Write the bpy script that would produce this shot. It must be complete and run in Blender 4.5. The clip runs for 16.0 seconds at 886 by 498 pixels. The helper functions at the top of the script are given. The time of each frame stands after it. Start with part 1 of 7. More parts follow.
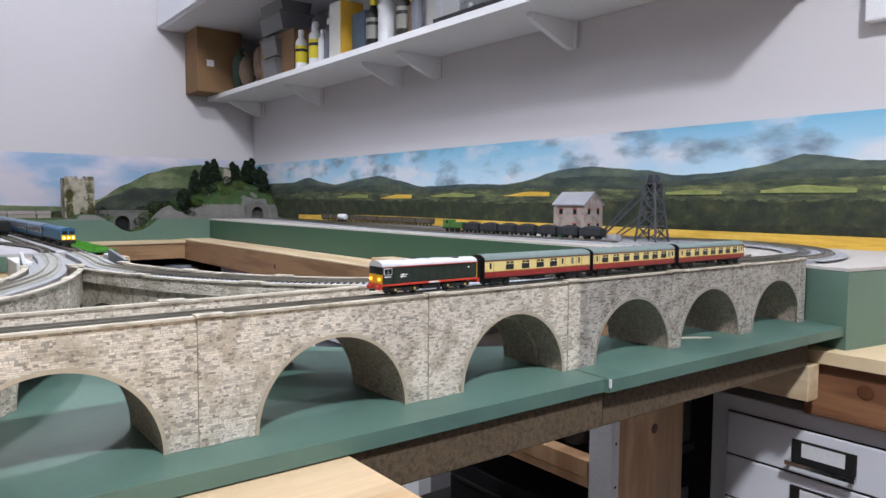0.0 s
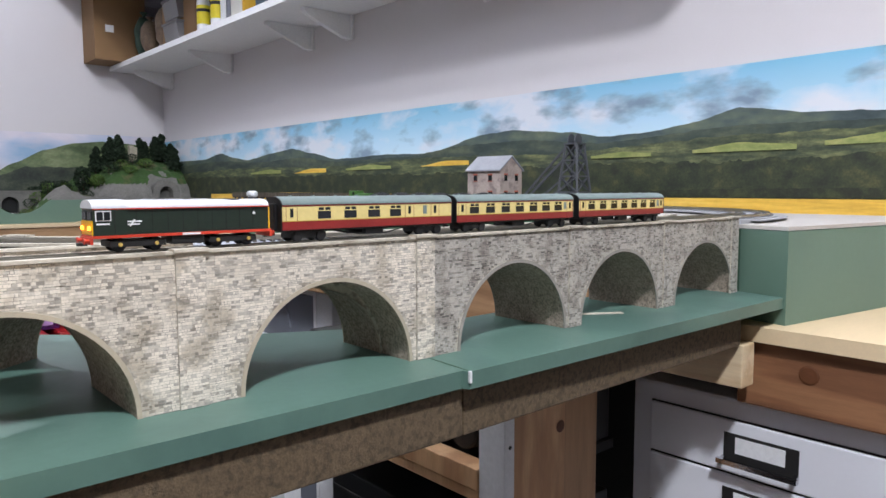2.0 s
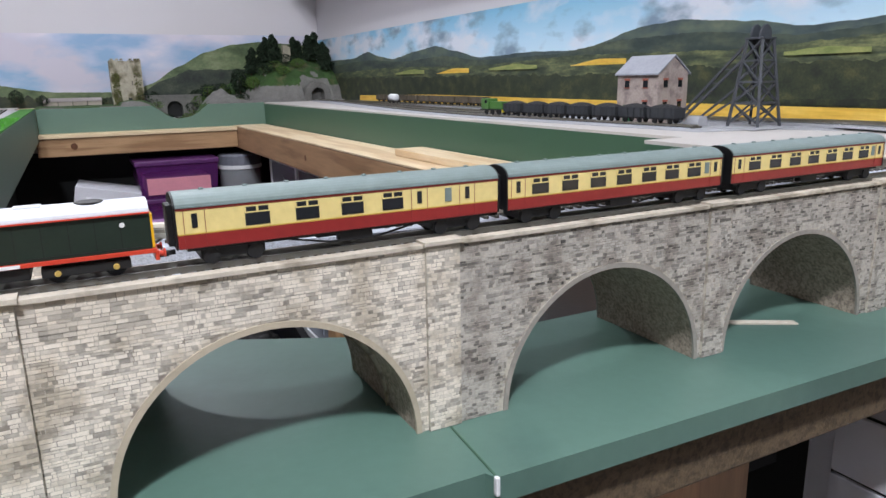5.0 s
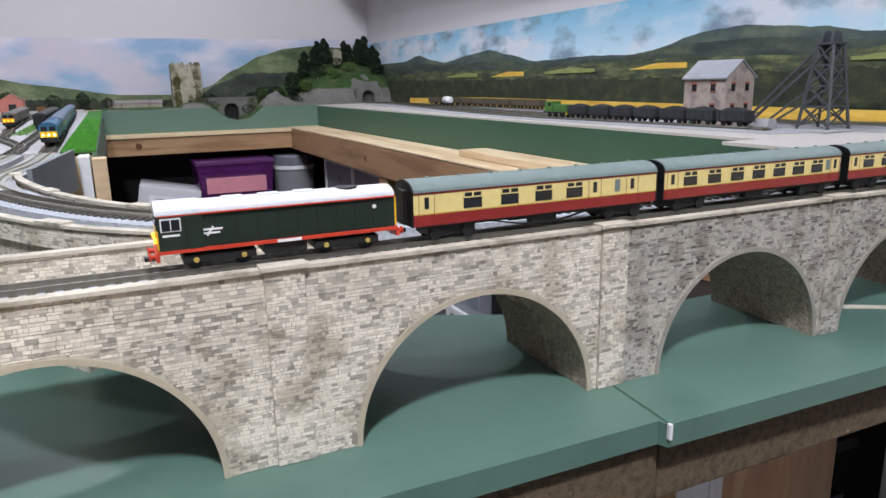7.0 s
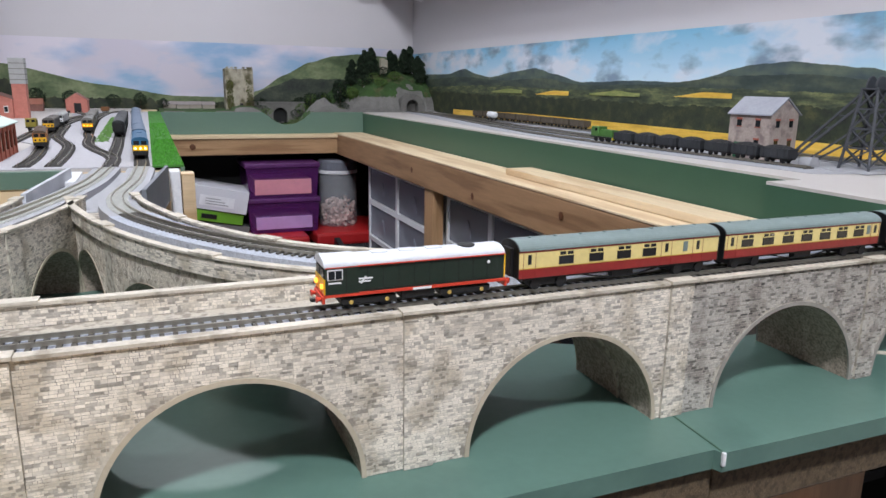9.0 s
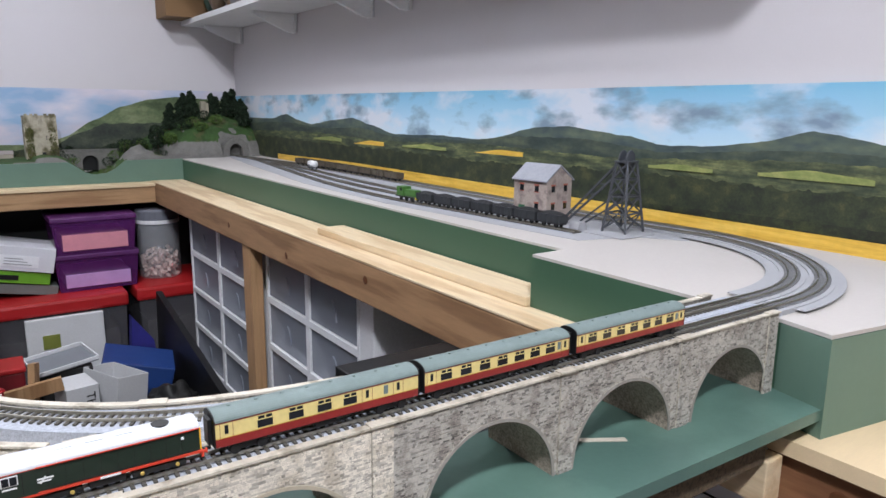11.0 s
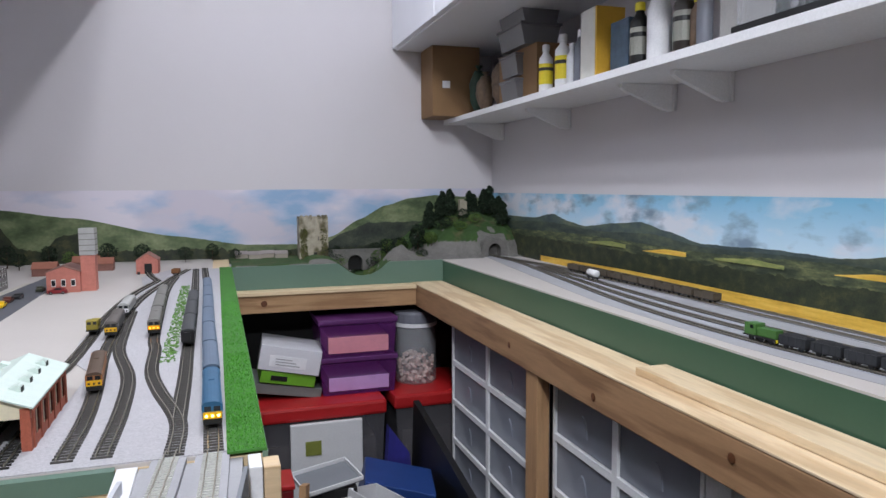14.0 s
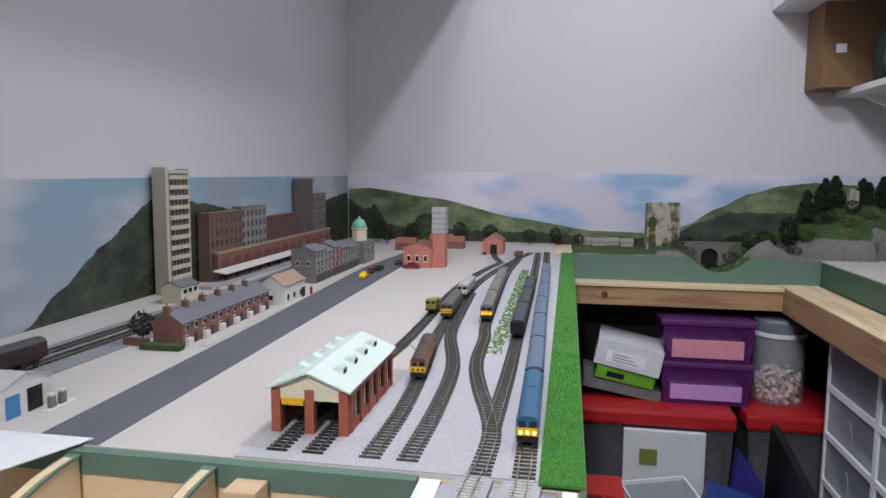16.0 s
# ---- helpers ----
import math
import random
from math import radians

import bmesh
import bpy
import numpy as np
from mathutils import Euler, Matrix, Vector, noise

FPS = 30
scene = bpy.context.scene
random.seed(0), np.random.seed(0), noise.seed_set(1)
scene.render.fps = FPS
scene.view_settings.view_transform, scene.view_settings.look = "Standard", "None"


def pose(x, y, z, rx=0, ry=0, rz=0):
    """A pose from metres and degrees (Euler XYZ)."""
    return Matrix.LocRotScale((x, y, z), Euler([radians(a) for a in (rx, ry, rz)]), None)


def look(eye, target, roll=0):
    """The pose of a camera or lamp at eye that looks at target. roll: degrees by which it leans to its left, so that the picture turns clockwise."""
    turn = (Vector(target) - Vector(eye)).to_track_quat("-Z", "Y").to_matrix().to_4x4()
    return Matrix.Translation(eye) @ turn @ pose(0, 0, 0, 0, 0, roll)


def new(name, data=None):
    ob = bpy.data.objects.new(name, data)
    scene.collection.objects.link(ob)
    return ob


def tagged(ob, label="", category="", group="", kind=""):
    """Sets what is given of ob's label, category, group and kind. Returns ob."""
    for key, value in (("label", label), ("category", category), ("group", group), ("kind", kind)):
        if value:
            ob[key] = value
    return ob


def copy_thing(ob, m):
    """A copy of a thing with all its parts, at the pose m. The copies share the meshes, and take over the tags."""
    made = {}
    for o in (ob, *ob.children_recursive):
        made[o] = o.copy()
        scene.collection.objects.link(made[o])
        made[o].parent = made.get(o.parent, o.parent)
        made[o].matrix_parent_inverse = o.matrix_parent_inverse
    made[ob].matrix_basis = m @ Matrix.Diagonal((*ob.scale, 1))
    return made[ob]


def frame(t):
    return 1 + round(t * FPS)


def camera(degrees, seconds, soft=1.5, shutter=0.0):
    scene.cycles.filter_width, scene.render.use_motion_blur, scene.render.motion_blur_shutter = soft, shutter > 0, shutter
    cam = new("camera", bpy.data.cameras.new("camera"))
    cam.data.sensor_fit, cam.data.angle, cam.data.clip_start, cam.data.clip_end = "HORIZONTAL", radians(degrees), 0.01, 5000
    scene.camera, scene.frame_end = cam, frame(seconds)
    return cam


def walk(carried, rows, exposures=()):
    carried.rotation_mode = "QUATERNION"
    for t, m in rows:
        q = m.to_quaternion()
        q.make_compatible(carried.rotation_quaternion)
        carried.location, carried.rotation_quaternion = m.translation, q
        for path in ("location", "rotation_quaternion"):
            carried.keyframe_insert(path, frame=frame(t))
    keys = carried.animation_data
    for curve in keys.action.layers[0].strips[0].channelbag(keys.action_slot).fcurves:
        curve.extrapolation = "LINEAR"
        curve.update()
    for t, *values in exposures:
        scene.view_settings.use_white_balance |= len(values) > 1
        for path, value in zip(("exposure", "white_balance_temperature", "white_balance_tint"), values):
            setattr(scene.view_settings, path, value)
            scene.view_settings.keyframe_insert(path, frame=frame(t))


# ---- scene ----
cam = camera(64.8, 16.0)
PATH = [
    (0, (0.457, 0.738, 1.015), (1.68, 2.314, 0.878), 0.4),
    (0.5, (0.496, 0.737, 1.012), (1.777, 2.267, 0.872), 0.2),
    (1, (0.523, 0.749, 1.009), (1.835, 2.251, 0.862), 0.3),
    (1.5, (0.542, 0.762, 1.002), (1.867, 2.251, 0.842), 0.3),
    (2, (0.595, 0.794, 0.985), (1.922, 2.28, 0.812), -0.1),
    (2.5, (0.671, 0.833, 0.986), (1.958, 2.349, 0.775), -0.9),
    (3, (0.705, 0.844, 1.015), (1.971, 2.367, 0.742), -1.3),
    (3.5, (0.724, 0.862, 1.01), (1.868, 2.441, 0.564), -2.2),
    (4, (0.727, 0.875, 1.013), (1.688, 2.564, 0.539), -2.9),
    (6.5, (0.685, 0.867, 1.003), (1.55, 2.608, 0.532), -0.6),
    (7, (0.66, 0.863, 1.012), (1.481, 2.626, 0.547), -1.1),
    (7.5, (0.637, 0.859, 1.009), (1.4, 2.646, 0.538), -1.0),
    (8, (0.615, 0.864, 1.01), (1.272, 2.693, 0.54), -0.8),
    (8.5, (0.604, 0.862, 1.013), (1.192, 2.715, 0.542), -0.5),
    (9, (0.616, 0.836, 1.04), (1.369, 2.631, 0.581), 1.0),
    (9.5, (0.654, 0.825, 1.04), (1.6, 2.538, 0.631), 2.2),
    (10, (0.668, 0.794, 1.059), (1.744, 2.427, 0.641), 1.6),
    (12.5, (0.668, 0.799, 1.152), (1.802, 2.413, 0.82), -0.3),
    (13, (0.643, 0.88, 1.166), (1.609, 2.608, 0.883), -0.1),
    (13.5, (0.605, 0.958, 1.181), (1.409, 2.777, 0.962), 0.3),
    (14, (0.615, 1.044, 1.153), (1.228, 2.94, 0.978), -0.3),
    (14.5, (0.619, 1.087, 1.151), (0.97, 3.048, 0.973), -0.5),
    (15, (0.641, 1.112, 1.153), (0.732, 3.1, 0.953), 0.1),
    (15.5, (0.638, 1.143, 1.147), (0.523, 3.127, 0.924), 0.6),
    (16, (0.63, 1.155, 1.149), (0.28, 3.112, 0.931), 0.5),
]
walk(cam, [(t, look(eye, target, roll)) for t, eye, target, roll in PATH],
     [(0.0, -0.05), (2.2, 0.13), (3.3, 0.1), (6.5, 0.0), (8.5, -0.12), (10.0, 0.1), (12.5, -0.12), (14.0, -0.18), (16.0, -0.27)])

# ---- light ----
world = bpy.data.worlds.new("room_world")
world.use_nodes = True
world.node_tree.nodes["Background"].inputs[0].default_value = (0.5, 0.52, 0.58, 1)
world.node_tree.nodes["Background"].inputs[1].default_value = 0.02
scene.world = world


def lamp(name, at, target, power, size, color):
    data = bpy.data.lights.new(name, "AREA")
    data.shape, data.size, data.energy, data.color = "DISK", size, power, color
    ob = new(name, data)
    ob.matrix_world = look(at, target)
    return ob


lamp("ceiling_spot_front", (0.46, 0.36, 2.1), (0.74, 1.0, 0.9), 22.0, 0.12, (0.945, 0.985, 1.06))
lamp("ceiling_spot_middle", (0.64, 1.60, 2.1), (0.72, 1.5, 0.9), 2.5, 0.08, (0.945, 0.985, 1.06))
lamp("ceiling_spot_far", (0.737, 2.35, 2.1), (0.70, 1.2, 0.9), 7.5, 0.08, (0.945, 0.985, 1.06))
lamp("ceiling_spot_back", (0.64, 1.75, 2.1), (0.88, 3.0, 1.65), 7.0, 0.07, (0.945, 0.985, 1.06))



# ---- materials ----


def lin(r, g, b):
    return tuple((c / 255 / 12.92) if c / 255 <= 0.04045 else ((c / 255 + 0.055) / 1.055) ** 2.4 for c in (r, g, b)) + (1.0,)


def mat(name, rgb, rough=0.6, metal=0.0, s=30.0, amt=0.12, s2=300.0, amt2=0.08, bump=0.1, isl=0.0, rnd=0.0, stretch=(1, 1, 1), coat=0.0, glow=0.0, second=None, second_at=0.55, second_s=12.0):
    m = bpy.data.materials.new(name)
    m.use_nodes = True
    t = m.node_tree
    n, l = t.nodes, t.links
    b = n["Principled BSDF"]
    b.inputs["Roughness"].default_value, b.inputs["Metallic"].default_value = rough, metal
    b.inputs["Coat Weight"].default_value = coat
    co, mp = n.new("ShaderNodeTexCoord"), n.new("ShaderNodeMapping")
    mp.inputs["Scale"].default_value = stretch
    l.new(co.outputs["Object"], mp.inputs["Vector"])

    def noise_at(scale, detail=4.0):
        x = n.new("ShaderNodeTexNoise")
        x.inputs["Scale"].default_value, x.inputs["Detail"].default_value = scale, detail
        l.new(mp.outputs["Vector"], x.inputs["Vector"])
        return x.outputs["Fac"]

    def madd(a, k, c):
        x = n.new("ShaderNodeMath")
        x.operation = "MULTIPLY_ADD"
        l.new(a, x.inputs[0])
        x.inputs[1].default_value = k
        if isinstance(c, float):
            x.inputs[2].default_value = c
        else:
            l.new(c, x.inputs[2])
        return x.outputs[0]

    def power(a):
        x = n.new("ShaderNodeMath")
        x.operation = "POWER"
        l.new(a, x.inputs[0])
        x.inputs[1].default_value = 2.6
        return x.outputs[0]

    fine = noise_at(s2, 3.0)
    v = madd(noise_at(s), amt * 3, 1.0 - amt * 1.5)
    v = madd(fine, amt2 * 3, madd(v, 1.0, -amt2 * 1.5))
    if isl:
        g = n.new("ShaderNodeNewGeometry")
        v = madd(power(g.outputs["Random Per Island"]), -1.7 * isl, madd(v, 1.0, 0.3 * isl))
    if rnd:
        g = n.new("ShaderNodeObjectInfo")
        v = madd(power(g.outputs["Random"]), -1.7 * rnd, madd(v, 1.0, 0.3 * rnd))
    hs = n.new("ShaderNodeHueSaturation")
    hs.inputs["Color"].default_value = lin(*rgb)
    if second:
        ramp = n.new("ShaderNodeValToRGB")
        ramp.color_ramp.elements[0].position, ramp.color_ramp.elements[1].position = second_at - 0.06, second_at + 0.06
        ramp.color_ramp.elements[0].color, ramp.color_ramp.elements[1].color = lin(*rgb), lin(*second)
        l.new(noise_at(second_s, 5.0), ramp.inputs["Fac"])
        l.new(ramp.outputs["Color"], hs.inputs["Color"])
    l.new(v, hs.inputs["Value"])
    l.new(hs.outputs["Color"], b.inputs["Base Color"])
    if bump:
        bp = n.new("ShaderNodeBump")
        bp.inputs["Strength"].default_value, bp.inputs["Distance"].default_value = bump, 0.001
        l.new(fine, bp.inputs["Height"])
        l.new(bp.outputs["Normal"], b.inputs["Normal"])
    if glow:
        b.inputs["Emission Color"].default_value, b.inputs["Emission Strength"].default_value = lin(*rgb), glow
    return m


def sky_mat(name, low, high, cloud, dark, z0, z1, scale, cover):
    """Printed sky: a gradient in height with clouds of two tones."""
    m = bpy.data.materials.new(name)
    m.use_nodes = True
    t = m.node_tree
    n, l = t.nodes, t.links
    b = n["Principled BSDF"]
    b.inputs["Roughness"].default_value = 0.55
    co, sep, mr = n.new("ShaderNodeTexCoord"), n.new("ShaderNodeSeparateXYZ"), n.new("ShaderNodeMapRange")
    l.new(co.outputs["Object"], sep.inputs[0])
    l.new(sep.outputs["Z"], mr.inputs[0])
    mr.inputs[1].default_value, mr.inputs[2].default_value = z0, z1
    g = n.new("ShaderNodeMix")
    g.data_type = "RGBA"
    l.new(mr.outputs[0], g.inputs["Factor"])
    g.inputs["A"].default_value, g.inputs["B"].default_value = lin(*low), lin(*high)
    mp = n.new("ShaderNodeMapping")
    mp.inputs["Scale"].default_value = (1, 1, 2.3)
    l.new(co.outputs["Object"], mp.inputs["Vector"])
    out = g.outputs["Result"]
    for sc, col, lo, hi in ((scale, cloud, cover, cover + 0.16), (scale * 1.25, dark, cover + 0.07, cover + 0.22)):
        x, r, k = n.new("ShaderNodeTexNoise"), n.new("ShaderNodeMapRange"), n.new("ShaderNodeMix")
        x.inputs["Scale"].default_value, x.inputs["Detail"].default_value = sc, 6.0
        l.new(mp.outputs["Vector"], x.inputs["Vector"])
        r.inputs[1].default_value, r.inputs[2].default_value = lo, hi
        l.new(x.outputs["Fac"], r.inputs[0])
        k.data_type = "RGBA"
        l.new(r.outputs[0], k.inputs["Factor"])
        l.new(out, k.inputs["A"])
        k.inputs["B"].default_value = lin(*col)
        out = k.outputs["Result"]
    l.new(out, b.inputs["Base Color"])
    return m


def land_mat(name, colours, scale, flat=2.5, contrast=0.5, rough=0.6):
    """Printed countryside: tones that follow broad patches, broken up by fine tree-like speckle."""
    m = bpy.data.materials.new(name)
    m.use_nodes = True
    n, l = m.node_tree.nodes, m.node_tree.links
    b = n["Principled BSDF"]
    b.inputs["Roughness"].default_value = rough
    co, mp = n.new("ShaderNodeTexCoord"), n.new("ShaderNodeMapping")
    mp.inputs["Scale"].default_value = (1, 1, flat)
    l.new(co.outputs["Object"], mp.inputs["Vector"])
    ramp = n.new("ShaderNodeValToRGB")
    while len(ramp.color_ramp.elements) < len(colours):
        ramp.color_ramp.elements.new(0.5)
    for i, c in enumerate(colours):
        e = ramp.color_ramp.elements[i]
        e.position, e.color = 0.34 + 0.32 * i / (len(colours) - 1), lin(*c)
    broad, fine, k, hs = n.new("ShaderNodeTexNoise"), n.new("ShaderNodeTexNoise"), n.new("ShaderNodeMath"), n.new("ShaderNodeHueSaturation")
    broad.inputs["Scale"].default_value, broad.inputs["Detail"].default_value, broad.inputs["Roughness"].default_value = scale, 9.0, 0.62
    fine.inputs["Scale"].default_value, fine.inputs["Detail"].default_value = scale * 9, 4.0
    l.new(mp.outputs["Vector"], broad.inputs["Vector"])
    l.new(co.outputs["Object"], fine.inputs["Vector"])
    l.new(broad.outputs["Fac"], ramp.inputs["Fac"])
    k.operation = "MULTIPLY_ADD"
    l.new(fine.outputs["Fac"], k.inputs[0])
    k.inputs[1].default_value, k.inputs[2].default_value = contrast * 2, 1.0 - contrast
    l.new(ramp.outputs["Color"], hs.inputs["Color"])
    l.new(k.outputs[0], hs.inputs["Value"])
    l.new(hs.outputs["Color"], b.inputs["Base Color"])
    return m


WALL = mat("painted_plaster", (209, 205, 208), 0.75, s=3, amt=0.02, s2=400, amt2=0.012, bump=0.06)
GREEN = mat("green_painted_board", (90, 119, 108), 0.42, s=14, amt=0.08, s2=220, amt2=0.05, bump=0.06, second=(78, 106, 97), second_s=11)
FASCIA = mat("dark_green_painted_fascia", (60, 92, 72), 0.42, s=9, amt=0.05, s2=200, amt2=0.03, bump=0.04)
FASCIA_L = mat("mid_green_painted_fascia", (98, 124, 110), 0.45, s=9, amt=0.05, s2=200, amt2=0.03, bump=0.04)
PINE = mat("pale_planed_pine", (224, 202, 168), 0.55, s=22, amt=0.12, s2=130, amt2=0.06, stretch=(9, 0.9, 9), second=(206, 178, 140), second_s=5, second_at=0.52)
PINE_X = mat("pale_planed_pine_crosswise", (212, 186, 150), 0.55, s=22, amt=0.12, s2=130, amt2=0.06, stretch=(0.9, 9, 9), second=(190, 158, 118), second_s=5, second_at=0.52)
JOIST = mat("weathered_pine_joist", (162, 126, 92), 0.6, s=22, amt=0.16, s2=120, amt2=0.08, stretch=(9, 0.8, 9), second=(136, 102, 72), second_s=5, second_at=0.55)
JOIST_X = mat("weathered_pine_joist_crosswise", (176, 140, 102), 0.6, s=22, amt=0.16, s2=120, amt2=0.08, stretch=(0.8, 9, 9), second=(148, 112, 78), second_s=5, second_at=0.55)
POST = mat("pine_post", (176, 138, 100), 0.6, s=22, amt=0.15, s2=120, amt2=0.08, stretch=(9, 9, 0.8), second=(150, 112, 76), second_s=5, second_at=0.55)
BEAM = mat("red_brown_stained_pine", (150, 106, 74), 0.6, s=20, amt=0.16, s2=120, amt2=0.08, stretch=(9, 0.9, 9), second=(120, 80, 54), second_s=6, second_at=0.55)
PLY = mat("birch_plywood", (224, 200, 162), 0.6, s=12, amt=0.06, s2=150, amt2=0.04, stretch=(1, 5, 5))
PLY_EDGE = mat("plywood_edge", (196, 168, 126), 0.7, s=60, amt=0.2, s2=300, amt2=0.08, stretch=(0.2, 0.2, 9))
CHIP = mat("bare_chipboard", (98, 82, 62), 0.85, s=300, amt=0.25, s2=900, amt2=0.25, bump=0.4, second=(78, 65, 49), second_s=330, second_at=0.55)
KNOT = mat("wood_knot", (98, 58, 32), 0.6, s=200, amt=0.2, s2=600, amt2=0.1)
STONE = mat("printed_cream_stone", (223, 214, 201), 0.8, s=40, amt=0.14, s2=900, amt2=0.16, bump=0.2, isl=0.40, second=(192, 181, 164), second_s=70)
STONE_E = mat("printed_grey_stone", (178, 172, 164), 0.8, s=40, amt=0.16, s2=900, amt2=0.2, bump=0.25, isl=0.5, second=(148, 140, 132), second_s=90)
STONE_ONE = mat("printed_cream_stone_single", (223, 214, 201), 0.8, s=40, amt=0.14, s2=900, amt2=0.16, bump=0.2, rnd=0.40, second=(192, 181, 164), second_s=70)
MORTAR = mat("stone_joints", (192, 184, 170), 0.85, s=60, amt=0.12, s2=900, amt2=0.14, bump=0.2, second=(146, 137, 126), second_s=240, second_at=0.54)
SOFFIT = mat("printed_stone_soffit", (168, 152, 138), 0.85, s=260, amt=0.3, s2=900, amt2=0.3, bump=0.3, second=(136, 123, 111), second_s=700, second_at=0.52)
COPING = mat("buff_card_coping", (198, 189, 174), 0.7, s=60, amt=0.18, s2=500, amt2=0.14, second=(160, 150, 134), second_s=90, second_at=0.6)
RING_E = mat("grey_arch_edge_card", (150, 144, 136), 0.75, s=60, amt=0.2, s2=500, amt2=0.15)
RING = mat("arch_edge_card", (182, 170, 150), 0.75, s=60, amt=0.12, s2=500, amt2=0.08)
BALLAST = mat("grey_ballast", (172, 176, 186), 0.9, s=500, amt=0.25, s2=1400, amt2=0.25, bump=0.6)
BALLAST_L = mat("pale_grey_ballast", (178, 176, 180), 0.9, s=500, amt=0.22, s2=1400, amt2=0.22, bump=0.6)
SLEEPER = mat("dark_sleeper", (84, 80, 74), 0.8, s=300, amt=0.15)
SLEEPER_W = mat("concrete_sleeper", (184, 184, 178), 0.8, s=300, amt=0.1)
RAIL = mat("nickel_rail", (176, 170, 156), 0.3, 0.9, s=100, amt=0.08)
GREYBOARD = mat("grey_card_trackbed", (164, 164, 168), 0.8, s=20, amt=0.07, s2=300, amt2=0.05)
BEIGE = mat("bare_greyboard_base", (190, 184, 179), 0.8, s=8, amt=0.04, s2=300, amt2=0.03)
ROAD = mat("printed_asphalt", (92, 94, 100), 0.75, s=16, amt=0.12, s2=500, amt2=0.08, stretch=(3, 0.6, 1))
GRASS = mat("static_grass", (62, 118, 44), 0.95, s=60, amt=0.2, s2=900, amt2=0.3, bump=0.8)
BLACK = mat("black_plastic", (20, 20, 22), 0.45, s=50, amt=0.1)
CHASSIS = mat("black_chassis", (26, 25, 25), 0.6, s=200, amt=0.15)
WHITE = mat("white_plastic", (228, 228, 230), 0.45, s=20, amt=0.03)
STEEL = mat("white_enamelled_steel", (232, 233, 240), 0.35, s=10, amt=0.02, s2=300, amt2=0.01, bump=0.02)
CHROME = mat("chrome", (200, 200, 205), 0.15, 1.0, s=10, amt=0.02)


def glass_mat(name, rgb, rough, alpha):
    m = bpy.data.materials.new(name)
    m.use_nodes = True
    b = m.node_tree.nodes["Principled BSDF"]
    b.inputs["Base Color"].default_value, b.inputs["Roughness"].default_value, b.inputs["Alpha"].default_value = lin(*rgb), rough, alpha
    return m


FROST = glass_mat("frosted_clear_plastic", (158, 163, 176), 0.35, 0.46)
CLEAR = glass_mat("clear_plastic", (220, 224, 230), 0.12, 0.28)
PURPLE = glass_mat("purple_clear_plastic", (100, 42, 110), 0.2, 0.6)
GLASS = mat("dark_window_glass", (36, 38, 42), 0.1, s=10, amt=0.05, bump=0)

# ---- mesh helpers ----


def box(bm, x0, x1, y0, y1, z0, z1, m=None):
    v = [bm.verts.new((x, y, z)) for z in (z0, z1) for x, y in ((x0, y0), (x1, y0), (x1, y1), (x0, y1))]
    if m is not None:
        for p in v:
            p.co = m @ p.co
    for f in ((3, 2, 1, 0), (4, 5, 6, 7), (0, 1, 5, 4), (1, 2, 6, 5), (2, 3, 7, 6), (3, 0, 4, 7)):
        bm.faces.new([v[i] for i in f])
    return bm


def cube(x0, x1, y0, y1, z0, z1, bevel=0.0):
    bm = box(bmesh.new(), x0, x1, y0, y1, z0, z1)
    if bevel:
        bmesh.ops.bevel(bm, geom=bm.edges[:], offset=bevel, segments=2, affect="EDGES", profile=0.6)
    return bm


def prism(bm, pts, a0, a1, axis="y"):
    """A closed outline, pushed along an axis. Outline in the other two coordinates, in their order."""
    put = {"x": lambda p, a: (a, p[0], p[1]), "y": lambda p, a: (p[0], a, p[1]), "z": lambda p, a: (p[0], p[1], a)}[axis]
    lo, hi = [bm.verts.new(put(p, a0)) for p in pts], [bm.verts.new(put(p, a1)) for p in pts]
    k = len(pts)
    bm.faces.new(lo[::-1]), bm.faces.new(hi)
    for i in range(k):
        bm.faces.new((lo[i], lo[(i + 1) % k], hi[(i + 1) % k], hi[i]))
    return bm


def turned(bm, profile, n=16, at=(0, 0), axis="z"):
    """A body of revolution from (radius, height) pairs."""
    rings = []
    for r, h in profile:
        ring = []
        for i in range(n):
            a = 2 * math.pi * i / n
            c, s = r * math.cos(a), r * math.sin(a)
            co = {"z": (at[0] + c, at[1] + s, h), "x": (h, at[0] + c, at[1] + s), "y": (at[0] + c, h, at[1] + s)}[axis]
            ring.append(bm.verts.new(co))
        rings.append(ring)
    for a, b in zip(rings, rings[1:]):
        for i in range(n):
            bm.faces.new((a[i], a[(i + 1) % n], b[(i + 1) % n], b[i]))
    bm.faces.new(rings[0][::-1]), bm.faces.new(rings[-1])
    return bm


def bar(bm, a, b, w, h=None):
    """A square bar from a to b."""
    a, b = Vector(a), Vector(b)
    d = b - a
    m = Matrix.Translation(a) @ d.to_track_quat("X", "Z").to_matrix().to_4x4()
    return box(bm, 0, d.length, -w / 2, w / 2, -(h or w) / 2, (h or w) / 2, m)


def mesh_of(name, bm, material):
    bmesh.ops.recalc_face_normals(bm, faces=bm.faces[:])
    me = bpy.data.meshes.new(name)
    bm.to_mesh(me)
    bm.free()
    for k in (material if isinstance(material, (list, tuple)) else (material,)):
        me.materials.append(k)
    return me


def part(name, bm, material, parent, label="", smooth=False):
    ob = new(name, mesh_of(name, bm, material))
    ob.parent = parent
    if smooth:
        for p in ob.data.polygons:
            p.use_smooth = True
    if label:
        ob["label"] = label
    return ob


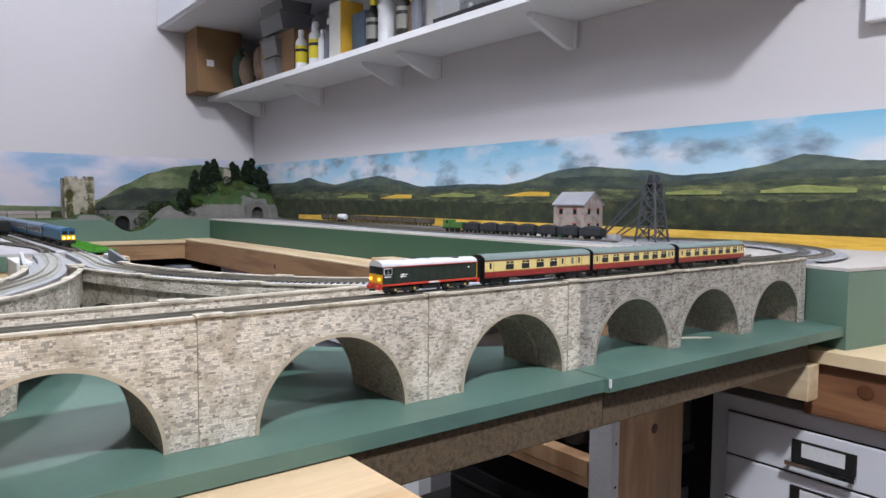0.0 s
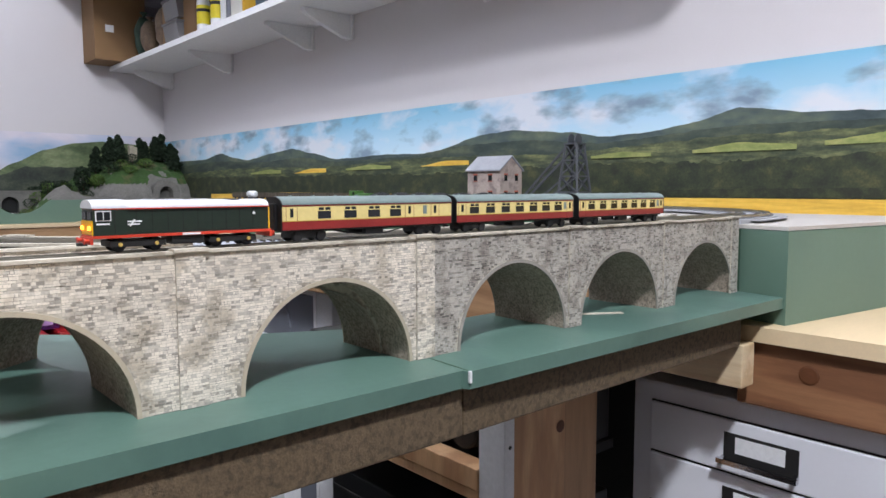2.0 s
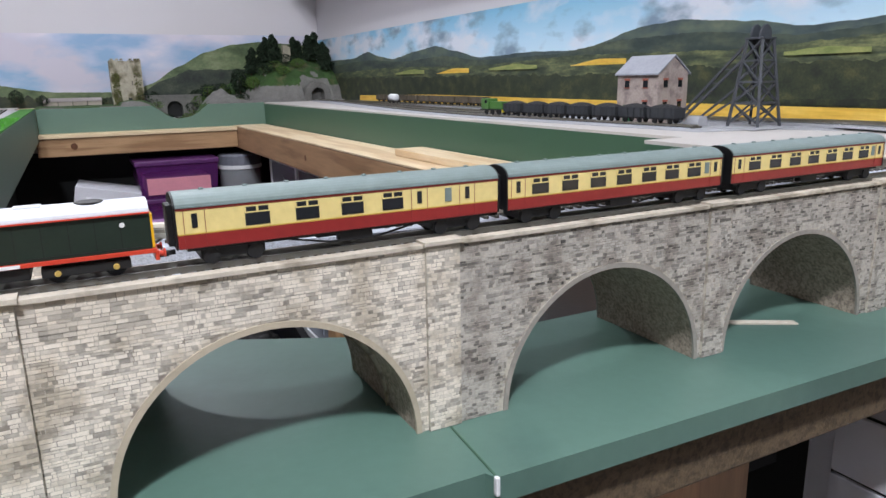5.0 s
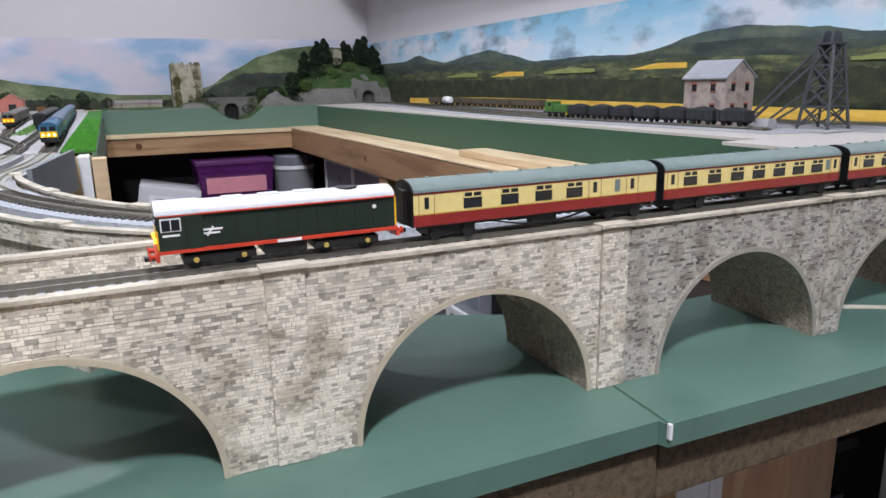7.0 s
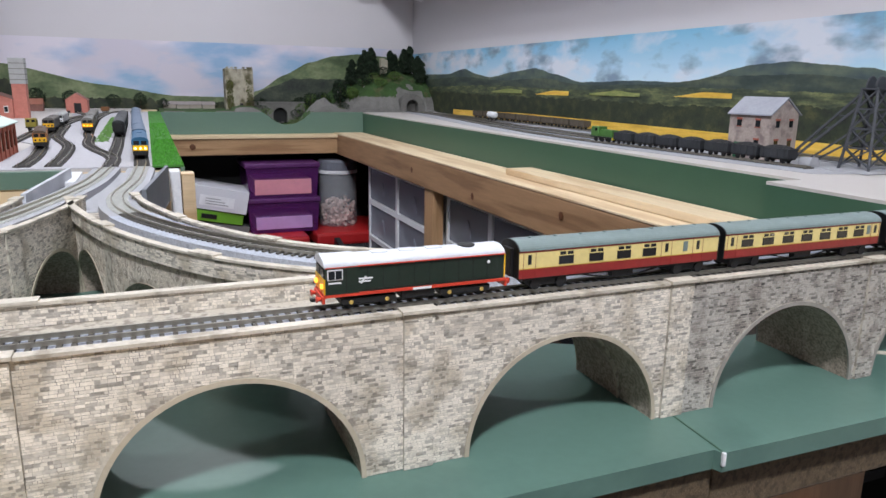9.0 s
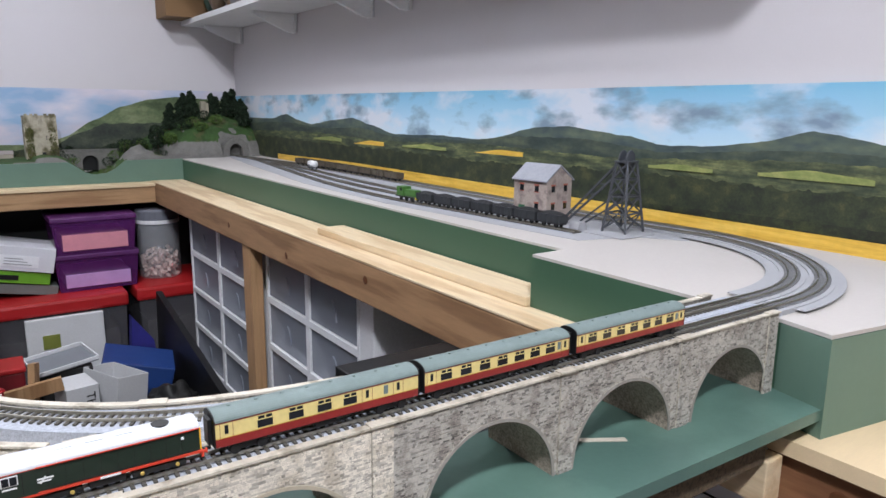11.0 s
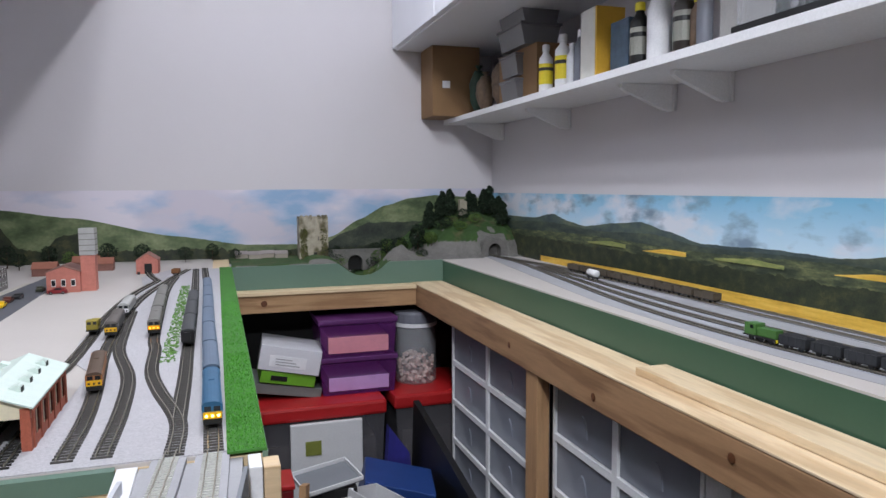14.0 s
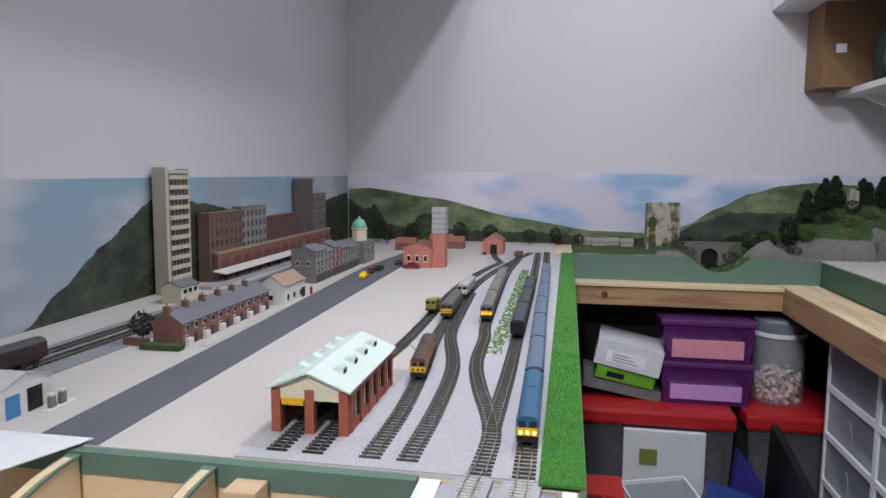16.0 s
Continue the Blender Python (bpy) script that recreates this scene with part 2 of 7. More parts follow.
def thing(name, m, label, category, group="", kind=""):
    ob = new(name)
    ob.empty_display_size = 0.01
    ob.matrix_basis = m
    return tagged(ob, label, category, group, kind)


def solid(name, bm, material, label, category, kind="", group=""):
    return tagged(new(name, mesh_of(name, bm, material)), label, category, group, kind)


def smoothed(pts, step):
    """Evenly spaced points on a smooth line through pts (x, y)."""
    p = [Vector(q) for q in pts]
    p = [p[0] * 2 - p[1]] + p + [p[-1] * 2 - p[-2]]
    fine = []
    for i in range(1, len(p) - 2):
        for k in range(40):
            u = k / 40
            fine.append(0.5 * ((2 * p[i]) + (p[i + 1] - p[i - 1]) * u + (2 * p[i - 1] - 5 * p[i] + 4 * p[i + 1] - p[i + 2]) * u * u + (3 * p[i] - p[i - 1] - 3 * p[i + 1] + p[i + 2]) * u ** 3))
    fine.append(p[-2])
    out, left = [fine[0]], step
    for a, b in zip(fine, fine[1:]):
        d = (b - a).length
        while d >= left and d > 0:
            a = a + (b - a) * (left / d)
            out.append(a)
            d, left = (b - a).length, step
        left -= d
    return out


def frames_of(line):
    """Point, way and left side along a line."""
    out = []
    for i, p in enumerate(line):
        w = (line[min(i + 1, len(line) - 1)] - line[max(i - 1, 0)]).normalized()
        out.append((p, w, Vector((-w.y, w.x))))
    return out


def ribbon(bm, line, c, w, z0, z1, lift=None):
    """A strip of a cross-section (c +- w/2, z0..z1) along a line, raised by lift(point)."""
    prev = None
    for p, _, s in frames_of(line):
        up = lift(p) if lift else 0.0
        ring = [bm.verts.new((p.x + s.x * o, p.y + s.y * o, z + up)) for o, z in ((c - w / 2, z0), (c + w / 2, z0), (c + w / 2, z1), (c - w / 2, z1))]
        if prev:
            for i in range(4):
                bm.faces.new((prev[i], prev[(i + 1) % 4], ring[(i + 1) % 4], ring[i]))
        else:
            bm.faces.new(ring[::-1])
        prev = ring
    bm.faces.new(prev)
    return bm


# ---- the room ----
WX, WY, WL = 1.45, 3.114, -0.004
Z0, ZB = 0.9, 0.955
solid("floor", cube(-1.6, 1.6, -1.6, 3.3, -0.05, 0.0), mat("grey_floor", (120, 116, 110), 0.8, s=6), "plain grey floor under the layout", "floor", "structure")
solid("ceiling", cube(-1.6, 1.6, -1.6, 3.3, 2.3, 2.35), WALL, "plain white painted ceiling", "ceiling", "structure")
solid("wall_east", cube(WX, WX + 0.1, -1.6, 3.3, 0, 2.3), WALL, "white painted wall behind the mine scenery", "wall", "structure")
solid("wall_north", cube(WL - 0.1, WX, WY, WY + 0.1, 0, 2.3), WALL, "white painted wall behind the ruined castle", "wall", "structure")
# Carried south out of view, to back the lengthened west cupboard.
solid("wall_west", cube(WL - 0.1, WL, 0.1, WY, 0, 2.3), WALL, "white painted wall behind the town", "wall", "structure")
solid("wall_south", cube(-1.6, WX, -1.6, -1.5, 0, 2.3), WALL, "plain white wall behind the walkway", "wall", "structure")
solid("wall_far_west", cube(-1.6, -1.5, -1.5, 3.3, 0, 2.3), WALL, "plain white wall across the room", "wall", "structure")
# Unseen wall, closes the room behind the lengthened west wall.
solid("wall_return", cube(-1.5, WL - 0.1, 0.1, 0.2, 0, 2.3), WALL, "plain white wall beside the walkway", "wall", "structure")

# ---- printed backscenes ----
M_SKY = sky_mat("printed_mountain_sky", (202, 220, 230), (122, 182, 212), (208, 212, 220), (120, 140, 158), 1.03, 1.137, 8, 0.47)
C_SKY = sky_mat("printed_castle_sky", (146, 178, 206), (144, 176, 210), (222, 216, 226), (204, 198, 210), 0.98, 1.15, 3.4, 0.41)
T_SKY = sky_mat("printed_town_sky", (156, 166, 176), (132, 164, 180), (190, 190, 196), (150, 158, 168), 0.98, 1.15, 3.2, 0.47)
H_FAR = land_mat("printed_far_hill", ((48, 62, 66), (66, 80, 80), (84, 96, 84), (106, 112, 92)), 9, 3.0, 0.22)
H_NEARER = land_mat("printed_nearer_ridge", ((40, 52, 50), (53, 65, 60), (68, 78, 66), (86, 93, 73)), 14, 3.5, 0.35)
H_MID = land_mat("printed_green_valley", ((44, 53, 41), (61, 70, 52), (82, 89, 61), (116, 119, 79)), 26, 5.0, 0.45)
H_WOOD = land_mat("printed_dark_woods", ((30, 36, 27), (40, 48, 32), (52, 58, 37), (74, 76, 46)), 40, 1.3, 0.6)
H_FIELD = land_mat("printed_yellow_field", ((196, 154, 58), (218, 176, 70), (230, 192, 92)), 12, 12.0, 0.14)
H_MEADOW = land_mat("printed_meadow", ((112, 124, 68), (134, 142, 82), (156, 156, 96)), 40, 4.0, 0.25)
H_HEDGE = land_mat("printed_dark_hedge", ((26, 30, 22), (38, 44, 28), (58, 64, 38)), 60, 1.0, 0.6)
H_GREEN = land_mat("printed_grass_hill", ((66, 82, 54), (88, 104, 70), (110, 122, 86), (130, 140, 104)), 12, 2.0, 0.35)
H_ROCK = land_mat("printed_dark_mountain", ((36, 42, 38), (48, 56, 48), (62, 70, 56), (78, 84, 68)), 20, 1.4, 0.5)


def curve_at(keys, u):
    for (a, za), (b, zb) in zip(keys, keys[1:]):
        if a <= u <= b:
            k = (u - a) / (b - a)
            k = k * k * (3 - 2 * k) * 0.5 + k * 0.5
            return za + (zb - za) * k
    return keys[0][1] if u < keys[0][0] else keys[-1][1]


def print_layer(name, parent, wall, off, top, bottom, material, rough=0.0, step=0.01, label=""):
    """One printed shape of a backscene: between a bottom and a top line, on a wall, off metres in front of it."""
    bm = bmesh.new()
    u0, u1 = top[0][0], top[-1][0]
    n = max(2, int((u1 - u0) / step))
    low, high = [], []
    for i in range(n + 1):
        u = u0 + (u1 - u0) * i / n
        zt = curve_at(top, u) + rough * (noise.noise((u * 60, off * 900, 0)) + 0.6 * noise.noise((u * 190, off * 900, 3)))
        zb = bottom if isinstance(bottom, float) else curve_at(bottom, u)
        put = {"e": lambda z: (WX - off, u, z), "n": lambda z: (u, WY - off, z), "w": lambda z: (WL + off, u, z)}[wall]
        low.append(bm.verts.new(put(min(zb, zt - 0.0004)))), high.append(bm.verts.new(put(zt)))
    for i in range(n):
        bm.faces.new((low[i], low[i + 1], high[i + 1], high[i]))
    return part(name, bm, material, parent, label)


def backscene(name, wall, label, lo, hi, top, sky, layers):
    ob = thing(name, Matrix(), label, "backscene", kind="structure")
    bm = {"e": lambda: cube(WX - 0.0015, WX + 0.001, lo, hi, 0.93, top), "n": lambda: cube(lo, hi, WY - 0.0015, WY + 0.001, 0.93, top), "w": lambda: cube(WL - 0.001, WL + 0.0015, lo, hi, 0.93, top)}[wall]()
    part("sky_print", bm, sky, ob)
    for i, (nm, tp, bt, m, r) in enumerate(layers):
        print_layer(nm, ob, wall, 0.0019 + 0.0004 * i, tp, bt, m, r, 0.004 if r else 0.008)
    return ob


backscene("backdrop_mountains", "e", "printed backscene of mountains, woods and yellow fields", 0.2, 3.113, 1.136, M_SKY, [
    ("hill_print", [(0.2, 1.07), (0.7, 1.085), (1.0, 1.066), (1.12, 1.072), (1.2, 1.084), (1.27, 1.068), (1.33, 1.061), (1.4, 1.059), (1.46, 1.069), (1.58, 1.079), (1.65, 1.076), (1.78, 1.05), (1.92, 1.053), (2.1, 1.049), (2.2, 1.066), (2.29, 1.08), (2.38, 1.074), (2.52, 1.06), (2.6, 1.068), (2.69, 1.084), (2.8, 1.07), (3.11, 1.07)], 0.95, H_FAR, 0.0012),
    ("ridge_print", [(0.2, 1.062), (0.7, 1.07), (1.0, 1.058), (1.2, 1.062), (1.4, 1.05), (1.55, 1.062), (1.7, 1.06), (1.85, 1.046), (2.1, 1.044), (2.25, 1.058), (2.45, 1.052), (2.7, 1.062), (3.11, 1.05)], 0.95, H_NEARER, 0.0015),
    ("valley_print", [(0.2, 1.05), (0.9, 1.052), (1.2, 1.05), (1.5, 1.038), (1.8, 1.042), (2.1, 1.034), (2.5, 1.04), (3.11, 1.03)], 0.95, H_MID, 0.002),
    ("field_print", [(1.68, 1.034), (1.74, 1.035), (1.81, 1.027)], [(1.68, 1.026), (1.81, 1.026)], H_FIELD, 0.0),
    ("field_print", [(2.14, 1.03), (2.2, 1.031), (2.28, 1.022)], [(2.14, 1.021), (2.28, 1.021)], H_FIELD, 0.0),
    ("meadow_print", [(0.95, 1.04), (1.02, 1.046), (1.1, 1.038)], [(0.95, 1.034), (1.1, 1.033)], H_MEADOW, 0.0006),
    ("meadow_print", [(1.13, 1.036), (1.2, 1.041), (1.26, 1.034)], [(1.13, 1.03), (1.26, 1.03)], H_MEADOW, 0.0006),
    ("meadow_print", [(1.32, 1.033), (1.37, 1.036), (1.42, 1.032)], [(1.32, 1.028), (1.42, 1.028)], H_MEADOW, 0.0006),
    ("meadow_print", [(1.9, 1.03), (1.97, 1.034), (2.06, 1.028)], [(1.9, 1.024), (2.06, 1.024)], H_MEADOW, 0.0006),
    ("meadow_print", [(2.34, 1.03), (2.4, 1.033), (2.5, 1.026)], [(2.34, 1.022), (2.5, 1.022)], H_MEADOW, 0.0006),
    ("wood_print", [(0.2, 1.02), (0.8, 1.028), (1.2, 1.018), (1.45, 1.022), (1.7, 1.012), (2.05, 1.014), (2.5, 1.016), (3.11, 1.02)], 0.95, H_WOOD, 0.005),
    ("field_print", [(0.2, 0.974), (1.15, 0.972), (1.4, 0.972), (1.8, 0.974), (2.3, 0.976), (2.75, 0.97)], 0.95, H_FIELD, 0.0),
    ("hedge_print", [(0.2, 0.988), (0.9, 0.986), (1.2, 0.984), (1.45, 0.979)], [(0.2, 0.973), (1.45, 0.974)], H_HEDGE, 0.002),
])
backscene("backdrop_castle_hills", "n", "printed backscene of pink clouds over green hills", WL, 1.447, 1.15, C_SKY, [
    ("hill_print", [(0.0, 1.1), (0.06, 1.103), (0.25, 1.077), (0.5, 1.023), (0.7, 0.993), (0.9, 0.99)], 0.94, H_GREEN, 0.0008),
    ("hill_print", [(0.86, 0.975), (0.94, 1.012), (1.02, 1.06), (1.1, 1.1), (1.18, 1.122), (1.26, 1.13), (1.44, 1.12)], 0.94, H_GREEN, 0.001),
    ("hill_print", [(0.9, 0.98), (0.97, 1.02), (1.05, 1.05), (1.2, 1.05), (1.44, 1.04)], 0.94, H_ROCK, 0.003),
    ("wood_print", [(0.0, 1.07), (0.05, 1.04), (0.08, 1.052), (0.12, 1.0), (0.17, 0.99), (0.22, 1.03), (0.26, 1.04), (0.3, 0.99), (0.35, 0.985), (0.5, 0.985), (0.62, 0.982), (0.7, 0.975), (0.9, 0.975), (1.44, 1.0)], 0.94, H_WOOD, 0.008),
])
backscene("backdrop_town_mountain", "w", "printed backscene of a dark mountain and cloudy sky", 0.95, WY - 0.003, 1.137, T_SKY, [
    ("hill_print", [(1.8, 0.93), (1.86, 0.955), (1.94, 1.0), (2.02, 1.048), (2.15, 1.108), (2.3, 1.09), (2.6, 1.03), (2.85, 1.07), (3.11, 1.09)], 0.93, H_ROCK, 0.004),
    ("wood_print", [(2.05, 0.97), (2.15, 1.0), (2.3, 0.99), (2.8, 1.03), (2.95, 1.06), (3.11, 1.07)], 0.94, H_WOOD, 0.006),
])

# ---- baseboards and timber ----
solid("mine_baseboard", prism(bmesh.new(), [(1.204, 2.865), (1.204, 1.332), (1.158, 1.332), (1.158, 1.058), (1.449, 1.012), (1.449, 3.112), (1.204, 3.112)], 0.896, ZB - 0.003, "z"), FASCIA, "dark green painted raised baseboard of the mine scene", "baseboard", "structure")
solid("mine_ground", prism(bmesh.new(), [(1.2045, 2.8645), (1.2045, 1.3315), (1.1585, 1.3315), (1.1575, 1.0575), (1.1495, 1.0165), (1.439, 0.9715), (1.448, 1.0), (1.448, 3.111), (1.2045, 3.111)], ZB - 0.003, ZB, "z"), BEIGE, "bare grey card ground of the mine yard", "ground", "structure")
solid("town_baseboard", cube(WL + 0.002, 0.642, 1.576, 3.112, 0.885, ZB - 0.002), PLY, "plywood baseboard of the town", "baseboard", "structure")
solid("town_ground", cube(WL + 0.002, 0.6, 1.577, 3.111, ZB - 0.002, ZB + 0.001), BEIGE, "bare grey card ground of the town", "ground", "structure")
solid("town_fascia", cube(0.642, 0.646, 1.572, 2.866, 0.88, ZB + 0.001), FASCIA_L, "green painted edge board of the town", "fascia", "structure")

joist_y = thing("timber_joist_long", Matrix(), "long pine joist with knots along the mine board", "timber joist")
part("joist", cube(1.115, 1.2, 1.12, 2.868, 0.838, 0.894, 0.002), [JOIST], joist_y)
for yy, zz in ((2.2, 0.866), (1.9, 0.856), (1.62, 0.872)):
    part("knot", turned(bmesh.new(), [(0.006, 1.1142), (0.0045, 1.1138)], 12, (yy, zz), "x"), KNOT, joist_y)
# Thin added sheet: paler than the joist side, so the top looks lit.
solid("joist_top_sheet", cube(1.1145, 1.2, 1.12, 2.8675, 0.8945, 0.8975, 0.0008), PINE, "added pale sheet for the lit top face of the joist", "timber", "structure")
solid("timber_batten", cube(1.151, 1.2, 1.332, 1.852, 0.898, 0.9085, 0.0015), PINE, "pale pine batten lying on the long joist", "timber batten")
joist_x = thing("timber_joist_cross", Matrix(), "pine cross joist below the castle board", "timber joist")
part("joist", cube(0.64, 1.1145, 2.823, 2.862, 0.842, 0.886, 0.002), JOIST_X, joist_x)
part("knot", turned(bmesh.new(), [(0.008, 2.822), (0.006, 2.8216)], 12, (0.72, 0.866), "y"), KNOT, joist_x)
solid("castle_board_floor", cube(0.647, 1.2035, 2.8725, 3.112, 0.896, 0.905), PLY, "plywood floor under the castle scenery", "baseboard", "structure")
solid("plywood_sheet", cube(0.64, 1.1145, 2.818, 2.9, 0.8865, 0.8955, 0.001), PLY, "plywood sheet under the castle board", "plywood")
solid("support_post", cube(1.118, 1.142, 2.09, 2.135, 0, 0.838, 0.002), POST, "upright pine post under the joist", "timber post")

# ---- the viaduct ----
X0 = 0.30
viaduct_top = 0.9615


def stone_wall(bm, place, length, z0, z1, solid_at, course=0.00095, proud=0.00015, seed=1, z_cut=9.0, u_cuts=()):
    """Courses of separate stones on a wall: place(u, z, out) gives the world point."""
    rng = random.Random(seed)
    z = z0
    while z < z1 - 0.0008:
        h = min(course * rng.uniform(0.75, 1.5), z1 - z)
        if z < z_cut - 1e-6 < z + h + 0.0007:
            h = z_cut - z
        u = -rng.uniform(0, 0.004)
        while u < length:
            w = rng.choice((0.001, 0.0013, 0.0016, 0.002, 0.0025, 0.003, 0.004))
            for cut in u_cuts:
                if u < cut - 1e-6 < u + w:
                    w = cut - u
            a, b = max(u, 0) + 0.0001, min(u + w, length) - 0.0001
            if b - a > 0.0008 and all(solid_at(q, z + k) for q in (a, b, (a + b) / 2) for k in (0, h)):
                d = proud * rng.uniform(0.4, 1.4)
                o = [bm.verts.new(place(q, k, d)) for q, k in ((a, z + 0.0001), (b, z + 0.0001), (b, z + h - 0.0001), (a, z + h - 0.0001))]
                i = [bm.verts.new(place(q, k, -0.0001)) for q, k in ((a, z + 0.0001), (b, z + 0.0001), (b, z + h - 0.0001), (a, z + h - 0.0001))]
                bm.faces.new(o)
                for k in range(4):
                    bm.faces.new((i[k], i[(k + 1) % 4], o[(k + 1) % 4], o[k]))
            u += w
        z += h


SINGLE = (0.655, 0.742, 0.9495, viaduct_top - 0.0014)
PIER_EDGE = (0.6942, 0.7058)


def single_stones(parent, face_y, x0, x1, z0, z1, clear, limit):
    """The stones of one stretch of a straight face, each an object of its own on one shared mesh."""
    bm = bmesh.new()
    box(bm, -0.5, 0.5, -1.0, 0.2, -0.5, 0.5)
    me = mesh_of("stone", bm, STONE_ONE)
    rng, z, made = random.Random(77), z1, 0
    courses = [rng.uniform(0.75, 1.5) for k in range(9)]
    for h in [c * (z1 - z0) / sum(courses) for c in courses]:
        x = x0
        while x < x1 - 1e-6 and made < limit:
            w = min(rng.choice((0.0016, 0.002, 0.0025, 0.003, 0.004)), x1 - x)
            for cut in PIER_EDGE:
                if x < cut - 1e-6 < x + w:
                    w = cut - x
            if w > 0.0005 and clear(x + w / 2, z - h):
                ob = new("stone", me)
                ob.parent = parent
                ob.matrix_basis = Matrix.LocRotScale((x + w / 2, face_y, z - h / 2), None, (w - 0.0002, 0.00016 * rng.uniform(0.4, 1.4), h - 0.0002))
                made += 1
            x += w
        z -= h
    return z


def viaduct(name, label, line, width, arches, radius, piers, gaps=((), ()), sides=(1, 1), seed=1, deck=0.952):
    """A stone viaduct along a line (the right hand face is the line itself): body with arches, stones, parapets, copings."""
    ob = thing(name, Matrix(), label, "viaduct")
    fr = frames_of(line)
    step = (line[1] - line[0]).length
    length = step * (len(line) - 1)

    def bottom(u):
        for c in arches:
            if abs(u - c) < radius:
                return Z0 + math.sqrt(max(radius ** 2 - (u - c) ** 2, 0.0))
        return Z0

    def at(u, off):
        i = min(max(u / step, 0), len(fr) - 1.001)
        k = int(i)
        p, s = fr[k][0].lerp(fr[k + 1][0], i - k), fr[k][2].lerp(fr[k + 1][2], i - k)
        return p + s * off

    us = sorted({round(x, 5) for x in [i * 0.004 for i in range(int(length / 0.004) + 1)] + [length] + [c + radius * math.cos(math.pi * k / 28) for c in arches for k in range(29)] if 0 <= x <= length})
    bm, so = bmesh.new(), bmesh.new()
    prev = None
    for u in us:
        a, b = at(u, 0), at(u, width)
        zb = bottom(u)
        ring = [bm.verts.new((a.x, a.y, zb)), bm.verts.new((a.x, a.y, deck)), bm.verts.new((b.x, b.y, deck)), bm.verts.new((b.x, b.y, zb))]
        if prev:
            for i in range(3):
                bm.faces.new((prev[i], prev[i + 1], ring[i + 1], ring[i]))
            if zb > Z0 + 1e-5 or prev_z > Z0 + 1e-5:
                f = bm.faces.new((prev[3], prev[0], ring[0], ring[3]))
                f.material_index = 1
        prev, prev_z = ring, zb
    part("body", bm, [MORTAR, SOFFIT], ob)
    for side in (0, 1):
        if not sides[side]:
            continue
        off, sg = (0, -1) if side == 0 else (width, 1)

        def place(u, z, d, off=off, sg=sg):
            p = at(u, off + sg * d)
            return (p.x, p.y, z)

        def whole(u, z, side=side):
            if z > 0.951 and any(g0 < u < g1 for g0, g1 in gaps[side]):
                return False
            if name == "main_viaduct" and side == 0 and SINGLE[0] + 0.00005 < u + X0 < SINGLE[1] - 0.00005 and z > SINGLE[2] + 1e-5:
                return False
            return not any((u - c) ** 2 + (z - Z0) ** 2 < (radius + 0.0012) ** 2 for c in arches)

        main = name == "main_viaduct"
        cuts = ([SINGLE[0] - X0, SINGLE[1] - X0] if main and side == 0 else []) + ([0.824 - X0] if main else [])

        def place_in(u, z, d, off=off, sg=sg):
            p = at(u, off - sg * (0.002 + d))
            return (p.x, p.y, z)

        def whole_in(u, z, side=side):
            return not any(g0 < u < g1 for g0, g1 in gaps[side])

        for west in ((True, False) if main else (True,)):
            def half(u, west=west):
                return not main or (u < 0.824 - X0 + 1e-5 if west else u > 0.824 - X0 - 1e-5)

            st = bmesh.new()
            stone_wall(st, place, length, Z0 + 0.0002, viaduct_top - 0.0014, lambda u, z: half(u) and whole(u, z), seed=seed + side, z_cut=SINGLE[2] if main and side == 0 else 9.0, u_cuts=cuts)
            stone_wall(st, place_in, length, deck + 0.0002, viaduct_top - 0.0014, lambda u, z: half(u) and whole_in(u, z), seed=seed + side + 50, u_cuts=cuts)
            part("stonework", st, STONE if west else STONE_E, ob)["kind"] = "stuff"
        pw, cp = bmesh.new(), bmesh.new()
        cuts = sorted(gaps[side])
        runs, start = [], 0.0
        for g0, g1 in cuts:
            if g0 > start:
                runs.append((start, g0))
            start = g1
        if start < length:
            runs.append((start, length))
        for r0, r1 in runs:
            n = max(2, int((r1 - r0) / 0.006))
            seg = [at(r0 + (r1 - r0) * i / n, off - sg * 0.001) for i in range(n + 1)]
            ribbon(pw, seg, 0, 0.002, 0.9515, viaduct_top - 0.0012)
            ribbon(cp, seg, 0, 0.0042, viaduct_top - 0.0012, viaduct_top)
        part("parapet", pw, MORTAR, ob)
        part("coping", cp, COPING, ob)
        for c in arches:
            rg = bmesh.new()
            last = None
            for k in range(33):
                a = math.pi * k / 32
                q = [(c + r * math.cos(a), Z0 + r * math.sin(a)) for r in (radius - 0.0003, radius + 0.0015)]
                ring = [rg.verts.new(place(q[0][0], q[0][1], -0.0006)), rg.verts.new(place(q[0][0], q[0][1], 0.0005)), rg.verts.new(place(q[1][0], q[1][1], 0.0005)), rg.verts.new(place(q[1][0], q[1][1], -0.0001))]
                if last:
                    for i in range(3):
                        rg.faces.new((last[i], last[i + 1], ring[i + 1], ring[i]))
                last = ring
            part("arch_ring", rg, RING_E if name == "main_viaduct" and c + X0 > 0.82 else RING, ob)
        for c in piers:
            if any(g0 < c < g1 for g0, g1 in gaps[side]):
                continue
            pl, ps = bmesh.new(), bmesh.new()
            w = 0.0058
            cor = [at(c - w, off - sg * 0.0002), at(c + w, off - sg * 0.0002), at(c + w, off + sg * 0.0012), at(c - w, off + sg * 0.0012)]
            prism(pl, [(q.x, q.y) for q in cor], Z0 + 0.0001, viaduct_top - 0.0012, "z")
            pil = part("pilaster", pl, MORTAR, ob)
            stone_wall(ps, lambda u, z, d, c=c: place(c - w + u, z, 0.0012 + d), 2 * w, Z0 + 0.0002, viaduct_top - 0.0014, lambda u, z: True, seed=seed + int(c * 999))
